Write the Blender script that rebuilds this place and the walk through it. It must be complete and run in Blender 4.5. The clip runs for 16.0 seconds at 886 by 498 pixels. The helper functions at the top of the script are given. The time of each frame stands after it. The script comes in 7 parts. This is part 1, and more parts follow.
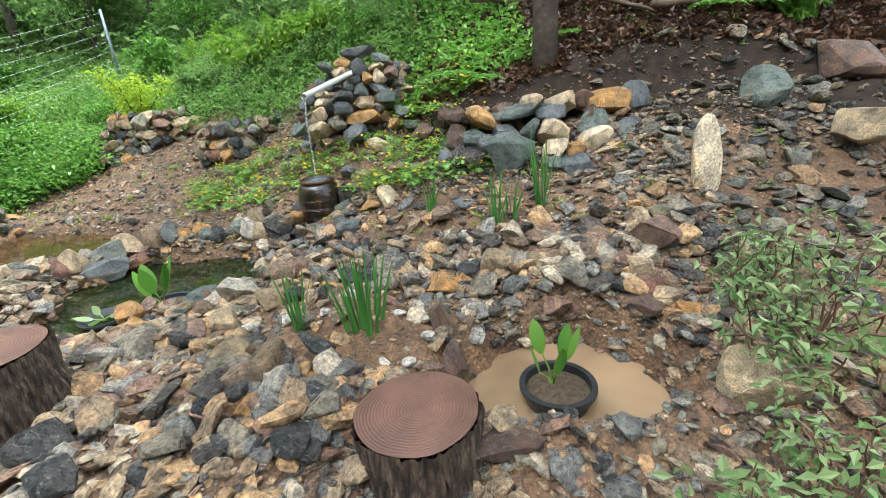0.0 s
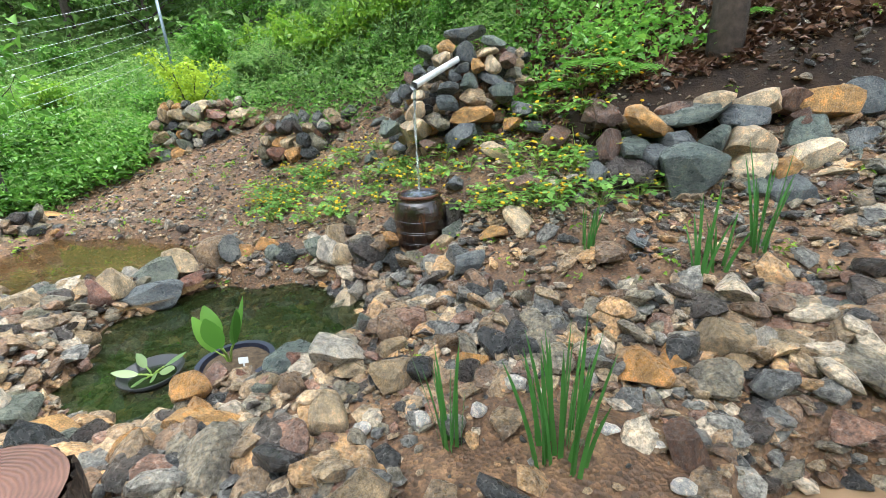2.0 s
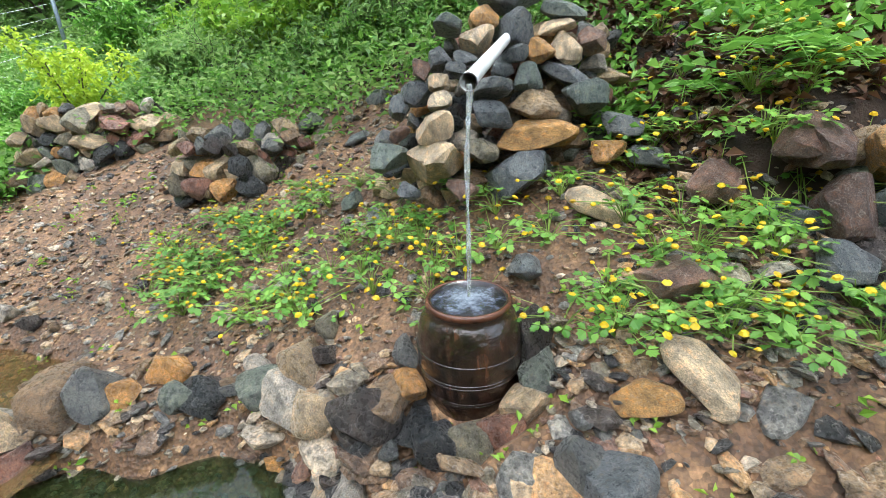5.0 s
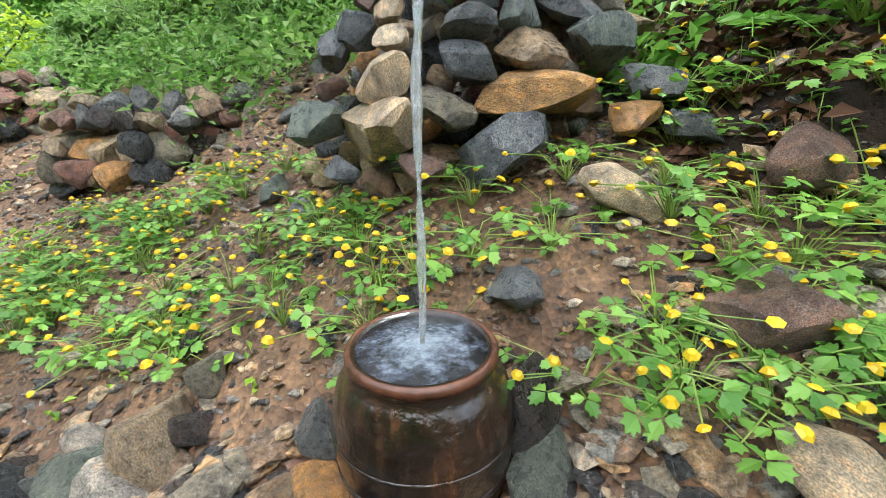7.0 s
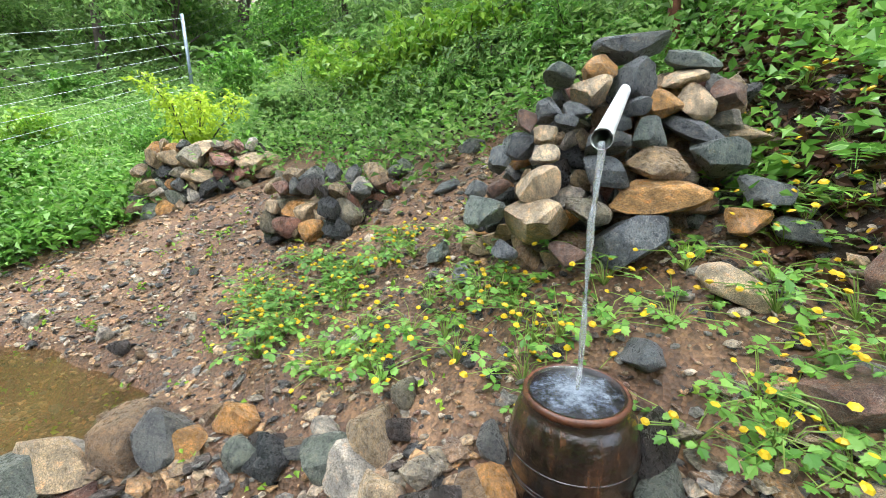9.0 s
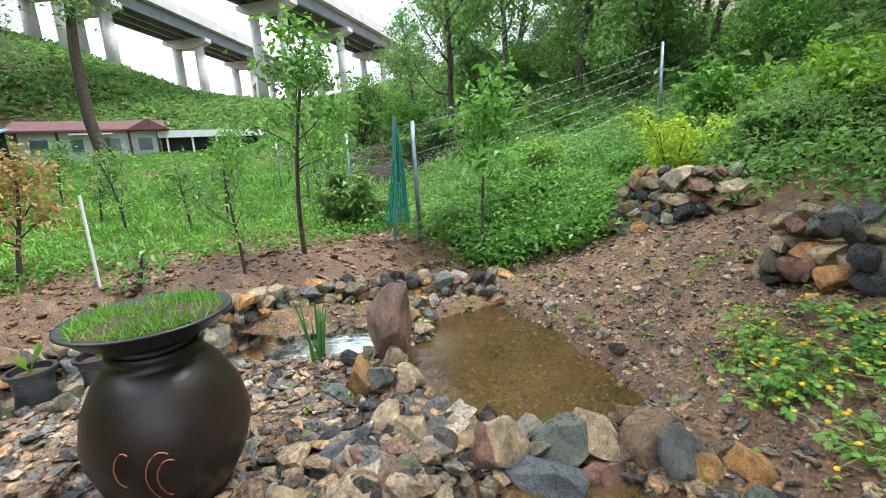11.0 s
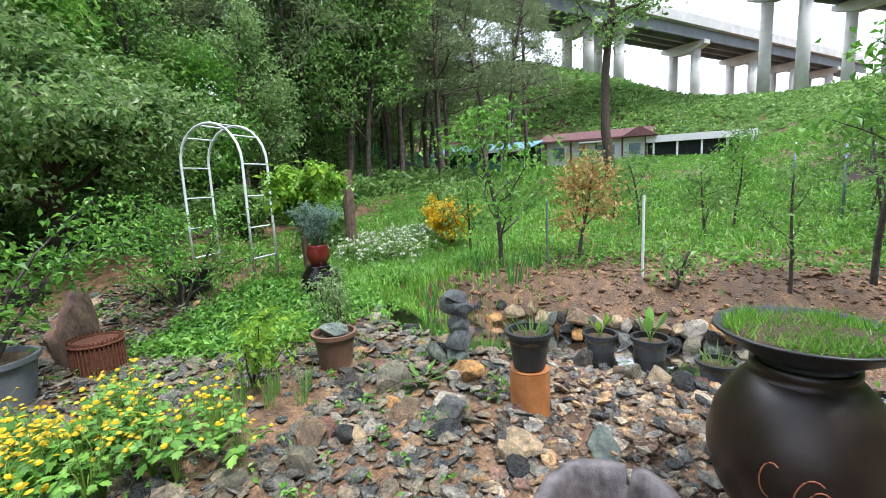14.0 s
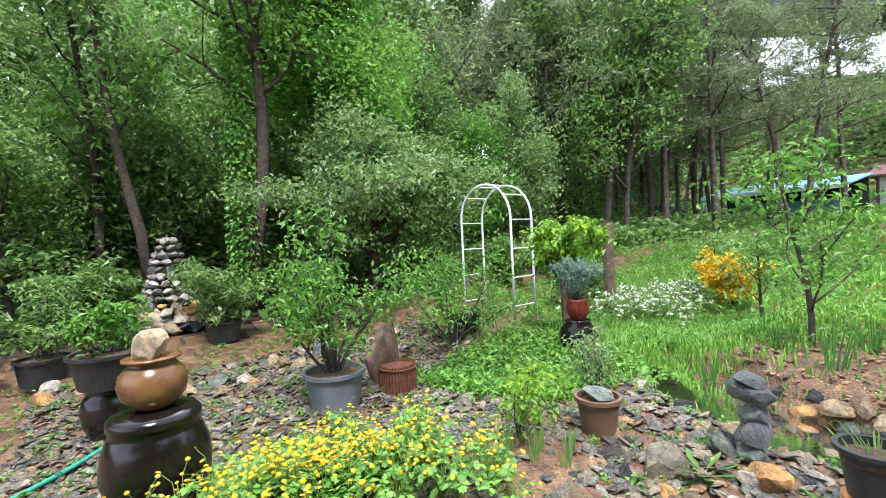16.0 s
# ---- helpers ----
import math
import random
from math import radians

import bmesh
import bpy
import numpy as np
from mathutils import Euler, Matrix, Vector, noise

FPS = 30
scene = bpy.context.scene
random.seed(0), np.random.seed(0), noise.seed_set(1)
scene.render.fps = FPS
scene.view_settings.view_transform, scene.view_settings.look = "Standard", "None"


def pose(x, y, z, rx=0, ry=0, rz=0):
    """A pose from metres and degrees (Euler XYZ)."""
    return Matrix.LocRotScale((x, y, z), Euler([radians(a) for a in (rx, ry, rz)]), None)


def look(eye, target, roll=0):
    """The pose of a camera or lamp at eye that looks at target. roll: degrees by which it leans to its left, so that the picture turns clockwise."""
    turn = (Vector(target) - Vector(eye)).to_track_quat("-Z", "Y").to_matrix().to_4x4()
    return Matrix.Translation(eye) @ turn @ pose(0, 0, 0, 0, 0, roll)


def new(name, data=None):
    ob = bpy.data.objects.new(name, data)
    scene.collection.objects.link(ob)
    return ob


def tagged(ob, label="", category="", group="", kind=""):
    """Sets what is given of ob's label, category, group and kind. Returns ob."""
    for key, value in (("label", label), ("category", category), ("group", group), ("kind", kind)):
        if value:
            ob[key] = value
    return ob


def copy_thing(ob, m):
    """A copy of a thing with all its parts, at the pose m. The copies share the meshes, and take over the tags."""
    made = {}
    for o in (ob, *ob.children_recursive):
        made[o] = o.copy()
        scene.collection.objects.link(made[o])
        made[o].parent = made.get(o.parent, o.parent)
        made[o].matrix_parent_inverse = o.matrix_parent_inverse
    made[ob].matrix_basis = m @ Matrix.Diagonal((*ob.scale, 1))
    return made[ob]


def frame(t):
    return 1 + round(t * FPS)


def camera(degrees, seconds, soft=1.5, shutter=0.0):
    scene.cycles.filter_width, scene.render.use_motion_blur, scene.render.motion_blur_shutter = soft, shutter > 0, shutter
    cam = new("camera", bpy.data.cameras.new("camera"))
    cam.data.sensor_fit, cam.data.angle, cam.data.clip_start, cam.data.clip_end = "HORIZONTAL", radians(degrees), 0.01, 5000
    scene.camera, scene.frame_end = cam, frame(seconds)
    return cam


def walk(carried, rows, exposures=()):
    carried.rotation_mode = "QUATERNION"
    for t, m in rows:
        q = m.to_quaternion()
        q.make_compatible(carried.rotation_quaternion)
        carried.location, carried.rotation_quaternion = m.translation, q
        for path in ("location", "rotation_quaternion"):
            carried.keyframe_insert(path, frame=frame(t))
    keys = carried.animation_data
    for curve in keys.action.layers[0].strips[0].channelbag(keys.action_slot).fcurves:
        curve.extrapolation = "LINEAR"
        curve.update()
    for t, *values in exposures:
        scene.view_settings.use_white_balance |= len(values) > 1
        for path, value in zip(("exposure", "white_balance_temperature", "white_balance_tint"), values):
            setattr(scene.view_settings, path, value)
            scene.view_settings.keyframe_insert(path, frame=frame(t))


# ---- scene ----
cam = camera(89.4, 16.0, soft=0.4)
PATH = [
    (0, (0.056, 0.135, 1.696), (-0.041, 2.284, 0.884), -4.8),
    (0.5, (-0.138, 0.328, 1.692), (-0.391, 2.472, 0.902), -4.4),
    (1, (-0.398, 0.576, 1.681), (-0.639, 2.720, 0.883), -4.0),
    (1.5, (-0.559, 0.762, 1.679), (-0.785, 2.903, 0.867), -3.4),
    (2, (-0.696, 1.015, 1.672), (-0.923, 3.157, 0.866), -3.2),
    (2.5, (-0.895, 1.242, 1.704), (-1.086, 3.397, 0.922), -3.1),
    (3, (-1.060, 1.458, 1.733), (-1.188, 3.625, 0.972), -3.2),
    (3.5, (-1.153, 1.707, 1.728), (-1.273, 3.871, 0.960), -3.4),
    (4, (-1.201, 1.993, 1.726), (-1.318, 4.147, 0.928), -3.7),
    (4.2, (-1.220, 2.079, 1.730), (-1.317, 4.229, 0.918), -3.6),
    (6.3, (-1.152, 3.175, 1.464), (-1.095, 5.335, 0.674), -1.4),
    (7, (-1.132, 3.168, 1.438), (-1.028, 5.331, 0.660), -0.9),
    (7.5, (-1.121, 3.138, 1.438), (-0.998, 5.308, 0.685), -0.2),
    (8, (-1.140, 3.062, 1.482), (-1.048, 5.251, 0.780), 0.4),
    (8.5, (-1.203, 2.926, 1.571), (-1.249, 5.137, 0.940), 0.1),
    (9, (-1.314, 2.772, 1.680), (-1.684, 4.962, 1.088), -0.7),
    (9.5, (-1.447, 2.633, 1.745), (-2.288, 4.699, 1.182), -1.4),
    (10, (-1.542, 2.522, 1.797), (-2.854, 4.330, 1.248), -2.2),
    (10.2, (-1.555, 2.478, 1.812), (-3.035, 4.154, 1.274), -2.4),
    (12.3, (-1.811, 2.092, 1.930), (-4.049, 2.439, 1.533), -3.5),
    (12.5, (-1.809, 2.026, 1.923), (-4.064, 2.249, 1.528), -3.1),
    (13, (-1.788, 1.827, 1.926), (-4.050, 1.685, 1.534), -2.3),
    (13.5, (-1.757, 1.682, 1.926), (-3.964, 1.159, 1.549), -2.1),
    (14, (-1.711, 1.579, 1.929), (-3.790, 0.658, 1.587), -2.7),
    (14.5, (-1.664, 1.541, 1.958), (-3.560, 0.270, 1.678), -3.2),
    (15, (-1.620, 1.540, 1.996), (-3.323, 0.006, 1.795), -3.5),
    (15.5, (-1.589, 1.538, 2.040), (-3.103, -0.190, 1.915), -3.2),
    (16, (-1.565, 1.526, 2.061), (-2.889, -0.354, 2.012), -2.8),
]
walk(cam, [(t, look(eye, aim, roll)) for t, eye, aim, roll in PATH], [(0, 2.4, 5950, 6), (4, 2.55, 5900, 9), (8, 2.6, 6050, 10), (9, 2.65, 6000, 10), (10, 2.3, 5950, 8), (12.5, 1.9, 5850, 8), (14, 1.93, 5800, 10), (16, 2.32, 5850, 14)])

# ---- light ----
world = bpy.data.worlds.new("overcast_sky")
scene.world = world
world.use_nodes = True
wn, wl = world.node_tree.nodes, world.node_tree.links
sky = wn.new("ShaderNodeTexSky")
sky.sky_type, sky.sun_disc = "NISHITA", False
sky.sun_elevation, sky.sun_rotation = radians(58), radians(200)
sky.dust_density, sky.air_density, sky.ozone_density = 2.5, 1.0, 1.5
cloud = wn.new("ShaderNodeHueSaturation")
cloud.inputs["Saturation"].default_value = 0.28
wl.new(sky.outputs[0], cloud.inputs["Color"])
wl.new(cloud.outputs[0], wn["Background"].inputs[0])
wn["Background"].inputs[1].default_value = 0.12
sun_data = bpy.data.lights.new("sun", "SUN")
sun_data.energy, sun_data.angle, sun_data.color = 1.5, radians(14), (1.0, 0.97, 0.92)
sun = new("sun", sun_data)
sun.matrix_world = look((6, 14, 30), (0, 0, 0))

# ---- materials ----
def ramp_of(nt, stops):
    r = nt.nodes.new("ShaderNodeValToRGB")
    e = r.color_ramp.elements
    while len(e) < len(stops):
        e.new(0.5)
    for k, (p, c) in enumerate(stops):
        e[k].position, e[k].color = p, (*c, 1)
    return r


def noise_of(nt, scale, detail=6.0, rough=0.6, coord="Object"):
    tc = nt.nodes.new("ShaderNodeTexCoord")
    n = nt.nodes.new("ShaderNodeTexNoise")
    n.inputs["Scale"].default_value, n.inputs["Detail"].default_value, n.inputs["Roughness"].default_value = scale, detail, rough
    nt.links.new(tc.outputs[coord], n.inputs["Vector"])
    return n


def mix_of(nt, kind, fac, a, b):
    m = nt.nodes.new("ShaderNodeMix")
    m.data_type, m.blend_type = "RGBA", kind
    for sock, v in ((m.inputs["Factor"], fac), (m.inputs["A"], a), (m.inputs["B"], b)):
        if isinstance(v, bpy.types.NodeSocket):
            nt.links.new(v, sock)
        elif isinstance(v, tuple):
            sock.default_value = (*v, 1)
        else:
            sock.default_value = v
    return m.outputs["Result"]


def bumped(nt, height, strength, distance=0.02):
    b = nt.nodes.new("ShaderNodeBump")
    b.inputs["Strength"].default_value, b.inputs["Distance"].default_value = strength, distance
    nt.links.new(height, b.inputs["Height"])
    return b.outputs[0]


def base(name, rough=0.6, metal=0.0):
    m = bpy.data.materials.new(name)
    m.use_nodes = True
    nt = m.node_tree
    p = nt.nodes["Principled BSDF"]
    p.inputs["Roughness"].default_value, p.inputs["Metallic"].default_value = rough, metal
    return m, nt, p


def plain(name, dark, light, scale=8.0, rough=0.5, bump=0.2, metal=0.0, coord="Object", dist=0.01):
    """Two tones mixed by noise at two scales, with fine relief."""
    m, nt, p = base(name, rough, metal)
    big, fine = noise_of(nt, scale, 4, 0.6, coord), noise_of(nt, scale * 9, 5, 0.7, coord)
    r = ramp_of(nt, [(0.3, dark), (0.7, light)])
    nt.links.new(big.outputs[0], r.inputs[0])
    col = mix_of(nt, "OVERLAY", 0.35, r.outputs[0], fine.outputs["Color"])
    nt.links.new(mix_of(nt, "MIX", 0.6, r.outputs[0], col), p.inputs["Base Color"])
    nt.links.new(bumped(nt, fine.outputs[0], bump, dist), p.inputs["Normal"])
    return m


STONE_TONES = [(0.0, (0.025, 0.029, 0.032)), (0.11, (0.117, 0.127, 0.127)), (0.22, (0.182, 0.171, 0.124)), (0.32, (0.043, 0.036, 0.033)), (0.40, (0.130, 0.153, 0.130)),
               (0.48, (0.305, 0.235, 0.147)), (0.58, (0.200, 0.141, 0.088)), (0.67, (0.423, 0.335, 0.217)), (0.76, (0.434, 0.241, 0.088)), (0.85, (0.200, 0.105, 0.077)), (0.91, (0.365, 0.341, 0.294))]
CHIP_TONES = [(0.0, (0.030, 0.031, 0.032)), (0.1, (0.121, 0.123, 0.117)), (0.2, (0.169, 0.152, 0.115)), (0.3, (0.235, 0.172, 0.108)), (0.42, (0.157, 0.107, 0.071)),
              (0.52, (0.334, 0.257, 0.166)), (0.63, (0.057, 0.048, 0.042)), (0.70, (0.360, 0.234, 0.120)), (0.80, (0.195, 0.118, 0.086)), (0.87, (0.398, 0.347, 0.270)), (0.94, (0.211, 0.207, 0.188))]


def stone_material(name, island, tones=STONE_TONES, rough=0.3):
    """Wet broken rock: a tone for each stone, rusty stains, veins, grain and rough relief."""
    m, nt, p = base(name, rough)
    if island:
        pick = nt.nodes.new("ShaderNodeNewGeometry").outputs["Random Per Island"]
    else:
        pick = nt.nodes.new("ShaderNodeObjectInfo").outputs["Random"]
    r = ramp_of(nt, tones)
    r.color_ramp.interpolation = "CONSTANT" if len(tones) > 6 else "LINEAR"
    nt.links.new(pick, r.inputs[0])
    k = 3.0 if island else 1.0
    big, mid, fine = noise_of(nt, 3.2 * k, 6, 0.68, "Object"), noise_of(nt, 11 * k, 6, 0.7, "Object"), noise_of(nt, 55, 6, 0.75, "Object")
    patch = ramp_of(nt, [(0.34, (0.26, 0.26, 0.28)), (0.5, (0.9, 0.88, 0.85)), (0.66, (1.8, 1.65, 1.45))])
    nt.links.new(big.outputs[0], patch.inputs[0])
    col = mix_of(nt, "MULTIPLY", 0.75, r.outputs[0], patch.outputs[0])
    rust = ramp_of(nt, [(0.55, (0, 0, 0)), (0.72, (0.55, 0.55, 0.55))])
    nt.links.new(mid.outputs[0], rust.inputs[0])
    col = mix_of(nt, "MIX", rust.outputs[0], col, mix_of(nt, "MULTIPLY", 1.0, col, (2.0, 1.35, 0.8)))
    vein = ramp_of(nt, [(0.485, (0, 0, 0)), (0.5, (0.5, 0.5, 0.5)), (0.515, (0, 0, 0))])
    nt.links.new(noise_of(nt, 6 * k, 3, 0.5, "Object").outputs[0], vein.inputs[0])
    col = mix_of(nt, "MIX", vein.outputs[0], col, mix_of(nt, "MIX", 0.55, col, (0.5, 0.47, 0.42)))
    grain = ramp_of(nt, [(0.36, (0.22, 0.22, 0.22)), (0.64, (1.9, 1.85, 1.8))])
    nt.links.new(fine.outputs[0], grain.inputs[0])
    nt.links.new(mix_of(nt, "MULTIPLY", 0.8, col, grain.outputs[0]), p.inputs["Base Color"])
    wet = ramp_of(nt, [(0.4, (rough * 0.55,) * 3), (0.62, (min(1, rough * 1.7),) * 3)])
    nt.links.new(mid.outputs[0], wet.inputs[0])
    nt.links.new(wet.outputs[0], p.inputs["Roughness"])
    h = mix_of(nt, "MIX", 0.5, fine.outputs["Color"], mid.outputs["Color"])
    nt.links.new(bumped(nt, h, 1.0, 0.035), p.inputs["Normal"])
    return m


def leaf_material(name, dark, light, rough=0.45, glow=0.42):
    m, nt, p = base(name, rough)
    pick = nt.nodes.new("ShaderNodeNewGeometry").outputs["Random Per Island"]
    r = ramp_of(nt, [(0.0, dark), (0.6, tuple(0.5 * (a + b) for a, b in zip(dark, light))), (1.0, light)])
    nt.links.new(pick, r.inputs[0])
    patch = noise_of(nt, 0.9, 3, 0.6, "Object")
    shade = ramp_of(nt, [(0.3, (0.62, 0.7, 0.62)), (0.7, (1.2, 1.15, 1.0))])
    nt.links.new(patch.outputs[0], shade.inputs[0])
    col = mix_of(nt, "MULTIPLY", 0.8, r.outputs[0], shade.outputs[0])
    nt.links.new(col, p.inputs["Base Color"])
    tr = nt.nodes.new("ShaderNodeBsdfTranslucent")
    nt.links.new(col, tr.inputs[0])
    ms = nt.nodes.new("ShaderNodeMixShader")
    ms.inputs[0].default_value = glow
    nt.links.new(p.outputs[0], ms.inputs[1])
    nt.links.new(tr.outputs[0], ms.inputs[2])
    nt.links.new(ms.outputs[0], nt.nodes["Material Output"].inputs[0])
    return m


def earth_material():
    m, nt, p = base("wet_earth", 0.7)
    big, mid, fine = noise_of(nt, 0.7, 5, 0.6, "Object"), noise_of(nt, 6, 6, 0.65, "Object"), noise_of(nt, 55, 6, 0.75, "Object")
    tc = nt.nodes.new("ShaderNodeTexCoord")
    peb = nt.nodes.new("ShaderNodeTexVoronoi")
    peb.inputs["Scale"].default_value = 62
    nt.links.new(tc.outputs["Object"], peb.inputs["Vector"])
    soil = ramp_of(nt, [(0.25, (0.05, 0.028, 0.016)), (0.5, (0.135, 0.082, 0.045)), (0.75, (0.29, 0.19, 0.11))])
    nt.links.new(mid.outputs[0], soil.inputs[0])
    wide = ramp_of(nt, [(0.3, (0.75, 0.7, 0.68)), (0.7, (1.15, 1.12, 1.08))])
    nt.links.new(big.outputs[0], wide.inputs[0])
    col = mix_of(nt, "MULTIPLY", 0.9, soil.outputs[0], wide.outputs[0])
    chips = ramp_of(nt, [(0.0, (0.3, 0.3, 0.32)), (0.5, (0.95, 0.9, 0.85)), (1.0, (1.75, 1.6, 1.35))])
    nt.links.new(peb.outputs["Color"], chips.inputs[0])
    col = mix_of(nt, "MULTIPLY", 0.75, col, chips.outputs[0])
    grain = ramp_of(nt, [(0.3, (0.5, 0.48, 0.46)), (0.7, (1.4, 1.36, 1.3))])
    nt.links.new(fine.outputs[0], grain.inputs[0])
    nt.links.new(mix_of(nt, "MULTIPLY", 0.85, col, grain.outputs[0]), p.inputs["Base Color"])
    h = mix_of(nt, "MIX", 0.5, peb.outputs["Distance"], fine.outputs["Color"])
    nt.links.new(bumped(nt, h, 0.9, 0.02), p.inputs["Normal"])
    r2 = ramp_of(nt, [(0.35, (0.35, 0.35, 0.35)), (0.65, (0.8, 0.8, 0.8))])
    nt.links.new(mid.outputs[0], r2.inputs[0])
    nt.links.new(r2.outputs[0], p.inputs["Roughness"])
    return m


def water_material(name, colour, murk, ripple=0.25, scale=14):
    m, nt, p = base(name, 0.5)
    nt.nodes.remove(p)
    n = noise_of(nt, scale, 3, 0.5, "Object")
    bump = bumped(nt, n.outputs[0], ripple, 0.01)
    clear, body, gloss, fres = (nt.nodes.new("ShaderNode" + k) for k in ("BsdfTransparent", "BsdfDiffuse", "BsdfGlossy", "Fresnel"))
    clear.inputs[0].default_value = (*[min(1, 0.55 + 2 * c) for c in colour], 1)
    big = noise_of(nt, 1.6, 3, 0.6, "Object")
    tone = ramp_of(nt, [(0.3, tuple(c * 0.6 for c in colour)), (0.7, tuple(c * 1.3 for c in colour))])
    nt.links.new(big.outputs[0], tone.inputs[0])
    nt.links.new(tone.outputs[0], body.inputs[0])
    gloss.inputs["Roughness"].default_value = 0.04
    fres.inputs[0].default_value = 1.5
    for node in (gloss, fres):
        nt.links.new(bump, node.inputs["Normal"])
    a, b = nt.nodes.new("ShaderNodeMixShader"), nt.nodes.new("ShaderNodeMixShader")
    a.inputs[0].default_value = murk
    nt.links.new(clear.outputs[0], a.inputs[1])
    nt.links.new(body.outputs[0], a.inputs[2])
    nt.links.new(fres.outputs[0], b.inputs[0])
    nt.links.new(a.outputs[0], b.inputs[1])
    nt.links.new(gloss.outputs[0], b.inputs[2])
    nt.links.new(b.outputs[0], nt.nodes["Material Output"].inputs[0])
    return m


EARTH = earth_material()
STONE = stone_material("wet_field_stone", False)
STONE_ISLAND = stone_material("wet_stone_chips", True, CHIP_TONES)
PATHSTONE = stone_material("olive_grey_path_stone", True, [(0.0, (0.045, 0.050, 0.050)), (0.14, (0.099, 0.104, 0.090)), (0.3, (0.145, 0.132, 0.098)), (0.45, (0.072, 0.068, 0.056)), (0.58, (0.187, 0.157, 0.111)), (0.72, (0.131, 0.108, 0.077)), (0.84, (0.221, 0.208, 0.178)), (0.93, (0.230, 0.145, 0.072))], 0.34)
PALE = stone_material("white_river_stone", False, [(0.0, (0.62, 0.6, 0.56)), (1.0, (0.8, 0.78, 0.74))], 0.5)
TOWER = stone_material("tower_stone", False, [(0.0, (0.10, 0.105, 0.11)), (0.5, (0.24, 0.23, 0.22)), (0.8, (0.42, 0.40, 0.37)), (1.0, (0.62, 0.6, 0.57))], 0.6)
TAN = stone_material("tan_stone", False, [(0.0, (0.44, 0.35, 0.23)), (1.0, (0.54, 0.44, 0.30))], 0.5)
OCHRE = stone_material("ochre_stone", False, [(0.0, (0.40, 0.235, 0.085)), (1.0, (0.46, 0.27, 0.10))], 0.5)
SLATE = stone_material("dark_slate_stone", False, [(0.0, (0.088, 0.106, 0.119)), (1.0, (0.144, 0.163, 0.175))], 0.38)
RUSSET = stone_material("russet_stone", False, [(0.0, (0.105, 0.065, 0.05)), (1.0, (0.19, 0.12, 0.09))], 0.5)
GREENSTONE = stone_material("green_grey_stone", False, [(0.0, (0.094, 0.125, 0.119)), (1.0, (0.150, 0.188, 0.169))], 0.38)
BARK = plain("bark", (0.035, 0.025, 0.018), (0.13, 0.095, 0.07), 14, 0.85, 0.9, dist=0.03)
PINEBARK = plain("pine_bark", (0.05, 0.04, 0.034), (0.16, 0.12, 0.10), 5, 0.9, 0.8, dist=0.04)
GREYBARK = plain("grey_twig_bark", (0.035, 0.028, 0.024), (0.10, 0.085, 0.07), 20, 0.85, 0.5)
def wet_glaze():
    """Brown salt glaze with runs of rusty red and a film of water."""
    m, nt, p = base("wet_brown_glaze", 0.14)
    tc, mp = nt.nodes.new("ShaderNodeTexCoord"), nt.nodes.new("ShaderNodeMapping")
    mp.inputs["Scale"].default_value = (1, 1, 0.16)
    nt.links.new(tc.outputs["Object"], mp.inputs[0])
    run = nt.nodes.new("ShaderNodeTexNoise")
    run.inputs["Scale"].default_value, run.inputs["Detail"].default_value, run.inputs["Roughness"].default_value = 30, 6, 0.65
    nt.links.new(mp.outputs[0], run.inputs["Vector"])
    tone = ramp_of(nt, [(0.40, (0.006, 0.0035, 0.0025)), (0.54, (0.020, 0.010, 0.006)), (0.66, (0.060, 0.025, 0.011)), (0.78, (0.12, 0.05, 0.022))])
    nt.links.new(run.outputs[0], tone.inputs[0])
    speck = noise_of(nt, 90, 4, 0.7)
    pale = ramp_of(nt, [(0.66, (0, 0, 0)), (0.78, (0.4, 0.4, 0.4))])
    nt.links.new(speck.outputs[0], pale.inputs[0])
    nt.links.new(mix_of(nt, "MIX", pale.outputs[0], tone.outputs[0], (0.20, 0.15, 0.10)), p.inputs["Base Color"])
    drip = noise_of(nt, 26, 3, 0.6)
    nt.links.new(bumped(nt, mix_of(nt, "MIX", 0.55, run.outputs["Color"], drip.outputs["Color"]), 0.9, 0.022), p.inputs["Normal"])
    p.inputs["Coat Weight"].default_value, p.inputs["Coat Roughness"].default_value = 0.6, 0.06
    return m


DARKGLAZE = plain("dark_matt_earthenware", (0.013, 0.008, 0.006), (0.026, 0.016, 0.012), 4, 0.34, 0.15)
GLAZE = wet_glaze()
BLACKGLAZE = plain("black_glaze", (0.004, 0.003, 0.003), (0.012, 0.008, 0.007), 5, 0.12, 0.08)
TANGLAZE = plain("ochre_glaze", (0.10, 0.045, 0.016), (0.22, 0.11, 0.045), 6, 0.2, 0.12)
REDGLAZE = plain("red_flecked_glaze", (0.22, 0.015, 0.01), (0.03, 0.012, 0.01), 22, 0.3, 0.2)
RIM = plain("worn_red_brown_rim", (0.045, 0.017, 0.009), (0.13, 0.05, 0.025), 22, 0.25, 0.3)
SCRATCH = plain("incised_red_clay", (0.24, 0.075, 0.035), (0.32, 0.11, 0.05), 20, 0.6, 0.3)
BLACKPOT = plain("black_plastic", (0.012, 0.013, 0.014), (0.03, 0.031, 0.033), 9, 0.42, 0.1)
BLUEPOT = plain("navy_plastic", (0.014, 0.018, 0.035), (0.03, 0.036, 0.06), 9, 0.4, 0.1)
GREYPOT = plain("grey_rubber", (0.09, 0.10, 0.11), (0.17, 0.185, 0.20), 5, 0.6, 0.2)
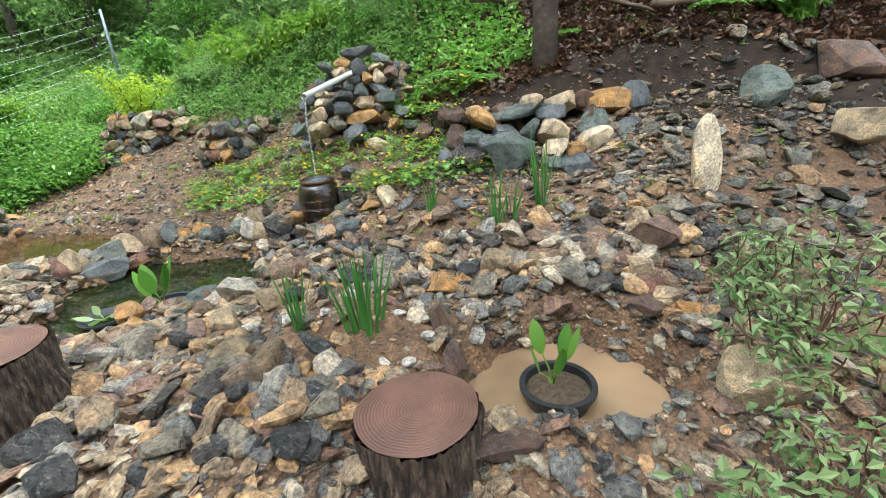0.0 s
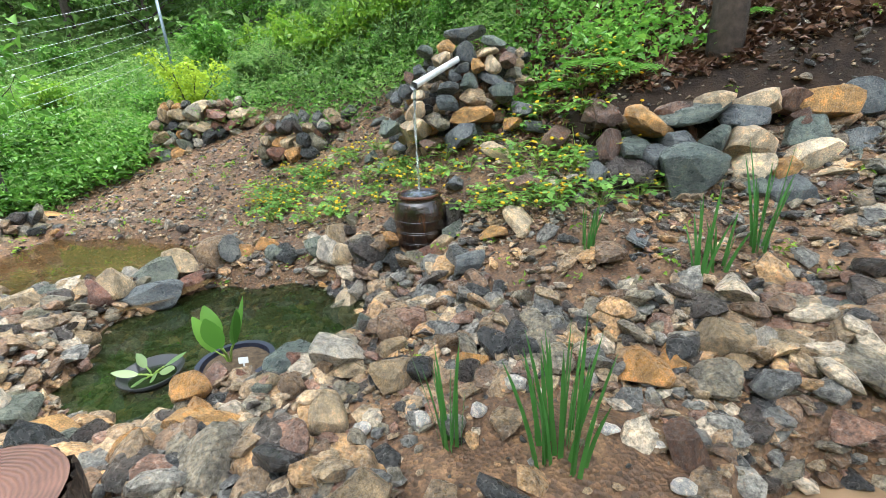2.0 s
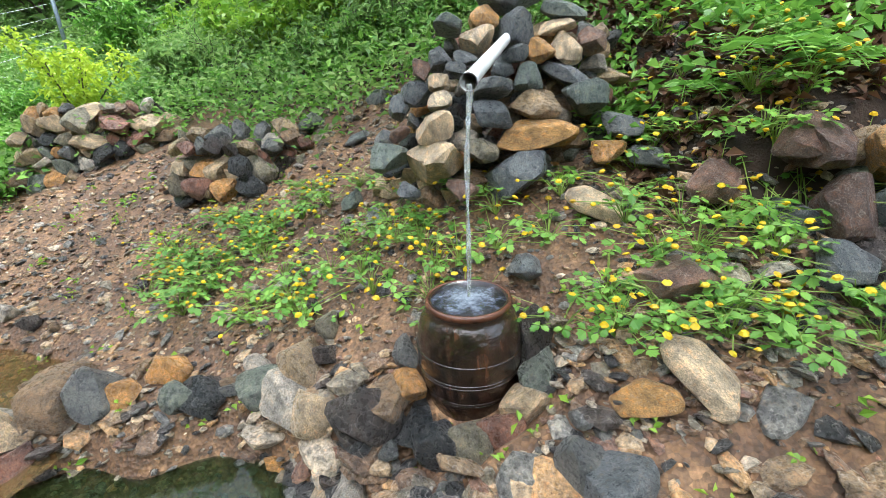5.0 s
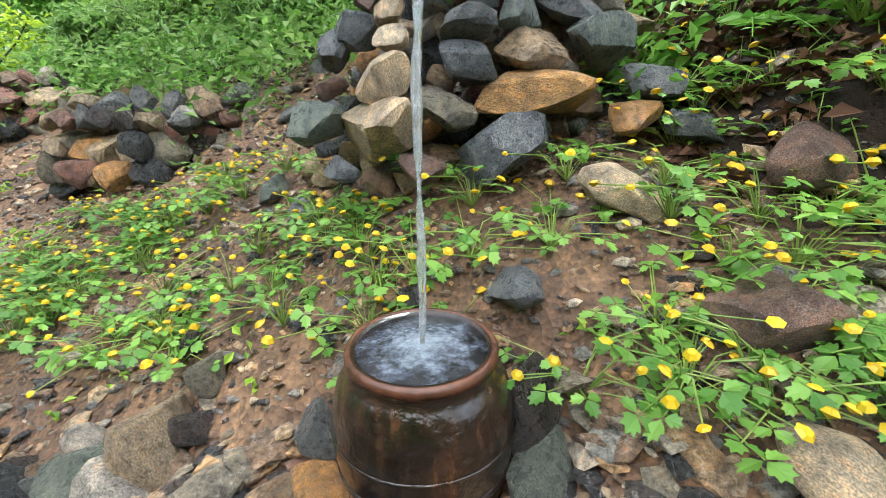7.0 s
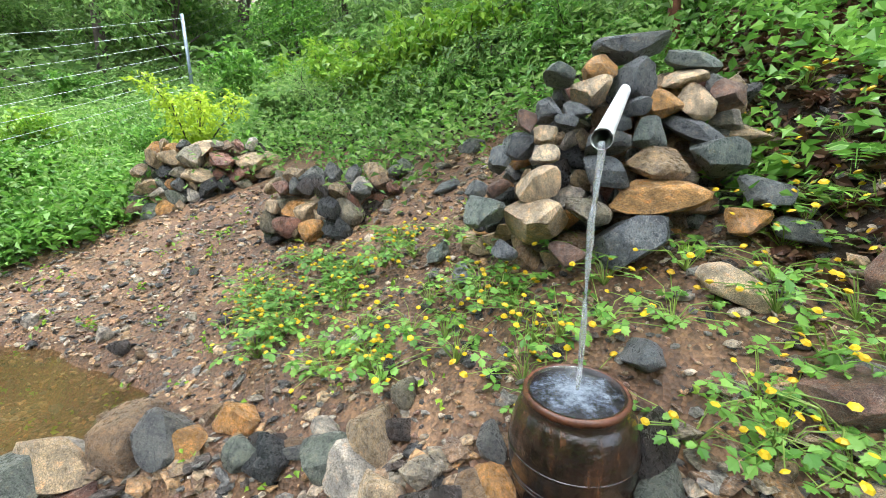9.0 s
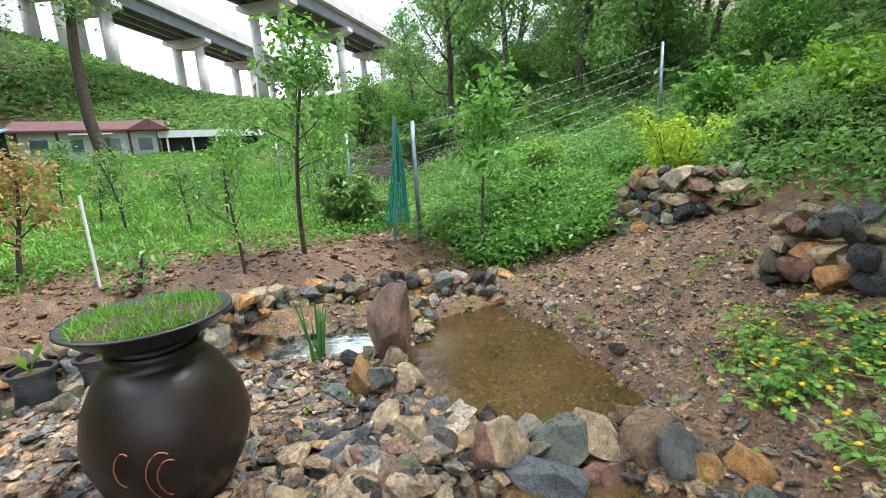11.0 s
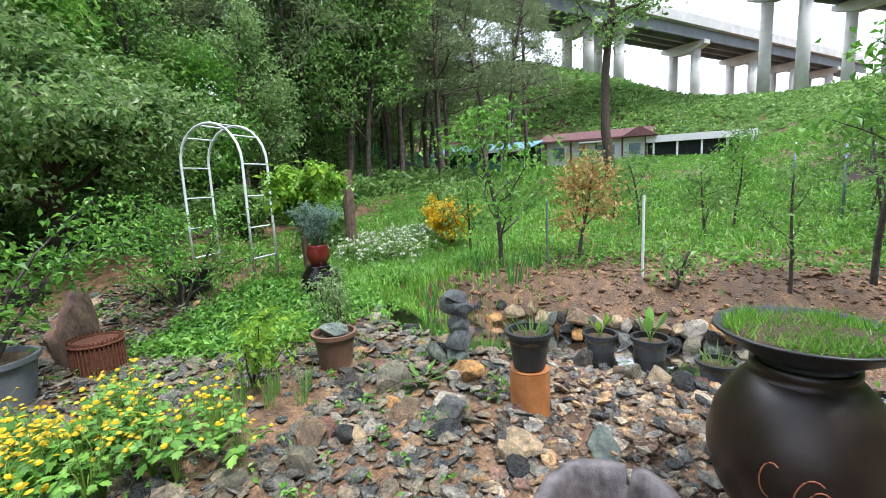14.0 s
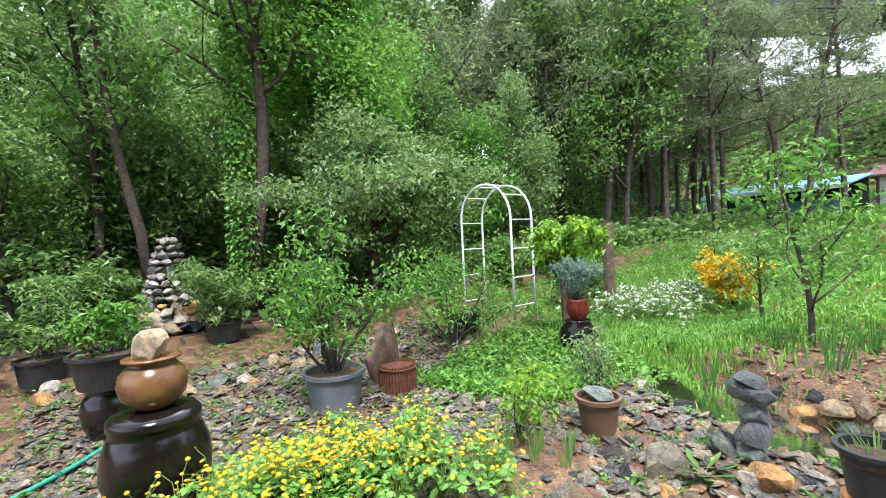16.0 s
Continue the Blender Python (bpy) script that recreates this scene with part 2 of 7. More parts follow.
BROWNPOT = plain("brown_plastic", (0.10, 0.055, 0.035), (0.17, 0.095, 0.06), 6, 0.5, 0.15)
RUST = plain("rusted_iron", (0.07, 0.022, 0.012), (0.19, 0.065, 0.03), 24, 0.85, 0.6)
SOIL = plain("potting_soil", (0.07, 0.045, 0.028), (0.22, 0.15, 0.085), 40, 0.9, 1.0, dist=0.02)
PVC = plain("white_pvc", (0.62, 0.64, 0.64), (0.78, 0.79, 0.78), 9, 0.35, 0.1)
STEEL = plain("galvanised_steel", (0.13, 0.17, 0.20), (0.23, 0.28, 0.32), 14, 0.45, 0.1, 0.6)
WIRE = plain("fence_wire", (0.16, 0.18, 0.19), (0.26, 0.28, 0.29), 20, 0.5, 0.1, 0.5)
WHITEMETAL = plain("white_painted_steel", (0.62, 0.66, 0.68), (0.78, 0.80, 0.81), 12, 0.4, 0.1)
GREENMETAL = plain("green_painted_steel", (0.05, 0.26, 0.13), (0.08, 0.36, 0.19), 12, 0.5, 0.1)
NET = plain("green_netting", (0.02, 0.20, 0.13), (0.04, 0.32, 0.22), 18, 0.7, 0.3)
SHADE = plain("black_shade_cloth", (0.008, 0.012, 0.011), (0.025, 0.032, 0.03), 6, 0.8, 0.5)
CONCRETE = plain("concrete", (0.44, 0.43, 0.40), (0.60, 0.58, 0.55), 0.5, 0.85, 0.2)
# girder grey with the shade below the deck put into the colour
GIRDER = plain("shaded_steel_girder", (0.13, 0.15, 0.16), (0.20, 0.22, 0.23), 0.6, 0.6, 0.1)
CUTWOOD = plain("orange_cut_log", (0.30, 0.105, 0.03), (0.48, 0.20, 0.065), 9, 0.5, 0.4)
OLDWOOD = plain("weathered_timber", (0.07, 0.045, 0.03), (0.17, 0.115, 0.08), 9, 0.8, 0.5)
WHITEWALL = plain("white_siding", (0.66, 0.67, 0.67), (0.78, 0.78, 0.77), 1.5, 0.6, 0.1)
MAROON = plain("maroon_roof", (0.12, 0.05, 0.05), (0.18, 0.08, 0.075), 2, 0.6, 0.2)
BLUEROOF = plain("blue_roof_sheet", (0.14, 0.31, 0.52), (0.24, 0.42, 0.62), 2, 0.45, 0.1)
TEAL = plain("teal_panel", (0.05, 0.17, 0.15), (0.10, 0.25, 0.22), 3, 0.6, 0.1)
GLASSDARK = plain("window_glass", (0.10, 0.16, 0.18), (0.18, 0.25, 0.27), 2, 0.1, 0.02)
LEAF_MID = leaf_material("mid_green_leaf", (0.13, 0.25, 0.07), (0.32, 0.48, 0.15), glow=0.5)
LEAF_FRESH = leaf_material("fresh_green_leaf", (0.09, 0.24, 0.035), (0.27, 0.5, 0.09))
LEAF_LIME = leaf_material("lime_leaf", (0.14, 0.30, 0.03), (0.36, 0.54, 0.06))
LEAF_DARK = leaf_material("dark_wood_leaf", (0.19, 0.31, 0.12), (0.44, 0.58, 0.25), glow=0.5)
LEAF_PINE = leaf_material("pine_needle", (0.17, 0.24, 0.13), (0.36, 0.42, 0.22), glow=0.35)
LEAF_GOLD = leaf_material("golden_leaf", (0.34, 0.48, 0.03), (0.56, 0.70, 0.07))
# humus brown, darkened further to carry the shade under the trees
SHADED_HUMUS = plain("shaded_humus", (0.02, 0.012, 0.008), (0.07, 0.042, 0.025), 9, 0.85, 1.0, dist=0.03)
OLDGREY = plain("weathered_end_grain", (0.05, 0.04, 0.04), (0.19, 0.165, 0.165), 16, 0.45, 0.6)
LEAF_BLUE = leaf_material("grey_blue_foliage", (0.16, 0.25, 0.22), (0.34, 0.44, 0.4))
LEAF_RED = leaf_material("red_maple_leaf", (0.42, 0.17, 0.09), (0.52, 0.50, 0.18))
LEAF_GREY = leaf_material("pale_grey_green_leaf", (0.14, 0.26, 0.09), (0.42, 0.50, 0.26))
LEAF_BROWN = leaf_material("dead_brown_leaf", (0.06, 0.026, 0.016), (0.17, 0.085, 0.05), glow=0.1)
BLADE = leaf_material("iris_blade", (0.04, 0.16, 0.035), (0.13, 0.34, 0.075), 0.4)
GRASS = leaf_material("grass_blade", (0.1, 0.27, 0.03), (0.3, 0.52, 0.08))
STEM = leaf_material("pale_green_stem", (0.20, 0.33, 0.06), (0.36, 0.48, 0.12))
YELLOW = leaf_material("yellow_petal", (0.62, 0.40, 0.005), (0.80, 0.58, 0.01), glow=0.25)
BLOSSOM = leaf_material("white_petal", (0.60, 0.60, 0.54), (0.80, 0.80, 0.76), glow=0.3)
POND = water_material("green_pond_water", (0.022, 0.036, 0.010), 0.42, 0.16, 9)
MUD = water_material("muddy_water", (0.30, 0.20, 0.115), 0.9, 0.12)
STREAM = water_material("clear_brown_stream", (0.15, 0.095, 0.035), 0.4, 0.2)
CLOD = stone_material("earth_clod", True, [(0.0, (0.10, 0.055, 0.032)), (0.5, (0.18, 0.105, 0.06)), (1.0, (0.27, 0.17, 0.10))], 0.8)
CREAM = stone_material("cream_stone", False, [(0.0, (0.60, 0.50, 0.35)), (1.0, (0.68, 0.58, 0.42))], 0.55)
LEAF_SUN = leaf_material("light_green_canopy_leaf", (0.14, 0.32, 0.05), (0.36, 0.60, 0.13), glow=0.5)
# pale weed green; on the far hill its paleness stands for haze
LEAF_HILL = leaf_material("pale_weed_hazed_scrub_leaf", (0.16, 0.30, 0.08), (0.34, 0.50, 0.16))

# ---- mesh tools ----
class Mesh:
    """Collects vertices and faces, with one material index a face."""

    def __init__(self):
        self.v, self.f, self.n = [], [], 0

    def add(self, verts, faces):
        verts = np.asarray(verts, float)
        self.v.append(verts)
        self.f += [tuple(i + self.n for i in face) for face in faces]
        self.n += len(verts)

    def tube(self, path, radii, sides=6, cap=True):
        path = np.asarray(path, float)
        rings = []
        for i, p in enumerate(path):
            d = path[min(i + 1, len(path) - 1)] - path[max(i - 1, 0)]
            d = d / (np.linalg.norm(d) + 1e-9)
            a = np.cross(d, (0.31, 0.95, 0.05) if abs(d[2]) > 0.7 else (0, 0, 1))
            a /= np.linalg.norm(a) + 1e-9
            b = np.cross(d, a)
            w = np.linspace(0, 2 * math.pi, sides, endpoint=False)[:, None]
            rings.append(p + radii[i] * (np.cos(w) * a + np.sin(w) * b))
        faces = [(i * sides + j, i * sides + (j + 1) % sides, (i + 1) * sides + (j + 1) % sides, (i + 1) * sides + j) for i in range(len(path) - 1) for j in range(sides)]
        if cap:
            faces += [tuple(range(sides))[::-1], tuple((len(path) - 1) * sides + j for j in range(sides))]
        self.add(np.concatenate(rings), faces)

    def leaves(self, at, way, length, width, droop=0.25):
        """Leaves, each of two triangles folded along its rib: places, directions, lengths and widths."""
        at, way = np.asarray(at, float), np.asarray(way, float)
        k = len(at)
        way = way / (np.linalg.norm(way, axis=1, keepdims=True) + 1e-9)
        side = np.cross(way, np.random.normal(size=(k, 3)) * 0.5 + (0, 0, 1))
        side /= np.linalg.norm(side, axis=1, keepdims=True) + 1e-9
        up = np.cross(side, way)
        length, width = np.broadcast_to(length, k)[:, None], np.broadcast_to(width, k)[:, None]
        mid = at + way * length * 0.5
        pts = np.stack([at, mid + side * width * 0.5 + up * width * 0.18, at + way * length - up * length * droop, mid - side * width * 0.5 + up * width * 0.18], 1).reshape(-1, 3)
        s = self.n
        self.v.append(pts)
        idx = s + 4 * np.arange(k)[:, None]
        self.f += [tuple(t) for t in (idx + [0, 1, 2]).tolist()] + [tuple(t) for t in (idx + [0, 2, 3]).tolist()]
        self.n += 4 * k

    def blade(self, foot, tip, width, bend=0.15, steps=3):
        """One grass-like blade that bends over towards its tip."""
        foot, tip = np.asarray(foot, float), np.asarray(tip, float)
        d = tip - foot
        side = np.cross(d, (random.uniform(-1, 1), random.uniform(-1, 1), 0.1))
        side /= np.linalg.norm(side) + 1e-9
        pts = []
        for i in range(steps):
            u = i / steps
            c = foot + d * u + np.array([d[0], d[1], 0]) * bend * (u * u - u) * 2
            w = width * 0.5 * (1 - 0.55 * u)
            pts += [c - side * w, c + side * w]
        pts.append(tip)
        faces = [(2 * i, 2 * i + 1, 2 * i + 3, 2 * i + 2) for i in range(steps - 1)] + [(2 * steps - 2, 2 * steps - 1, 2 * steps)]
        self.add(pts, faces)

    def data(self, name, mats, smooth=False):
        me = bpy.data.meshes.new(name)
        me.from_pydata(np.concatenate(self.v).tolist(), [], self.f)
        for m in mats if isinstance(mats, (list, tuple)) else [mats]:
            me.materials.append(m)
        if smooth:
            me.polygons.foreach_set("use_smooth", [True] * len(me.polygons))
        me.update()
        return me


def part(name, mesh, mat, parent=None, label="", smooth=False, m=None):
    me = mesh.data(name, mat, smooth) if isinstance(mesh, Mesh) else mesh
    ob = new(name, me)
    if m is not None:
        ob.matrix_basis = m
    if parent is not None:
        ob.parent = parent
    if label:
        ob["label"] = label
    return ob


def thing(name, x, y, z, label, category, group="", kind="", turn=0.0):
    ob = tagged(new(name), label, category, group, kind)
    ob.empty_display_size = 0.1
    ob.matrix_basis = pose(x, y, z, 0, 0, turn)
    return ob


def lathe(profile, sides=32, wobble=0.0, seed=0):
    """A turned body from rows of (radius, height)."""
    rng = np.random.default_rng(seed)
    m = Mesh()
    w = np.linspace(0, 2 * math.pi, sides, endpoint=False)
    lump = 1 + wobble * sum(rng.normal() * np.cos(k * w + rng.uniform(0, 6)) for k in range(2, 6))
    rows = np.concatenate([np.stack([r * lump * np.cos(w), r * lump * np.sin(w), np.full(sides, h)], 1) for r, h in profile])
    n = len(profile)
    faces = [(i * sides + j, i * sides + (j + 1) % sides, (i + 1) * sides + (j + 1) % sides, (i + 1) * sides + j) for i in range(n - 1) for j in range(sides)]
    faces += [tuple(range(sides))[::-1], tuple((n - 1) * sides + j for j in range(sides))]
    m.add(rows, faces)
    return m


def box(x, y, z, sx, sy, sz, m=None):
    m = m or Mesh()
    c = [(x + a * sx / 2, y + b * sy / 2, z + k * sz / 2) for k in (-1, 1) for b in (-1, 1) for a in (-1, 1)]
    m.add(c, [(0, 2, 3, 1), (4, 5, 7, 6), (0, 1, 5, 4), (2, 6, 7, 3), (0, 4, 6, 2), (1, 3, 7, 5)])
    return m


def ball(level):
    bm = bmesh.new()
    bmesh.ops.create_icosphere(bm, subdivisions=level, radius=1)
    v = np.array([p.co[:] for p in bm.verts])
    f = [tuple(p.index for p in face.verts) for face in bm.faces]
    bm.free()
    return v, f


BALLS = {k: ball(k) for k in (1, 2, 3, 4)}


def rock_points(rng, level=2, cuts=9, flat=0.7):
    """A broken stone: a rounded block cut by random planes, of size about one across."""
    v = BALLS[level][0].copy()
    p = rng.uniform(2.2, 3.6)
    v /= (np.abs(v) ** p).sum(1, keepdims=True) ** (1 / p)
    for _ in range(cuts + 3):
        n = rng.normal(size=3)
        n /= np.linalg.norm(n)
        d = v @ n - rng.uniform(0.52, 0.88)
        v -= np.clip(d, 0, None)[:, None] * n
    if level > 2:
        for k, a in ((6, 0.012), (13, 0.009)):
            ph = rng.uniform(0, 6, 3)
            v *= 1 + a * np.sin(k * v[:, :1] + ph[0]) * np.sin(k * v[:, 1:2] + ph[1]) + a * np.sin(k * v[:, 2:] + ph[2])
    v *= 1 + rng.normal(0, 0.03 if level < 3 else 0.006, (len(v), 1))
    v *= (1, rng.uniform(0.65, 0.95), flat * rng.uniform(0.7, 1.1))
    v -= (v.max(0) + v.min(0)) / 2
    return v / (v.max(0) - v.min(0))[0]


def rock_data(seed, level=2, cuts=9, flat=0.7, mat=None):
    m = Mesh()
    m.add(rock_points(np.random.default_rng(seed), level, cuts, flat), BALLS[level][1])
    me = m.data("stone", mat or STONE, True)
    me.set_sharp_from_angle(angle=radians(13))
    return me


ROCKS = [rock_data(40 + k, 3, 8 + k % 6, 0.8) for k in range(24)]
SLABS = [rock_data(80 + k, 3, 10, 0.42) for k in range(8)]
TOWER_ROCKS = [rock_data(140 + k, mat=TOWER) for k in range(6)]
rng = np.random.default_rng(7)


def stone(x, y, size, z=None, mat=None, data=None, parent=None, label="", group="", tilt=14, turn=None, stretch=(1, 1, 1), name="stone", sink=0.25, category="stone"):
    """One loose stone, bedded a little into what it lies on."""
    me = data or random.choice(ROCKS)
    if mat is not None:
        me = me.copy()
        me.materials[0] = mat
    ob = new(name, me)
    zz = ground_at(x, y) if z is None else z
    s = Vector(stretch) * size
    tall = max(v.co.z for v in me.vertices) * s.z
    if z is None:
        zz += tall * (1 - 2 * sink)
    ob.matrix_basis = Matrix.LocRotScale((x, y, zz), Euler([radians(random.uniform(-tilt, tilt)), radians(random.uniform(-tilt, tilt)), radians(random.uniform(0, 360) if turn is None else turn)]), s)
    if parent is not None:
        ob.parent = parent
    else:
        tagged(ob, label, category, group)
    return ob


# ---- ground ----
FOOT_X, FOOT_Y = [-40, -10, -6, -4, -2.3, -1.3, 0, 1.5, 4, 10], [7, 6, 5.6, 5.1, 4.25, 3.4, 2.6, 2.25, 2.1, 2.1]
RISE_X, RISE = [-8, -5, -3.5, -2, -0.7, 0.3, 1.6, 4], [0.36, 0.34, 0.42, 0.46, 0.5, 0.40, 0.5, 0.5]
STREAM_X, STREAM_Y = [-6.7, -6.15, -5.75, -5.65, -5.5, -4.95], [-1.5, -0.8, 0.2, 1.4, 2.6, 3.6]


def step(v):
    v = np.clip(v, 0, 1)
    return v * v * (3 - 2 * v)


def basin(x, y, cx, cy, rx, ry, turn=0.0):
    c, s = math.cos(turn), math.sin(turn)
    u, w = ((x - cx) * c + (y - cy) * s) / rx, (-(x - cx) * s + (y - cy) * c) / ry
    a = np.arctan2(w, u)
    r = np.sqrt(u * u + w * w) * (1 + 0.09 * np.sin(3 * a + cx) + 0.05 * np.sin(7 * a + cy) + 0.03 * np.sin(13 * a))
    return step((1.35 - r) / 0.6)


def ground(x, y):
    """The height of the ground, for arrays."""
    x, y = np.asarray(x, float), np.asarray(y, float)
    d = np.clip(y - np.interp(x, FOOT_X, FOOT_Y), 0, None)
    g = np.interp(x, RISE_X, RISE)
    h = 0.5 + g * np.minimum(d, 9) + 0.30 * np.clip(d - 9, 0, 60)
    h = h - 0.06 * np.exp(-((x + 1.1) ** 2 + (y - 3.15) ** 2) / 0.05)
    h = h + 0.30 * step((-6.05 - x) / 0.7) * step((y + 1.6) / 1.2) * step((12 - y) / 6)
    h = h + 0.36 * step((y - 4.08) / 0.22) * step((x + 0.35) / 0.4) * step((3.6 - x) / 1.2)
    h = h - 0.13 * np.exp(-((x - 1.15) / 0.5) ** 2 - ((y - 3.5) / 0.3) ** 2)
    west = np.clip(-9 - x, 0, 40)
    h = h + west * 0.058 * step((-9 - x) / 12)
    h = h - 0.30 * step((-0.9 - y) / 2.2) * step((x + 6.5) / 1.5)
    h = h + 0.10 * np.clip(-4.5 - y, 0, 7) * step((x + 30) / 12) + 0.33 * np.clip(-12 - y, 0, 40) * step((x + 40) / 14)
    hill = np.interp(y, [-60, -17, -6, 1, 8, 17, 26, 60], [20, 17.5, 14.3, 11.3, 8.5, 4.5, 2, 0])
    h = h + hill * step((-47 - x) / 32)
    h = h - 0.22 * step((1.75 - y) / 0.7) * step((x + 0.75) / 0.5)
    h = h - 0.40 * basin(x, y, 0.5, 1.93, 0.46, 0.36)
    h = h - 0.42 * basin(x, y, -2.25, 3.2, 0.74, 0.68, 0.2)
    h = h - 0.13 * basin(x, y, -1.14, 3.84, 0.26, 0.24)
    h = h - 0.30 * basin(x, y, -4.05, 4.2, 0.92, 0.56, -0.35)
    sx = np.interp(y, STREAM_Y, STREAM_X)
    h = h - 0.25 * step((0.62 - np.abs(x - sx)) / 0.38) * step((y + 1.9) / 0.5) * step((4.0 - y) / 0.6)
    near = np.exp(-((x + 2) ** 2 + (y - 2) ** 2) / 90)
    h = h + near * (0.030 * np.sin(5.1 * x + 1.3 * np.sin(3 * y)) * np.sin(4.3 * y + 0.8) + 0.018 * np.sin(11 * x + 2) * np.sin(13 * y + 1) + 0.009 * np.sin(29 * x) * np.sin(31 * y + 2))
    far = 1 - near
    return h + far * 0.12 * (np.sin(0.7 * x + 1) * np.sin(0.6 * y) + 0.5 * np.sin(1.9 * x) * np.sin(1.7 * y + 2))


def ground_at(x, y):
    return float(ground(x, y))


def spread(a, b, fine, limit):
    """Grid lines, close between a and b and ever wider outside."""
    lines, s, p = list(np.arange(a, b + 1e-6, fine)), fine, b
    while p < limit:
        s *= 1.16
        p += s
        lines.append(p)
    s, p = fine, a
    while p > -limit:
        s *= 1.16
        p -= s
        lines.insert(0, p)
    return np.array(lines)


gx, gy = spread(-7.2, 2.8, 0.055, 420), spread(-4.0, 7.4, 0.055, 420)
X, Y = np.meshgrid(gx, gy)
Z = ground(X, Y)
nx, ny = len(gx), len(gy)
ix = (np.arange(ny - 1)[:, None] * nx + np.arange(nx - 1)).ravel()
land = Mesh()
land.v, land.f, land.n = [np.stack([X, Y, Z], -1).reshape(-1, 3)], np.stack([ix, ix + 1, ix + nx + 1, ix + nx], 1).tolist(), nx * ny
ground_ob = part("ground", land, [EARTH, SHADED_HUMUS], smooth=True)
# faces of humus soil whose dark colour also holds the trees' shade
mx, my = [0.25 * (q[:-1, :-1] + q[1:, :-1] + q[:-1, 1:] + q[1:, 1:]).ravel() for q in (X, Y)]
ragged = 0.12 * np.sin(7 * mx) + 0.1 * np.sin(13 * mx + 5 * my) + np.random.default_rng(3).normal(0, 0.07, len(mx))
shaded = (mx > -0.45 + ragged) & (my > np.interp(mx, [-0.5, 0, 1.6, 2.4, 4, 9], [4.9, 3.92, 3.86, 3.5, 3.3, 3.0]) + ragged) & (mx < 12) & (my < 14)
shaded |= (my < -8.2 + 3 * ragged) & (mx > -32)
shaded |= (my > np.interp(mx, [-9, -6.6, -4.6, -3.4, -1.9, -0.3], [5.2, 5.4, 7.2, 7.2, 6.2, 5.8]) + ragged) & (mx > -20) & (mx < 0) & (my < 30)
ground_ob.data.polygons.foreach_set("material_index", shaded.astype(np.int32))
tagged(ground_ob, "wet brown gravelly garden earth rising into a hillside", "ground", kind="structure")


def pool(name, cx, cy, rx, ry, z, mat, label, turn=0.0):
    m = Mesh()
    rings, sides = 10, 40
    pts = [(cx, cy, z)]
    for i in range(1, rings + 1):
        for j in range(sides):
            w = 2 * math.pi * j / sides
            u, q = rx * i / rings * math.cos(w), ry * i / rings * math.sin(w)
            pts.append((cx + u * math.cos(turn) - q * math.sin(turn), cy + u * math.sin(turn) + q * math.cos(turn), z))
    faces = [(0, 1 + j, 1 + (j + 1) % sides) for j in range(sides)]
    faces += [(1 + (i - 1) * sides + j, 1 + i * sides + j, 1 + i * sides + (j + 1) % sides, 1 + (i - 1) * sides + (j + 1) % sides) for i in range(1, rings) for j in range(sides)]
    m.add(pts, faces)
    return tagged(part(name, m, mat, smooth=True), label, "water", kind="structure")


pool("pond_water", -2.25, 3.2, 1.12, 1.02, 0.33, POND, "dark green rain-rippled pond water among stones", 0.2)
pool("muddy_pool", 0.5, 1.93, 0.72, 0.58, 0.27, MUD, "opaque brown muddy pool of rain water")
pool("upper_pool", -4.05, 4.2, 1.42, 0.92, 0.40, STREAM, "shallow clear brown pool over silt", -0.35)
brook = Mesh()
ys = np.linspace(-1.8, 3.9, 40)
sx = np.interp(ys, STREAM_Y, STREAM_X)
brook.add(np.stack([np.concatenate([sx - 0.5, sx + 0.5]), np.concatenate([ys, ys]), np.full(80, 0.398)], 1), [(i, i + 1, i + 41, i + 40) for i in range(39)])
tagged(part("stream_water", brook, STREAM, smooth=True), "shallow brown stream running along a stone bank", "water", kind="structure")

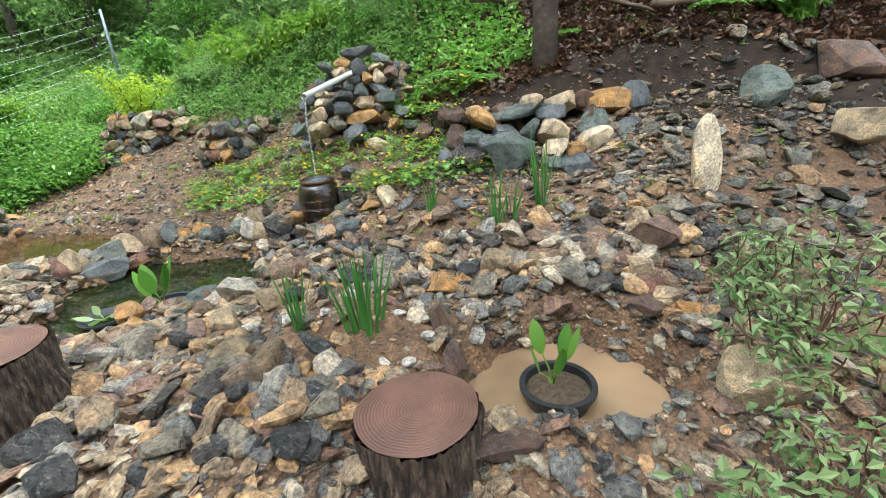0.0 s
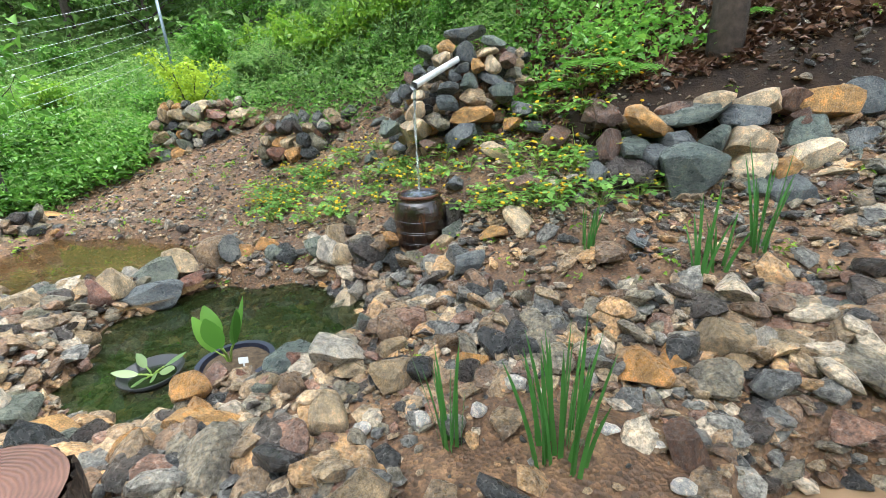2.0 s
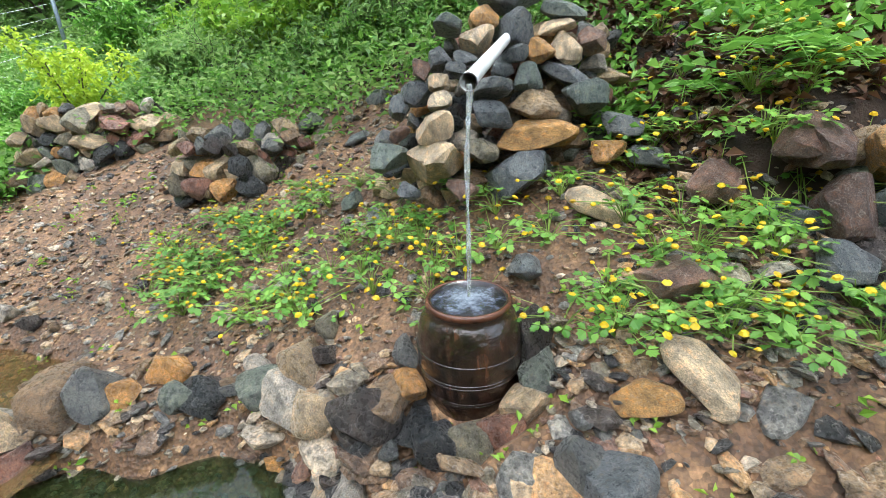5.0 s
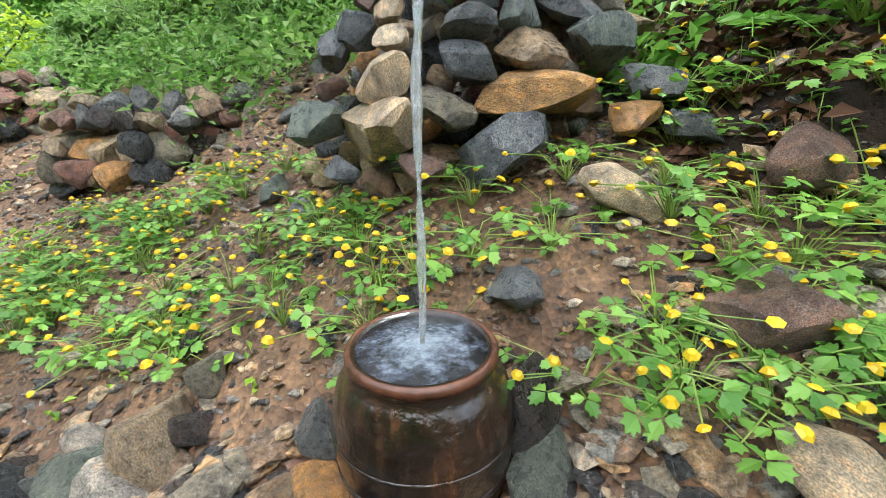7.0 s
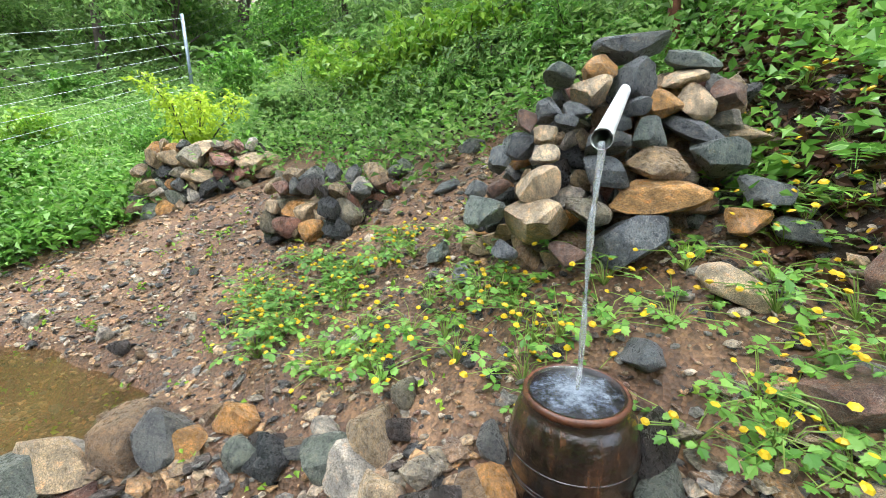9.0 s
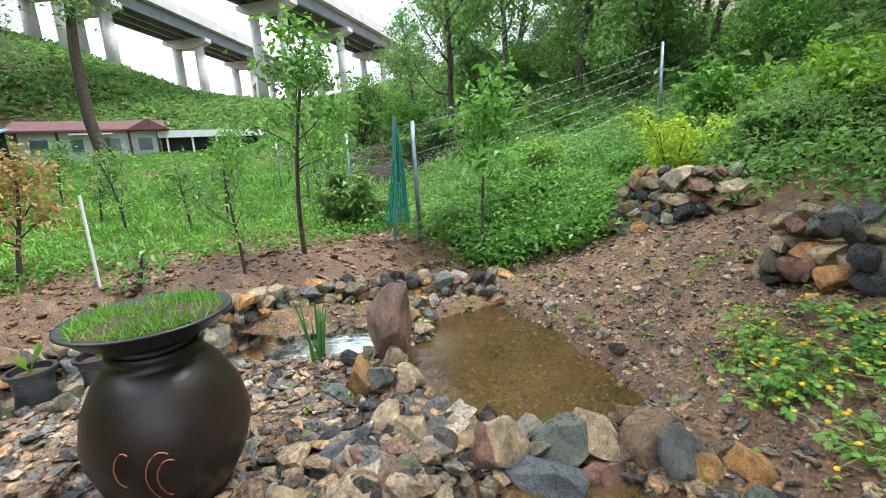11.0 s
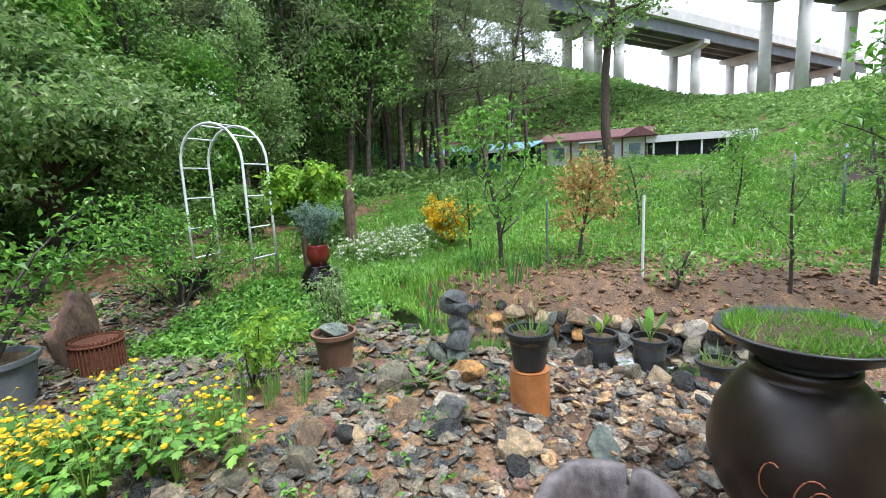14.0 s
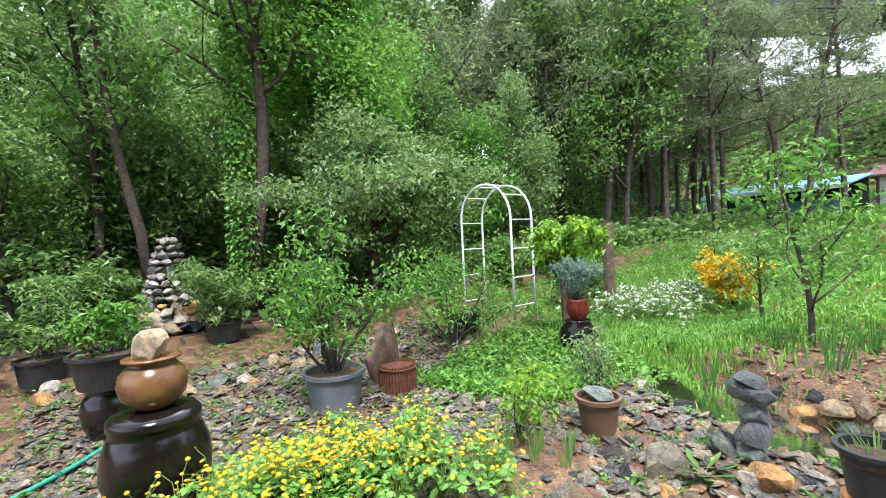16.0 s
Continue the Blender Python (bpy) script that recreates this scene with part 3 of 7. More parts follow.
# ---- dry-stone walls and piles ----
def dry_face(name, label, category, line, z0, z1, lean, size, left=0.0, right=0.0, crest=0.0):
    """Courses of fitted stones over a leaning face above a line in plan; left and right: the share of the length by which the ends draw in at the top."""
    p = np.array(line, float)
    s_all = np.concatenate([[0], np.cumsum(np.linalg.norm(np.diff(p, axis=0), axis=1))])
    whole = s_all[-1]
    d = (p[-1] - p[0]) / np.linalg.norm(p[-1] - p[0])
    back = np.array((-d[1], d[0]))
    o = np.array((*p.mean(0), z0))
    holder = thing(name, *o, label, category)
    for layer in (0, 1):
        z = z0
        while z < z1 - 0.3 * size:
            h = size * random.uniform(0.6, 0.95)
            u = (z - z0) / (z1 - z0)
            s = whole * left * u - random.uniform(0, size * 0.5)
            while s < whole * (1 - right * u):
                w = h * random.choice((0.8, 1.0, 1.2, 1.4, 1.9))
                q = s + w / 2
                x, y = np.interp(q, s_all, p[:, 0]), np.interp(q, s_all, p[:, 1])
                off = lean * (z - z0) + layer * size * 0.55 + random.gauss(0, 0.03)
                x, y = x + back[0] * off, y + back[1] * off
                if z + h > ground_at(x, y) and z + h < z1 + crest * math.sin(math.pi * q / whole) + 0.5 * size:
                    me = random.choice(ROCKS)
                    tall = 2 * max(v.co.z for v in me.vertices)
                    ob = new("stone", me)
                    ob.parent = holder
                    turn = math.atan2(d[1], d[0]) + radians(random.uniform(-22, 22) + random.choice((0, 180)))
                    ob.matrix_basis = Matrix.LocRotScale(Vector((x, y, z + h * random.uniform(0.25, 0.75))) - Vector(o), Euler([radians(random.uniform(-25, 25)), radians(random.uniform(-32, 32)), turn]), (w * 1.08, max(w, size) * 1.1, h * random.uniform(0.95, 1.3) / tall))
                s += w * 0.96
            z += h * 0.9
    return holder


TONE = {"S": SLATE, "O": OCHRE, "G": GREENSTONE, "T": TAN, "R": RUSSET, "C": CREAM, "P": None}


def lay(holder, rows, foot, z0, lean, deep=1.2):
    """Stones fitted into a leaning face: place along x, height, width, tallness and tone."""
    o = holder.matrix_basis.translation
    for x, z, w, h, tone in rows:
        me = random.choice(ROCKS)
        if TONE[tone] is not None:
            me = me.copy()
            me.materials[0] = TONE[tone]
        ys, zs = [2 * max(q.co[i] for q in me.vertices) for i in (1, 2)]
        ob = new("stone", me)
        ob.parent = holder
        d = min(max(w, h), 0.26) * deep
        y = float(np.interp(x, *foot)) + lean * (z - z0) + d * 0.38
        ob.matrix_basis = Matrix.LocRotScale(Vector((x, y, z)) - o, Euler([radians(random.uniform(-9, 5)), radians(random.uniform(-8, 8)), radians(random.uniform(-12, 12) + random.choice((0, 180)))]), (w * 0.97, d / ys, h * 1.0 / zs))


retaining = dry_face("retaining_wall", "dry-laid retaining wall of grey, green and rusty field stones", "stone wall", [(-0.05, 3.98), (0.25, 3.9), (0.95, 3.86), (1.75, 4.0)], 0.80, 1.38, 0.6, 0.14)
WALL_FOOT = ([-0.1, 0.2, 0.9, 1.6], [3.72, 3.66, 3.62, 3.66])
lay(retaining, [(0.08, 1.42, 0.22, 0.17, "R"), (0.29, 1.37, 0.30, 0.20, "O"), (0.07, 1.24, 0.16, 0.22, "R"), (0.23, 1.23, 0.24, 0.15, "G"), (0.16, 1.07, 0.32, 0.23, "P"), (-0.03, 1.08, 0.12, 0.17, "S"), (0.48, 1.26, 0.23, 0.13, "S"), (0.32, 1.17, 0.17, 0.15, "S"),
            (0.57, 1.40, 0.46, 0.12, "G"), (0.85, 1.37, 0.27, 0.16, "S"), (0.94, 1.43, 0.26, 0.20, "T"), (1.14, 1.44, 0.2, 0.17, "R"), (1.33, 1.42, 0.38, 0.24, "O"), (1.54, 1.43, 0.28, 0.28, "S"), (0.85, 1.24, 0.26, 0.24, "T"), (0.68, 1.27, 0.16, 0.16, "G"),
            (0.85, 1.12, 0.22, 0.16, "C"), (1.00, 1.10, 0.16, 0.14, "O"), (1.14, 1.17, 0.33, 0.19, "C"), (1.26, 1.09, 0.29, 0.19, "T"), (1.42, 1.21, 0.26, 0.22, "S")], WALL_FOOT, 1.06, 0.78)
lay(retaining, [(1.20, 1.28, 0.34, 0.21, "G"), (1.45, 1.09, 0.22, 0.26, "G"), (1.00, 0.99, 0.28, 0.20, "S"), (1.23, 0.99, 0.25, 0.16, "R"), (0.82, 1.00, 0.17, 0.15, "G"), (0.47, 1.43, 0.20, 0.14, "R"), (0.69, 1.47, 0.20, 0.12, "T"),
            (1.19, 1.36, 0.17, 0.13, "R"), (0.01, 1.44, 0.19, 0.15, "R")], WALL_FOOT, 1.06, 0.78)
stone(0.48, 3.70, 0.40, z=1.10, mat=GREENSTONE, data=rock_data(3, 4, 12, 1.0), stretch=(1, 0.6, 0.70), label="large rounded green-grey boulder set in the dry wall", tilt=6, turn=10)

# the spring's stone cairn
cairn = dry_face("spring_cairn", "stepped cairn of dark wet stones round a spring pipe", "cairn", [(-1.55, 4.95), (-1.22, 4.62), (-0.85, 4.56), (-0.45, 4.6)], 1.10, 1.84, 0.6, 0.12, 0.40, 0.08)
CAIRN_FOOT = ([-1.6, -1.2, -0.4], [4.62, 4.42, 4.42])
lay(cairn, [(-0.85, 2.01, 0.34, 0.14, "S"), (-0.84, 1.87, 0.20, 0.18, "S"), (-0.99, 1.92, 0.15, 0.12, "O"), (-0.62, 1.94, 0.20, 0.12, "G"), (-1.15, 1.90, 0.14, 0.10, "G"), (-1.03, 1.82, 0.16, 0.12, "T"), (-0.66, 1.87, 0.17, 0.07, "T"),
            (-0.63, 1.78, 0.15, 0.15, "T"), (-0.51, 1.80, 0.14, 0.13, "R"), (-0.81, 1.66, 0.14, 0.13, "G"), (-0.64, 1.67, 0.21, 0.12, "S"), (-0.57, 1.56, 0.20, 0.16, "G"), (-0.79, 1.55, 0.21, 0.15, "P"), (-0.98, 1.51, 0.18, 0.13, "S"),
            (-0.98, 1.62, 0.18, 0.11, "S"), (-0.79, 1.42, 0.36, 0.14, "O"), (-1.24, 1.47, 0.18, 0.14, "T"), (-1.24, 1.32, 0.27, 0.20, "T"), (-0.89, 1.27, 0.26, 0.22, "S")], CAIRN_FOOT, 1.3, 0.62)
lay(cairn, [(-1.05, 1.37, 0.18, 0.11, "P"), (-0.92, 1.71, 0.11, 0.10, "S"), (-1.21, 1.58, 0.12, 0.08, "C"), (-1.20, 1.75, 0.11, 0.11, "S"), (-1.39, 1.55, 0.12, 0.13, "S"), (-1.45, 1.34, 0.18, 0.14, "G"), (-1.08, 1.75, 0.11, 0.07, "S"),
            (-1.13, 1.70, 0.10, 0.07, "S"), (-0.87, 1.76, 0.13, 0.08, "S"), (-0.74, 1.77, 0.12, 0.12, "O"), (-0.42, 1.44, 0.16, 0.11, "S"), (-0.49, 1.35, 0.15, 0.10, "P"), (-1.28, 1.71, 0.10, 0.10, "R"), (-1.32, 1.61, 0.14, 0.12, "S"),
            (-1.21, 1.65, 0.11, 0.09, "T"), (-1.40, 1.44, 0.11, 0.08, "R"), (-1.36, 1.22, 0.11, 0.08, "S"), (-1.13, 1.22, 0.14, 0.09, "R")], CAIRN_FOOT, 1.3, 0.62)
for x, y, s_, m, txt in ((-0.62, 4.28, 0.24, TAN, "flat tan slab bedded in the slope below the cairn"), (-0.92, 4.1, 0.2, SLATE, "dark mossy stone on the flowered slope"), (-1.55, 5.3, 0.2, SLATE, "grey stone on the slope beside the cairn"), (-1.7, 4.9, 0.18, GREENSTONE, "green-grey stone on the slope beside the cairn"), (-1.55, 4.7, 0.17, SLATE, "dark stone at the foot of the cairn"),
                         (-1.75, 5.55, 0.19, SLATE, "grey stone in the row climbing the slope"), (-1.62, 5.9, 0.2, SLATE, "flat grey stone in the row climbing the slope"), (-0.3, 4.5, 0.22, SLATE, "wet dark stone beside the cairn"), (-0.2, 4.2, 0.26, RUSSET, "brown flat stone among the buttercups"), (0.0, 4.05, 0.22, SLATE, "grey stone among the buttercups"), (-0.45, 3.9, 0.24, RUSSET, "dark wet stone among the buttercups"), (-0.5, 3.62, 0.26, TAN, "mossy boulder beside the fountain jar")):
    stone(x, y, s_, mat=m, label=txt, tilt=14, stretch=(1, 0.8, 0.75))
dry_face("low_cairn", "low stepped heap of wet field stones on the slope", "cairn", [(-4.95, 6.48), (-4.40, 6.52), (-3.70, 6.72)], 0.90, 1.56, 0.35, 0.17, 0.15, 0.1, 0.05)
dry_face("low_cairn", "short row of dark stones heaped on the slope", "cairn", [(-3.0, 5.55), (-2.62, 5.45), (-2.25, 5.62), (-1.85, 5.95)], 0.98, 1.38, 0.4, 0.17, 0.1, 0.25, 0.06)
dry_face("stream_bank", "low dry-stone bank of grey stones along the stream", "stone wall", [(-5.15, 4.98), (-5.6, 4.35), (-5.98, 3.4), (-6.05, 2.5)], 0.36, 0.70, -0.2, 0.15)
dry_face("stream_bank", "low broken stone bank along the stream", "stone wall", [(-6.05, 2.45), (-6.12, 1.4), (-6.25, 0.5), (-6.55, -0.4)], 0.36, 0.58, -0.2, 0.14)

# standing stone and boulders on the earth bank
def standing_stone(x, y, z, w, h):
    m = Mesh()
    v = rock_points(np.random.default_rng(11), 4, 5, 0.9)
    v = v / (np.abs(v).max(0) * 2) + (0, 0, 0.5)
    v[:, :2] *= (1 - 0.45 * np.clip(v[:, 2:] - 0.2, 0, 1))
    m.add(v * (w, w * 0.55, h), BALLS[4][1])
    me = m.data("standing_stone", CREAM, True)
    me.set_sharp_from_angle(angle=radians(22))
    ob = new("standing_stone", me)
    ob.matrix_basis = pose(x, y, z, -6, 3, 12)
    return tagged(ob, "tall upright cream standing stone on the bank", "stone")


standing_stone(1.63, 2.99, 0.80, 0.25, 0.58)
for x, y, z, s, m, txt in ((2.50, 3.9, 1.30, 0.48, GREENSTONE, "pale grey boulder resting on the earth bank"), (3.28, 4.1, 1.40, 0.52, RUSSET, "red-brown boulder resting on the earth bank"), (2.75, 3.2, 1.2, 0.36, TAN, "tan boulder on the earth bank"), (3.1, 3.1, 1.2, 0.34, OCHRE, "orange-brown boulder on the earth bank"),
                           (2.5, 2.3, 0.62, 0.42, SLATE, "flat dark stone on the bank"), (1.25, 2.65, 0.72, 0.32, RUSSET, "brown stone in the stone edging")):
    stone(x, y, s, z=max(z, ground_at(x, y) + 0.08), mat=m, data=rock_data(int(100 * x), 3, 9, 0.75), label=txt, tilt=10)

# stones laid round the ponds and beds: rows along the edges
def edging(points, size, gap=1.0, wide=0.1, layers=1, group="stones round the ponds"):
    p = np.array(points, float)
    s_all = np.concatenate([[0], np.cumsum(np.linalg.norm(np.diff(p, axis=0), axis=1))])
    s = 0.0
    while s < s_all[-1]:
        w = size * random.choice((0.45, 0.6, 0.7, 0.8, 1.0, 1.25))
        for k in range(1):
            x, y = np.interp(s, s_all, p[:, 0]) + random.gauss(0, wide), np.interp(s, s_all, p[:, 1]) + random.gauss(0, wide)
            if abs(x + 1.12) < 0.24 and 3.2 < y < 4.1:
                continue
            stone(x, y, w * random.uniform(0.8, 1.15), data=random.choice(ROCKS + SLABS[:4]), label="wet angular field stone laid along the water's edge", group=group, tilt=16, stretch=(1, 1, random.uniform(0.9, 1.3)))
        s += w * gap * 0.95


def oval(cx, cy, rx, ry, turn=0.0, a0=0, a1=360, n=30):
    w = np.radians(np.linspace(a0, a1, n))
    u, q = rx * np.cos(w), ry * np.sin(w)
    return list(zip(cx + u * math.cos(turn) - q * math.sin(turn), cy + u * math.sin(turn) + q * math.cos(turn)))


edging(oval(-2.25, 3.2, 1.0, 0.92, 0.2), 0.20, 0.85, 0.06)
edging(oval(-2.25, 3.2, 1.17, 1.08, 0.2, -130, 60), 0.19, 0.8, 0.09)
edging(oval(-4.05, 4.2, 1.2, 0.74, -0.35, 150, 330), 0.19, 1.0, 0.08)
edging(oval(-4.05, 4.2, 1.12, 0.70, -0.35, -30, 140), 0.10, 2.2, 0.05)
edging([(-3.2, 3.75), (-2.75, 4.15), (-2.2, 4.2), (-1.75, 3.85), (-1.45, 3.55)], 0.23, 0.85, 0.07)
edging([(-1.85, 4.05), (-1.6, 3.75), (-1.42, 3.45), (-1.05, 3.36), (-0.75, 3.45)], 0.20, 0.8, 0.04)
edging([(-1.3, 3.1), (-0.8, 2.95), (-0.35, 2.85), (0.1, 2.75), (0.5, 2.65), (0.9, 2.6), (1.3, 2.65)], 0.17, 0.55, 0.09, 2)
edging([(-1.35, 1.95), (-1.1, 1.75), (-0.75, 1.62), (-0.45, 1.55)], 0.20, 0.6, 0.1, 2)
edging([(-1.25, 2.45), (-1.0, 2.6), (-0.7, 2.62)], 0.17, 0.8, 0.06)
edging([(-3.3, 3.3), (-3.6, 3.0), (-4.1, 3.35), (-4.6, 3.3)], 0.20, 0.9, 0.12)
edging([(-3.2, 2.4), (-3.4, 2.9), (-3.1, 3.3)], 0.17, 0.6, 0.14, 2)
edging([(-5.1, 3.0), (-5.05, 2.2), (-5.15, 1.2), (-5.3, 0.2), (-5.6, -0.6)], 0.17, 0.9, 0.08, group="stones along the stream")
edging([(-4.6, -0.35), (-4.2, -0.1), (-3.9, 0.15), (-3.5, 0.05), (-3.1, -0.15), (-2.8, -0.35)], 0.19, 0.55, 0.12, 2, group="stones round the onion bed")
edging([(-4.9, 0.2), (-4.5, 0.6), (-4.25, 0.5), (-3.9, 0.75), (-3.7, 1.2)], 0.2, 0.8, 0.12, group="stones along the stream")
edging([(1.0, 2.35), (1.35, 2.1), (1.5, 1.7), (1.4, 1.3)], 0.22, 0.7, 0.12, 2)
edging([(-2.0, -5.3), (-2.8, -5.0), (-3.5, -5.4), (-4.4, -5.6), (-5.4, -5.9)], 0.26, 1.0, 0.2, group="stones round the planting beds")
edging([(0.4, -5.6), (-0.6, -5.8), (-1.4, -5.6)], 0.24, 1.0, 0.2, group="stones round the planting beds")
for x, y, s, m, txt, st in ((-2.99, 3.57, 0.50, SLATE, "large dark wedge of rock between the pools", (1, 0.75, 0.9)), (-2.72, 4.08, 0.34, GREENSTONE, "grey-green rounded stone beside the pool", (1, 0.8, 0.8)), (-1.62, 3.66, 0.34, TAN, "pitted tan boulder below the fountain jar", (1, 0.8, 1.1)),
                            (-1.36, 3.36, 0.26, RUSSET, "dark knobbly boulder below the fountain jar", (1, 0.9, 0.9)), (-0.82, 3.42, 0.24, SLATE, "dark blue round stone beside the fountain jar", (1, 0.9, 0.9)), (-0.66, 3.62, 0.24, OCHRE, "orange flat stone beside the fountain jar", (1, 1.1, 0.6)),
                            (-1.62, 2.72, 0.36, GREENSTONE, "pale slab at the edge of the pond", (1, 0.8, 0.8)), (-1.75, 2.25, 0.38, OCHRE, "ochre stone at the edge of the pond", (1, 0.7, 0.7)), (-2.3, 2.2, 0.36, OCHRE, "ochre block at the edge of the pond", (1, 0.7, 0.9)),
                            (-0.62, 1.70, 0.30, OCHRE, "orange stone near the stump", (1, 0.8, 0.6)), (-1.0, 1.85, 0.30, SLATE, "long blue slate stone", (1, 0.5, 0.7)), (-0.85, 1.75, 0.22, SLATE, "dark slate cobble near the stump", (1, 0.8, 0.8)), (-5.5, 5.35, 0.42, OCHRE, "yellow flat boulder beside the upper pool", (1, 0.8, 0.7)),
                            (-4.2, 3.2, 0.36, OCHRE, "yellow-brown angular stone beside the upper pool", (1, 0.7, 0.9)), (-4.1, 3.0, 0.30, GREENSTONE, "grey angular stone by the stream", (1, 0.8, 0.8)), (-3.55, 2.85, 0.42, SLATE, "dark flat slab by the stream", (1, 0.7, 0.6)),
                            (-0.02, 1.95, 0.30, RUSSET, "upright dark purple slab beside the iris bed", (0.5, 1.0, 1.3)), (-0.08, 2.18, 0.26, RUSSET, "dark purple slab beside the iris bed", (0.5, 1.0, 1.2)), (0.15, 1.45, 0.34, RUSSET, "flat red-brown slab beside the muddy pool", (1, 0.9, 0.4)), (0.95, 2.25, 0.38, RUSSET, "flat purple slab at the muddy pool", (1, 0.6, 0.4)),
                            (-4.0, 1.42, 0.34, GREENSTONE, "grey stone beside the path", (1, 0.8, 0.7)), (-4.55, -3.9, 0.5, GREENSTONE, "large grey rock on the path's edge", (1, 0.8, 0.8))):
    stone(x, y, s * 0.88, mat=m, data=rock_data(int(abs(1000 * x + 77 * y)), 4, 9, 0.75), label=txt, stretch=st, tilt=10, sink=0.3)
rock = stone(-4.42, 3.5, 0.40, mat=RUSSET, data=rock_data(901, 3, 9, 0.9), label="upright craggy brown rock beside the stream", stretch=(0.85, 0.75, 1.75), tilt=5, turn=20, sink=0.12)
stone(-4.35, -3.95, 0.62, mat=RUSSET, data=rock_data(905, 3, 9, 0.9), label="large upright brown boulder behind the tubs", stretch=(1, 0.6, 1.35), tilt=5, turn=30, sink=0.15)
for x, y in ((-1.17, 2.3), (-0.74, 2.36), (-0.6, 2.46), (-0.3, 2.25), (-0.16, 2.22), (-0.14, 2.04), (-0.34, 1.88), (-0.22, 1.86), (-0.95, 2.32)):
    stone(x, y, random.uniform(0.06, 0.085), mat=PALE, data=rock_data(int(500 + 90 * abs(x)), 2, 3, 0.6), label="smooth white pebble edging the iris bed", group="white pebbles round the iris bed", tilt=8, category="pebble", sink=0.02)
tile = Mesh()
box(0, 0, 0, 0.17, 0.10, 0.015, tile)
tagged(part("roof_tile", tile, SLATE, m=pose(0.09, 3.31, ground_at(0.09, 3.31) + 0.045, 24, 0, 65)), "black slate piece lying on the gravel", "tile")

# chippings and gravel
def bare(r, x, y):
    """True where the soil lies open: the iris bed, the onion bed, the sandy strip under the wall and the foot of the jar."""
    u = r.uniform()
    return (((x + 0.5) / 0.5) ** 2 + ((y - 2.12) / 0.33) ** 2 < 1 and u < 0.9) or (((x + 3.72) / 0.42) ** 2 + ((y + 0.72) / 0.45) ** 2 < 1 and u < 0.93) or (-0.7 < x < 1.1 and 3.0 < y < 3.5 and u < 0.6) or (x + 1.14) ** 2 + (y - 3.78) ** 2 < 0.06


def gravel(name, label, count, sizes, where, seed, mat=None, level=1, squat=0.75, lift=0.1):
    r = np.random.default_rng(seed)
    m = Mesh()
    shapes = [rock_points(r, level, 6, 0.6) for _ in range(40)]
    spots = []
    while len(spots) < count:
        q = where(r)
        if not bare(r, *q):
            spots.append(q)
    spots = np.array(spots)
    s = r.uniform(*sizes, count) * r.choice((0.6, 0.8, 1, 1, 1.6), count)
    v = np.array(shapes)[r.integers(40, size=count)] * s[:, None, None] * (1, 1, squat)
    w, t = r.uniform(0, 2 * math.pi, count), r.normal(0, 0.28, (count, 2, 1))
    c, q = np.cos(w)[:, None], np.sin(w)[:, None]
    v = np.stack([v[..., 0] * c - v[..., 1] * q, v[..., 0] * q + v[..., 1] * c, v[..., 2] + t[:, 0] * v[..., 0] + t[:, 1] * v[..., 1]], 2)
    v += np.column_stack([spots, ground(spots[:, 0], spots[:, 1]) + s * lift])[:, None]
    f = np.array(BALLS[level][1])
    m.v, m.n = [v.reshape(-1, 3)], count * v.shape[1]
    m.f = (np.arange(count)[:, None, None] * v.shape[1] + f).reshape(-1, 3).tolist()
    return tagged(part(name, m, mat or STONE_ISLAND), label, "gravel", kind="stuff")


gravel("stone_chips", "loose wet stone chippings over the garden floor", 13000, (0.03, 0.08), lambda r: (r.uniform(-5.2, 1.7), r.uniform(0.9, 4.0)), 1)
gravel("cobbles", "broken cobbles heaped below the fountain and the beds", 900, (0.07, 0.12), lambda r: (lambda s, k: (np.interp(s, [0, 1, 2, 3, 4], [-1.75, -1.2, -0.4, 0.5, 1.35]) + 0.16 * r.normal(), np.interp(s, [0, 1, 2, 3, 4], [3.75, 3.25, 2.9, 2.68, 2.6]) + 0.15 * r.normal()))(r.uniform(0, 4), 0), 5, None, 2, 0.95, 0.3)
gravel("cobbles", "broken cobbles between the stumps and the pond", 700, (0.07, 0.12), lambda r: (lambda s: (np.interp(s, [0, 1, 2], [-2.3, -1.3, -0.6]) + 0.22 * r.normal(), np.interp(s, [0, 1, 2], [2.05, 1.85, 1.5]) + 0.2 * r.normal()))(r.uniform(0, 2)), 6, None, 2, 0.95, 0.3)
gravel("cobbles", "broken cobbles on the far bank of the pond", 500, (0.06, 0.12), lambda r: (lambda s: (np.interp(s, [0, 1, 2], [-3.2, -3.3, -3.6]) + 0.22 * r.normal(), np.interp(s, [0, 1, 2], [2.3, 3.0, 3.4]) + 0.2 * r.normal()))(r.uniform(0, 2)), 7, None, 2, 0.95, 0.3)
gravel("soil_clods", "turned brown clods of earth on the orchard bank", 2600, (0.025, 0.07), lambda r: (r.uniform(-8.6, -6.15), r.uniform(-0.6, 5.0)), 8, CLOD)
gravel("path_stones", "loose flat stones paving the path between the beds", 14000, (0.04, 0.095), lambda r: (r.uniform(-6.0, -0.5), r.uniform(-6.0, 1.0)), 2, PATHSTONE, 1, 0.55, 0.16)
gravel("slope_gravel", "small broken stones washed down the slope", 15000, (0.016, 0.05), lambda r: (r.uniform(-6.3, 3.0), r.uniform(3.4, 6.6)), 3)
gravel("bank_stones", "broken brown stones scattered over the earth bank", 900, (0.04, 0.11), lambda r: (r.uniform(1.2, 3.8), r.uniform(2.0, 4.3)), 9, PATHSTONE, 2, 0.8, 0.2)
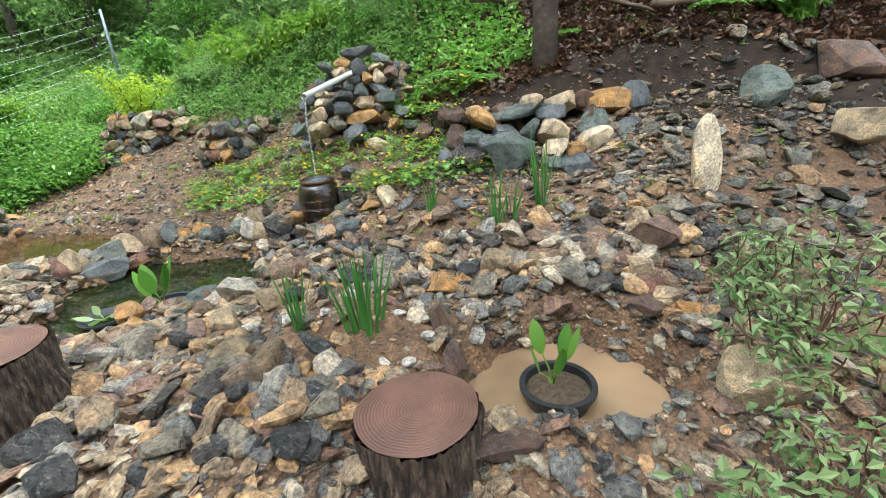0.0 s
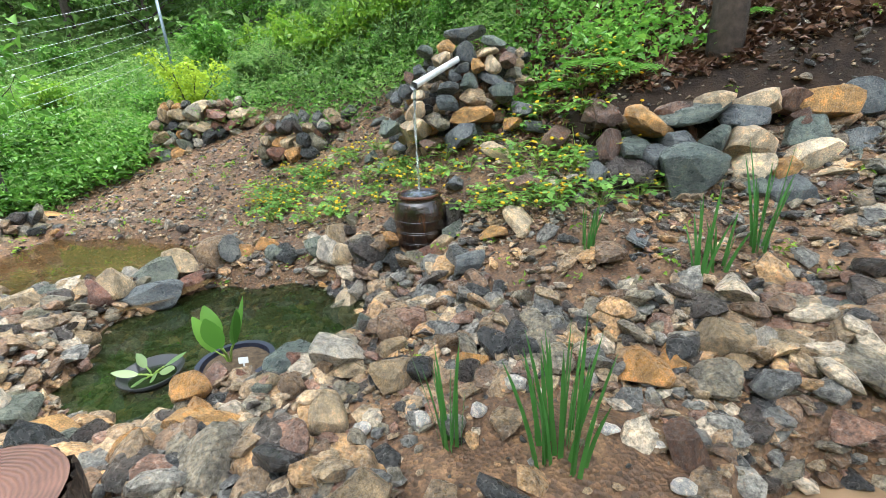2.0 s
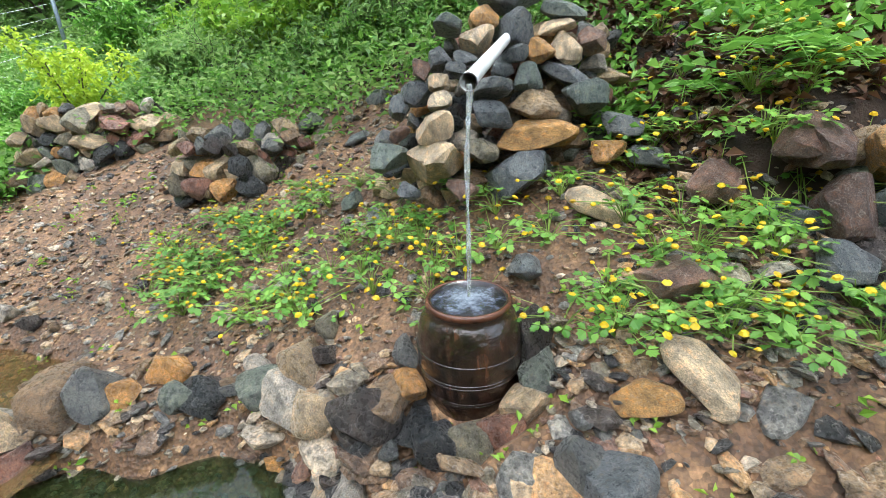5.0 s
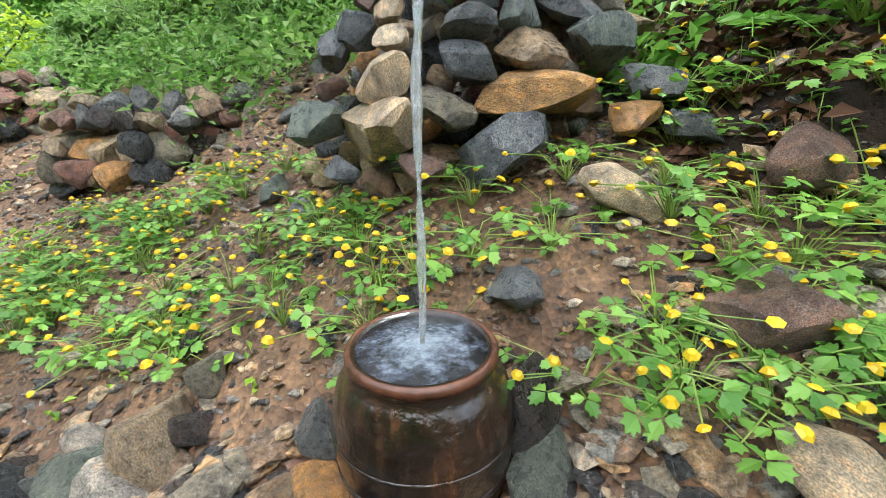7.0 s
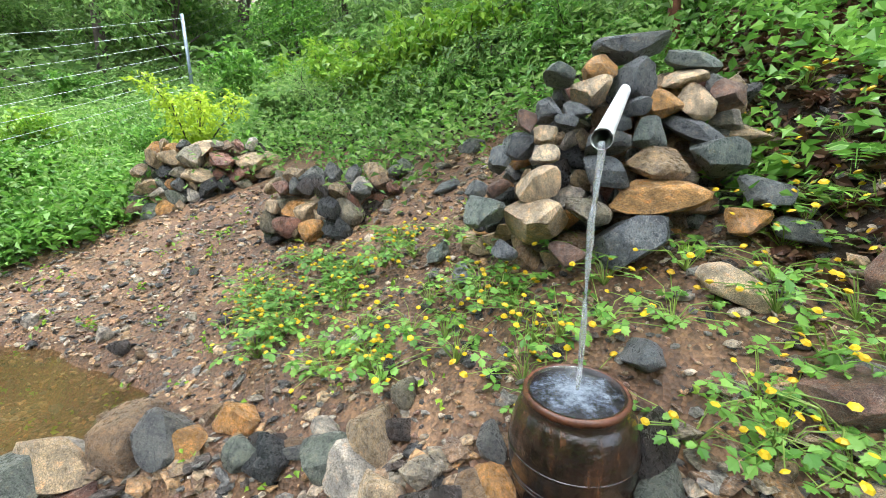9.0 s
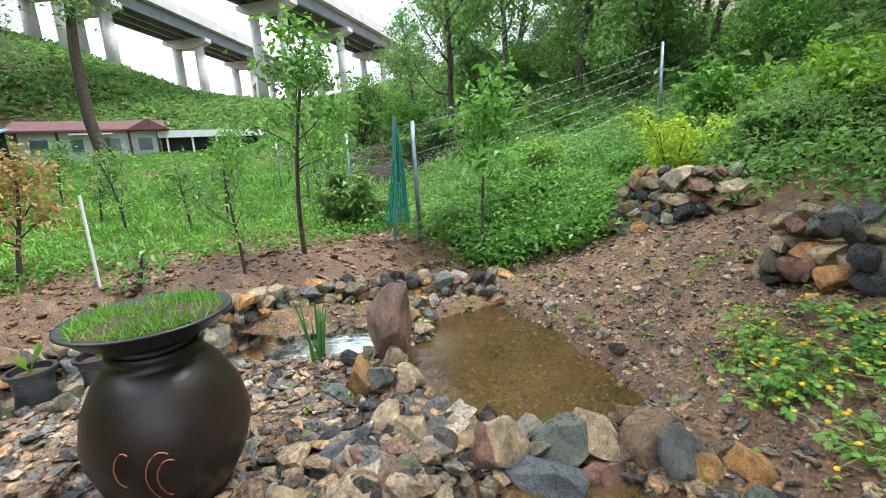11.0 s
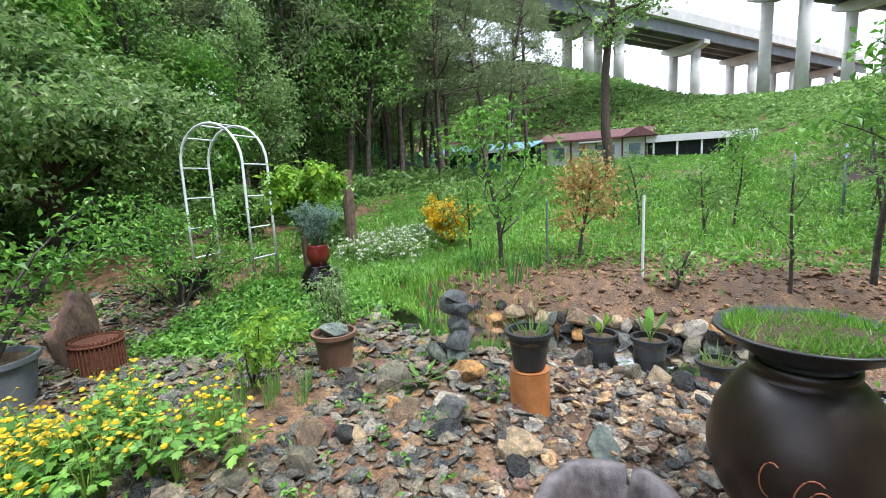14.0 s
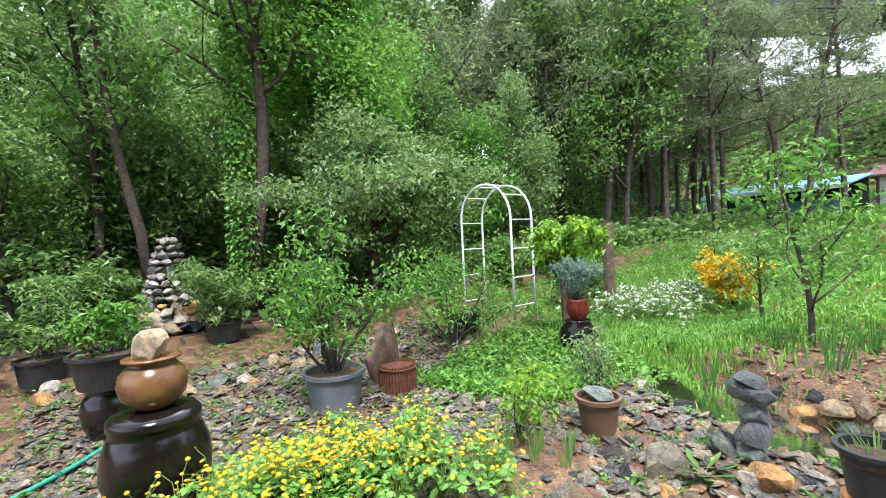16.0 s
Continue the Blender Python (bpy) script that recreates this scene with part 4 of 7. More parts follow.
gravel("fine_gravel", "fine gravel between the stones", 26000, (0.009, 0.024), lambda r: (r.uniform(-4.8, 2.4), r.uniform(1.0, 5.6)), 4)

# ---- jars, pots and stumps ----
def jar(name, x, y, z, profile, mat, label, category="jar", sides=48):
    ob = thing(name, x, y, z, label, category)
    body = part("body", lathe(profile, sides), mat, ob, smooth=True)
    return ob, body


def pot(name, x, y, z, r, h, mat, label, soil=0.8, taper=0.74, lip=0.018):
    ob = thing(name, x, y, z, label, "plant pot")
    part("body", lathe([(r * taper * 0.9, 0), (r * taper, 0.01), (r * 0.97, h * 0.9), (r * 0.97, h * 0.9), (r + lip, h * 0.91), (r + lip, h), (r * 0.95, h), (r * 0.93, h * soil), (0.01, h * soil)], 36), mat, ob, smooth=False)
    part("soil", lathe([(r * 0.945, h * soil - 0.02), (r * 0.93, h * soil + 0.004), (r * 0.5, h * soil + 0.02), (0.01, h * soil + 0.025)], 28, 0.02), SOIL, ob, "damp gritty potting soil")
    return ob


JX, JY, JZ = -1.14, 3.90, 0.50
JS = 0.94
fountain, _ = jar("fountain_jar", JX, JY, JZ, [(0.11, 0), (0.125, 0.01), (0.145, 0.08), (0.165, 0.16), (0.181, 0.24), (0.190, 0.31), (0.191, 0.35), (0.186, 0.40), (0.174, 0.445), (0.158, 0.475), (0.146, 0.488), (0.152, 0.495), (0.150, 0.515), (0.136, 0.52), (0.128, 0.505), (0.01, 0.503)], GLAZE, "brown glazed earthenware jar brimming under the spring pipe", "jar")
part("rim", lathe([(0.142, 0.499), (0.1535, 0.501), (0.1535, 0.514), (0.148, 0.522), (0.141, 0.521), (0.136, 0.506)], 48), RIM, fountain, "worn red-brown rim", smooth=True)
for h, r in ((0.262, 0.1838), (0.276, 0.1858), (0.352, 0.1905), (0.18, 0.1682), (0.192, 0.1708)):
    part("ridge", lathe([(r - 0.004, h - 0.005), (r + 0.0025, h - 0.002), (r + 0.0025, h + 0.002), (r - 0.004, h + 0.005)], 48), GLAZE, fountain, smooth=True)
def churned_water():
    """Dark water whipped white round the place where the jet strikes."""
    m, nt, p = base("churned_water", 0.08)
    tc, ln = nt.nodes.new("ShaderNodeTexCoord"), nt.nodes.new("ShaderNodeVectorMath")
    ln.operation = "LENGTH"
    flat = nt.nodes.new("ShaderNodeVectorMath")
    flat.operation = "MULTIPLY"
    flat.inputs[1].default_value = (1, 1, 0)
    nt.links.new(tc.outputs["Object"], flat.inputs[0])
    nt.links.new(flat.outputs[0], ln.inputs[0])
    fleck, swirl = noise_of(nt, 75, 5, 0.7), noise_of(nt, 20, 4, 0.65)
    reach = nt.nodes.new("ShaderNodeMapRange")
    reach.inputs[1].default_value, reach.inputs[2].default_value, reach.inputs[3].default_value, reach.inputs[4].default_value = 0.01, 0.125, 0.24, -0.06
    nt.links.new(ln.outputs["Value"], reach.inputs[0])
    total = nt.nodes.new("ShaderNodeMath")
    total.operation = "ADD"
    nt.links.new(reach.outputs[0], total.inputs[0])
    nt.links.new(mix_of(nt, "MIX", 0.45, swirl.outputs[0], fleck.outputs[0]), total.inputs[1])
    tone = ramp_of(nt, [(0.44, (0.005, 0.006, 0.008)), (0.54, (0.05, 0.06, 0.08)), (0.70, (0.20, 0.235, 0.275)), (0.95, (0.36, 0.40, 0.44))])
    nt.links.new(total.outputs[0], tone.inputs[0])
    nt.links.new(tone.outputs[0], p.inputs["Base Color"])
    nt.links.new(bumped(nt, mix_of(nt, "MIX", 0.5, swirl.outputs["Color"], fleck.outputs["Color"]), 0.9, 0.02), p.inputs["Normal"])
    return m


part("water", lathe([(0.137, 0.505), (0.134, 0.513), (0.09, 0.515), (0.05, 0.521), (0.01, 0.526)], 40, 0.01), churned_water(), fountain, "churning water", smooth=True)
fountain.scale = (JS, JS, JS)
for k in range(9):  # stones packed round the jar's foot
    a = radians(165 + 25 * k)
    x, y = JX + 0.24 * math.cos(a), JY + 0.24 * math.sin(a)
    stone(x, y, random.uniform(0.13, 0.2), label="wet stone packed round the foot of the jar", group="stones round the fountain jar", tilt=18, stretch=(1, 0.9, 1.1), sink=0.15)
# the spring pipe and its falling water
tip, root = np.array((-1.122, 3.902, 1.657)), np.array((-0.909, 4.742, 1.817))
pipe = thing("spring_pipe", *root, "white plastic pipe jutting from the cairn", "pipe")
d = (tip - root) / np.linalg.norm(tip - root)
pm = Mesh()
pm.tube([root * 0 - d * 0.25, tip - root], [0.023, 0.023], 20, False)
pm.tube([tip - root, root * 0 - d * 0.25], [0.019, 0.019], 20, False)
part("tube", pm, PVC, pipe, smooth=True)
col = Mesh()
col.tube([tip - root - d * 0.02, tip - root + d * 0.012], [0.0255, 0.0255], 20, False)
part("collar", col, PVC, pipe, smooth=True)
WATER, wnt, wp = base("falling_water", 0.05)
wp.inputs["Base Color"].default_value = (0.85, 0.9, 0.93, 1)
wp.inputs["Transmission Weight"].default_value, wp.inputs["IOR"].default_value = 0.8, 1.33
wave = noise_of(wnt, 22, 4, 0.6, "Object")
wnt.links.new(bumped(wnt, wave.outputs[0], 0.8, 0.03), wp.inputs["Normal"])
fall = Mesh()
u = np.linspace(0, 1, 26)
end = np.array((JX, JY - 0.01, JZ + 0.50))
path = np.stack([tip[0] + (end[0] - tip[0]) * u, tip[1] + (end[1] - tip[1]) * (1 - (1 - u) ** 1.9), tip[2] - 0.01 + (end[2] - tip[2]) * u ** 1.7], 1)
fall.tube(path, 0.0078 - 0.0035 * u + 0.0012 * np.sin(25 * u) + 0.0012 * np.sin(61 * u), 10)
fall.tube(path + (0.008, 0.0, 0.0) * np.sin(9 * u)[:, None], 0.005 - 0.0022 * u + 0.001 * np.sin(40 * u + 1), 8)
tagged(part("water_jet", fall, WATER, smooth=True), "clear water falling from the pipe into the jar", "water")


def rings_material(name, dark, light):
    m, nt, p = base(name, 0.45)
    tc = nt.nodes.new("ShaderNodeTexCoord")
    w = nt.nodes.new("ShaderNodeTexWave")
    w.wave_type, w.rings_direction = "RINGS", "Z"
    w.inputs["Scale"].default_value, w.inputs["Distortion"].default_value, w.inputs["Detail"].default_value = 26, 3.5, 4
    nt.links.new(tc.outputs["Object"], w.inputs["Vector"])
    big = noise_of(nt, 7, 5)
    r = ramp_of(nt, [(0.2, dark), (0.8, light)])
    nt.links.new(mix_of(nt, "MIX", 0.86, w.outputs["Color"], big.outputs["Color"]), r.inputs[0])
    nt.links.new(r.outputs[0], p.inputs["Base Color"])
    nt.links.new(bumped(nt, w.outputs["Fac"], 0.3, 0.006), p.inputs["Normal"])
    return m


CUT_TOP = rings_material("wet_sawn_end_grain", (0.022, 0.013, 0.013), (0.24, 0.115, 0.075))
def furrowed_bark():
    m, nt, p = base("deep_furrowed_bark", 0.75)
    tc, mp = nt.nodes.new("ShaderNodeTexCoord"), nt.nodes.new("ShaderNodeMapping")
    mp.inputs["Scale"].default_value = (1, 1, 0.22)
    nt.links.new(tc.outputs["Object"], mp.inputs[0])
    n = nt.nodes.new("ShaderNodeTexNoise")
    n.inputs["Scale"].default_value, n.inputs["Detail"].default_value, n.inputs["Roughness"].default_value = 34, 7, 0.7
    nt.links.new(mp.outputs[0], n.inputs["Vector"])
    r = ramp_of(nt, [(0.38, (0.018, 0.012, 0.009)), (0.5, (0.085, 0.055, 0.038)), (0.66, (0.24, 0.17, 0.115))])
    nt.links.new(n.outputs[0], r.inputs[0])
    nt.links.new(r.outputs[0], p.inputs["Base Color"])
    nt.links.new(bumped(nt, n.outputs[0], 1.0, 0.06), p.inputs["Normal"])
    return m


STUMPBARK = furrowed_bark()


def stump(x, y, z, r, h, seed, label, top=None, side=None, tilt=0.0):
    ob = thing("tree_stump", x, y, z, label, "tree stump", turn=seed * 40)
    ob.rotation_euler[0] = radians(tilt)
    g = np.random.default_rng(seed)
    n, rows = 144, 16
    w = np.linspace(0, 2 * math.pi, n, endpoint=False)
    out = 1 + 0.02 * np.cos(2 * w + g.uniform(0, 6)) + 0.012 * np.cos(3 * w + g.uniform(0, 6)) + 0.006 * np.cos(7 * w)
    furrow = 0.055 * np.abs(np.sin(17 * w + 1.5 * np.sin(3 * w))) + 0.016 * g.normal(size=n)
    pts = []
    for i in range(rows):
        u = i / (rows - 1)
        k = out * (1 + 0.12 * (1 - u) ** 2 * (side is None)) + (np.roll(furrow, int(2.5 * math.sin(5 * u))) * (0.7 + 0.5 * np.sin(9 * u + 5 * w)) + 0.014 * g.normal(size=n)) * (side is None)
        pts.append(np.stack([r * k * np.cos(w), r * k * np.sin(w), np.full(n, u * h) + 0.006 * g.normal(size=n) * (0 < i < rows - 1)], 1))
    m = Mesh()
    m.add(np.concatenate(pts), [(i * n + j, i * n + (j + 1) % n, (i + 1) * n + (j + 1) % n, (i + 1) * n + j) for i in range(rows - 1) for j in range(n)])
    part("bark", m, side or STUMPBARK, ob)
    t = Mesh()
    disc = [np.stack([r * q * out * np.cos(w), r * q * out * np.sin(w), np.full(n, h + 0.004 + 0.004 * (1 - q))], 1) for q in (1.0, 0.75, 0.4, 0.02)]
    t.add(np.concatenate(disc), [(i * n + j, i * n + (j + 1) % n, (i + 1) * n + (j + 1) % n, (i + 1) * n + j) for i in range(3) for j in range(n)] + [tuple(3 * n + j for j in range(n))])
    part("cut_face", t, top or CUT_TOP, ob, "wet sawn top with growth rings")
    return ob


stump(-0.147, 1.450, 0.10, 0.225, 0.48, 2, "upright tree stump seat with wet sawn top")
stump(-1.90, 1.62, 0.36, 0.225, 0.46, 5, "large upright tree stump seat with wet sawn top", tilt=0)
stump(-4.28, 0.98, 0.46, 0.118, 0.32, 8, "barked orange log used as a pot stand", CUTWOOD, CUTWOOD)
pot("plant_pot", -4.28, 0.98, 0.786, 0.128, 0.24, BLACKPOT, "black plastic pot with drooping herbs on a log")
pot("plant_pot", 0.45, 1.83, 0.10, 0.155, 0.27, BLACKPOT, "black plastic pot with an arum standing in muddy water", 0.85)
pot("plant_pot", -1.95, 2.80, 0.16, 0.17, 0.27, BLUEPOT, "navy plastic pot with an arum standing in the pond", 0.9)
pot("plant_pot", -5.72, 1.28, 0.30, 0.135, 0.25, BLACKPOT, "black nursery pot standing in the stream")
pot("plant_pot", -5.66, 1.68, 0.30, 0.14, 0.27, BLACKPOT, "black nursery pot with arum standing in the stream")
pot("plant_pot", -5.35, 2.12, 0.34, 0.13, 0.2, BLACKPOT, "black nursery pot half hidden behind the jar")
bowl = thing("lotus_bowl", -2.42, 2.80, 0.31, "floating dark bowl of small lotus leaves on the pond", "bowl")
part("body", lathe([(0.05, -0.02), (0.11, 0.0), (0.155, 0.055), (0.148, 0.055), (0.10, 0.012), (0.01, 0.01)], 32), BLACKPOT, bowl, smooth=True)

big, _ = jar("storage_jar", -3.80, 2.18, 0.44, [(0.15, 0), (0.17, 0.01), (0.225, 0.09), (0.285, 0.20), (0.318, 0.32), (0.320, 0.38), (0.295, 0.50), (0.24, 0.61), (0.19, 0.67), (0.165, 0.685), (0.178, 0.70), (0.178, 0.725), (0.16, 0.73), (0.15, 0.70), (0.01, 0.69)], DARKGLAZE, "big matt brown earthenware jar carrying a planted iron wok", "jar", 64)
for a0, h0, r, n in ((-8, 0.30, 0.11, 14), (-4, 0.29, 0.085, 12), (-30, 0.36, 0.07, 10)):
    sm = Mesh()
    pts = []
    for k in range(n):
        q = radians(60 + 200 * k / (n - 1))
        ang, hh = radians(a0 + 2) + r * 0.5 * math.cos(q) / 0.31, h0 + r * math.sin(q)
        rad = np.interp(hh, [0.09, 0.20, 0.32, 0.38, 0.5], [0.225, 0.285, 0.318, 0.32, 0.295]) + 0.001
        pts.append((rad * math.cos(ang), rad * math.sin(ang), hh))
    sm.tube(pts, [0.003] * n, 5)
    part("incised_mark", sm, SCRATCH, big, "scratched red-brown curve")
wok = thing("wok_planter", -3.80, 2.18, 1.165, "black iron wok planted with moss and sedum on a jar", "planter")
part("bowl", lathe([(0.05, 0.0), (0.16, 0.02), (0.255, 0.075), (0.305, 0.125), (0.315, 0.128), (0.313, 0.137), (0.298, 0.135), (0.27, 0.11), (0.01, 0.10)], 48), BLACKPOT, wok, smooth=True)
part("soil", lathe([(0.275, 0.105), (0.25, 0.125), (0.12, 0.14), (0.01, 0.142)], 30, 0.02), SOIL, wok, "gritty soil")
# rock lantern: flat stones stacked on a pillar
lantern = thing("rock_lantern", -4.85, 0.28, 0.50, "stack of dark pitted rocks with a flat cap stone", "rock stack")
for k, (dx, dy, z, s, st) in enumerate(((0, 0, 0.06, 0.36, (1, 0.85, 0.8)), (0.02, 0, 0.22, 0.25, (1, 0.9, 1.3)), (0, 0.01, 0.37, 0.24, (1, 0.9, 1.3)), (-0.02, 0, 0.50, 0.38, (1, 0.75, 0.6)), (0, 0, 0.60, 0.26, (1, 0.85, 0.7)))):
    stone(dx, dy, s, z=z, mat=SLATE if k else GREENSTONE, data=rock_data(700 + k, 3, 8, 0.75), parent=lantern, stretch=st, tilt=6)
lantern.scale = (0.9, 0.9, 0.9)
brown = pot("plant_pot", -4.52, -0.66, 0.45, 0.165, 0.33, BROWNPOT, "brown plastic pot capped with a flat grey stone", 0.85)
stone(-4.52, -0.66, 0.29, z=0.79, data=rock_data(66, 3, 6, 0.35), mat=GREENSTONE, label="flat lichen-grey stone lying on a brown pot", tilt=4, stretch=(1, 1, 0.8))
tub = pot("planting_tub", -3.42, -3.38, 0.18, 0.33, 0.46, GREYPOT, "large grey rubber tub planted with a shrub", 0.9, 0.8)
rust = thing("rusty_basket", -4.22, -3.35, 0.22, "planter ringed with upright rusty iron rods", "planter")
part("liner", lathe([(0.2, 0), (0.21, 0.01), (0.215, 0.33), (0.2, 0.33), (0.19, 0.28), (0.01, 0.28)], 30), RUST, rust)
for k in range(38):
    w = 2 * math.pi * k / 38
    rod = Mesh()
    rod.tube([(0.222 * math.cos(w), 0.222 * math.sin(w), 0), (0.222 * math.cos(w), 0.222 * math.sin(w), 0.35)], [0.009, 0.009], 6)
    part("rod", rod, RUST, rust)
part("hoop", lathe([(0.229, 0.29), (0.236, 0.295), (0.236, 0.305), (0.229, 0.31)], 38), RUST, rust)
# stacked jars beside the yellow flowers
sz = ground_at(-1.66, -2.0)
jar("storage_jar", -1.66, -2.0, sz, [(0.2, 0), (0.22, 0.01), (0.30, 0.15), (0.325, 0.28), (0.31, 0.42), (0.27, 0.53), (0.25, 0.56), (0.262, 0.57), (0.262, 0.62), (0.24, 0.65), (0.16, 0.665), (0.01, 0.665)], BLACKGLAZE, "large dark glazed storage jar with a fitted lid")
part("lid", lathe([(0.255, 0.575), (0.272, 0.58), (0.272, 0.625), (0.245, 0.655), (0.16, 0.672), (0.01, 0.672)], 48), BLACKGLAZE, scene.objects["storage_jar.001"], "fitted glossy lid", smooth=True)
jar("globe_jar", -1.66, -2.0, sz + 0.674, [(0.10, 0), (0.115, 0.01), (0.185, 0.08), (0.205, 0.16), (0.19, 0.23), (0.14, 0.285), (0.12, 0.30), (0.17, 0.32), (0.172, 0.332), (0.12, 0.33), (0.01, 0.32)], TANGLAZE, "round ochre-brown glazed jar stacked on a dark jar")
stone(-1.66, -2.0, 0.23, z=sz + 1.08, mat=TAN, data=rock_data(31, 3, 8, 0.9), label="craggy cream rock set on a globe jar", stretch=(0.9, 0.8, 1.15), tilt=5)
dz = ground_at(-1.36, -4.35)
jar("storage_jar", -1.36, -4.35, dz, [(0.2, 0), (0.21, 0.01), (0.27, 0.15), (0.29, 0.3), (0.26, 0.42), (0.2, 0.5), (0.21, 0.52), (0.19, 0.53), (0.01, 0.525)], BLACKGLAZE, "dark glazed jar supporting a black tub")
pot("planting_tub", -1.36, -4.35, dz + 0.527, 0.36, 0.36, BLACKPOT, "wide black plastic tub standing on a jar", 0.9, 0.8)
pz = ground_at(-0.55, -6.6)
pot("planting_tub", -0.55, -6.6, pz, 0.3, 0.36, BLACKPOT, "black plastic tub planted with a shrub on the gravel", 0.9, 0.85)
pot("planting_tub", -2.9, -7.3, ground_at(-2.9, -7.3), 0.3, 0.36, BLACKPOT, "black plastic tub holding a leafy bush", 0.9, 0.85)
pot("planting_tub", -6.2, -4.5, ground_at(-6.2, -4.5), 0.28, 0.36, BLACKPOT, "black tub behind shrub stems", 0.9, 0.85)
pot("planting_tub", -5.2, -6.9, ground_at(-5.2, -6.9), 0.3, 0.22, BLACKPOT, "low black tub on the path's edge", 0.9, 0.85)
clay = pot("clay_pot", -0.25, -1.2, ground_at(-0.25, -1.2) + 0.16, 0.2, 0.22, TANGLAZE, "squat brown clay pot on a flat rust-coloured stone", 0.9, 0.85)
stone(-0.25, -1.2, 0.5, z=ground_at(-0.25, -1.2) + 0.08, mat=OCHRE, label="flat rust-coloured stone under a clay pot", tilt=3, stretch=(1, 1, 0.6))
rz = ground_at(-6.45, -2.35)
jar("storage_jar", -6.45, -2.35, rz, [(0.16, 0), (0.17, 0.01), (0.24, 0.12), (0.26, 0.22), (0.22, 0.33), (0.16, 0.4), (0.17, 0.42), (0.15, 0.43), (0.01, 0.425)], BLACKGLAZE, "glossy black storage jar with a red pot on top")
red, _ = jar("red_pot", -6.45, -2.35, rz + 0.427, [(0.09, 0), (0.1, 0.01), (0.15, 0.1), (0.155, 0.17), (0.135, 0.25), (0.14, 0.27), (0.12, 0.275), (0.01, 0.26)], REDGLAZE, "red flecked glazed pot holding a blue conifer", "pot")
# curved grey basin stone
hollow = thing("hollow_stump", -3.23, 1.50, 0.40, "weathered hollow tree stump seat with a split rim", "tree stump")
n = 96
w = np.linspace(0, 2 * math.pi, n, endpoint=False)
lump = 1 + 0.03 * np.cos(2 * w + 1) + 0.02 * np.cos(5 * w) + 0.012 * np.cos(11 * w + 2)
split = 1 - 0.35 * np.exp(-((np.arctan2(np.sin(w - 2.88), np.cos(w - 2.88))) / 0.03) ** 2)
def hollow_ring(rows):
    m = Mesh()
    m.add(np.concatenate([np.stack([r * lump * np.cos(w), r * lump * np.sin(w), np.full(n, h) * (split if h > 0.37 else 1)], 1) for r, h in rows]), [(i * n + j, i * n + (j + 1) % n, (i + 1) * n + (j + 1) % n, (i + 1) * n + j) for i in range(len(rows) - 1) for j in range(n)])
    return m
part("bark", hollow_ring([(0.285, 0), (0.27, 0.15), (0.262, 0.3), (0.258, 0.375)]), STUMPBARK, hollow)
part("rim", hollow_ring([(0.258, 0.374), (0.253, 0.388), (0.225, 0.392), (0.205, 0.385), (0.19, 0.34), (0.17, 0.24)]), OLDGREY, hollow, "grey weathered wood rim", smooth=True)
part("rotted_core", lathe([(0.2, 0.2), (0.19, 0.25), (0.1, 0.27), (0.01, 0.275)], 40, 0.03, 4), SOIL, hollow, "crumbling brown rotted wood")

# ---- plants ----
def unit(r, k):
    v = r.normal(size=(k, 3))
    return v / np.linalg.norm(v, axis=1, keepdims=True)


def limb(m, r, start, way, length, rad, steps=5, wander=0.18, up=0.1, sides=6):
    pts, p, d = [np.array(start, float)], np.array(start, float), np.array(way, float)
    for _ in range(steps):
        d = d + r.normal(0, wander, 3) + (0, 0, up)
        d /= np.linalg.norm(d)
        p = p + d * length / steps
        pts.append(p)
    m.tube(pts, np.linspace(rad, rad * 0.35, steps + 1), sides)
    return pts


def skeleton_tree(r, height, rad, limbs, first=0.35, reach=0.4, lean=0.05, twigs=3, rise=0.5, sides=8, sub=0.45):
    """Trunk, limbs and twigs; gives the mesh and the places where leaves grow."""
    m, tips = Mesh(), []
    trunk = limb(m, r, (0, 0, -0.15), (r.normal(0, lean), r.normal(0, lean), 1), height, rad, 9, 0.06, 0.05, sides)
    trunk = np.array(trunk)
    for k in range(limbs):
        u = first + (0.97 - first) * (k + r.uniform(0, 0.8)) / limbs
        at = np.array([np.interp(u * 9, range(10), trunk[:, i]) for i in range(3)])
        w = k * 2.4 + r.uniform(-0.5, 0.5)
        ln = height * reach * (1.15 - 0.75 * u) * r.uniform(0.75, 1.2)
        way = (math.cos(w), math.sin(w), rise + 0.5 * u)
        br = limb(m, r, at, way, ln, rad * (0.5 - 0.35 * u), 5, 0.2, 0.06, 5)
        for j in range(twigs):
            q = br[2 + (j % 4)]
            t = limb(m, r, q, r.normal(size=3) * 0.8 + (way[0], way[1], 0.3), ln * sub, rad * 0.12, 3, 0.25, 0.05, 4)
            tips += t[1:]
        tips += br[3:]
    tips.append(trunk[-1])
    return m, np.array(tips)


def crown(r, tips, per, size, leaf, aspect=0.55, flat=0.7, down=0.2):
    m = Mesh()
    at = np.repeat(tips, per, 0) + r.normal(size=(len(tips) * per, 3)) * (size, size, size * flat)
    way = unit(r, len(at)) * (1, 1, 0.55) + (0, 0, -down)
    ln = leaf * r.uniform(0.6, 1.3, len(at))
    m.leaves(at, way, ln, ln * aspect)
    return m


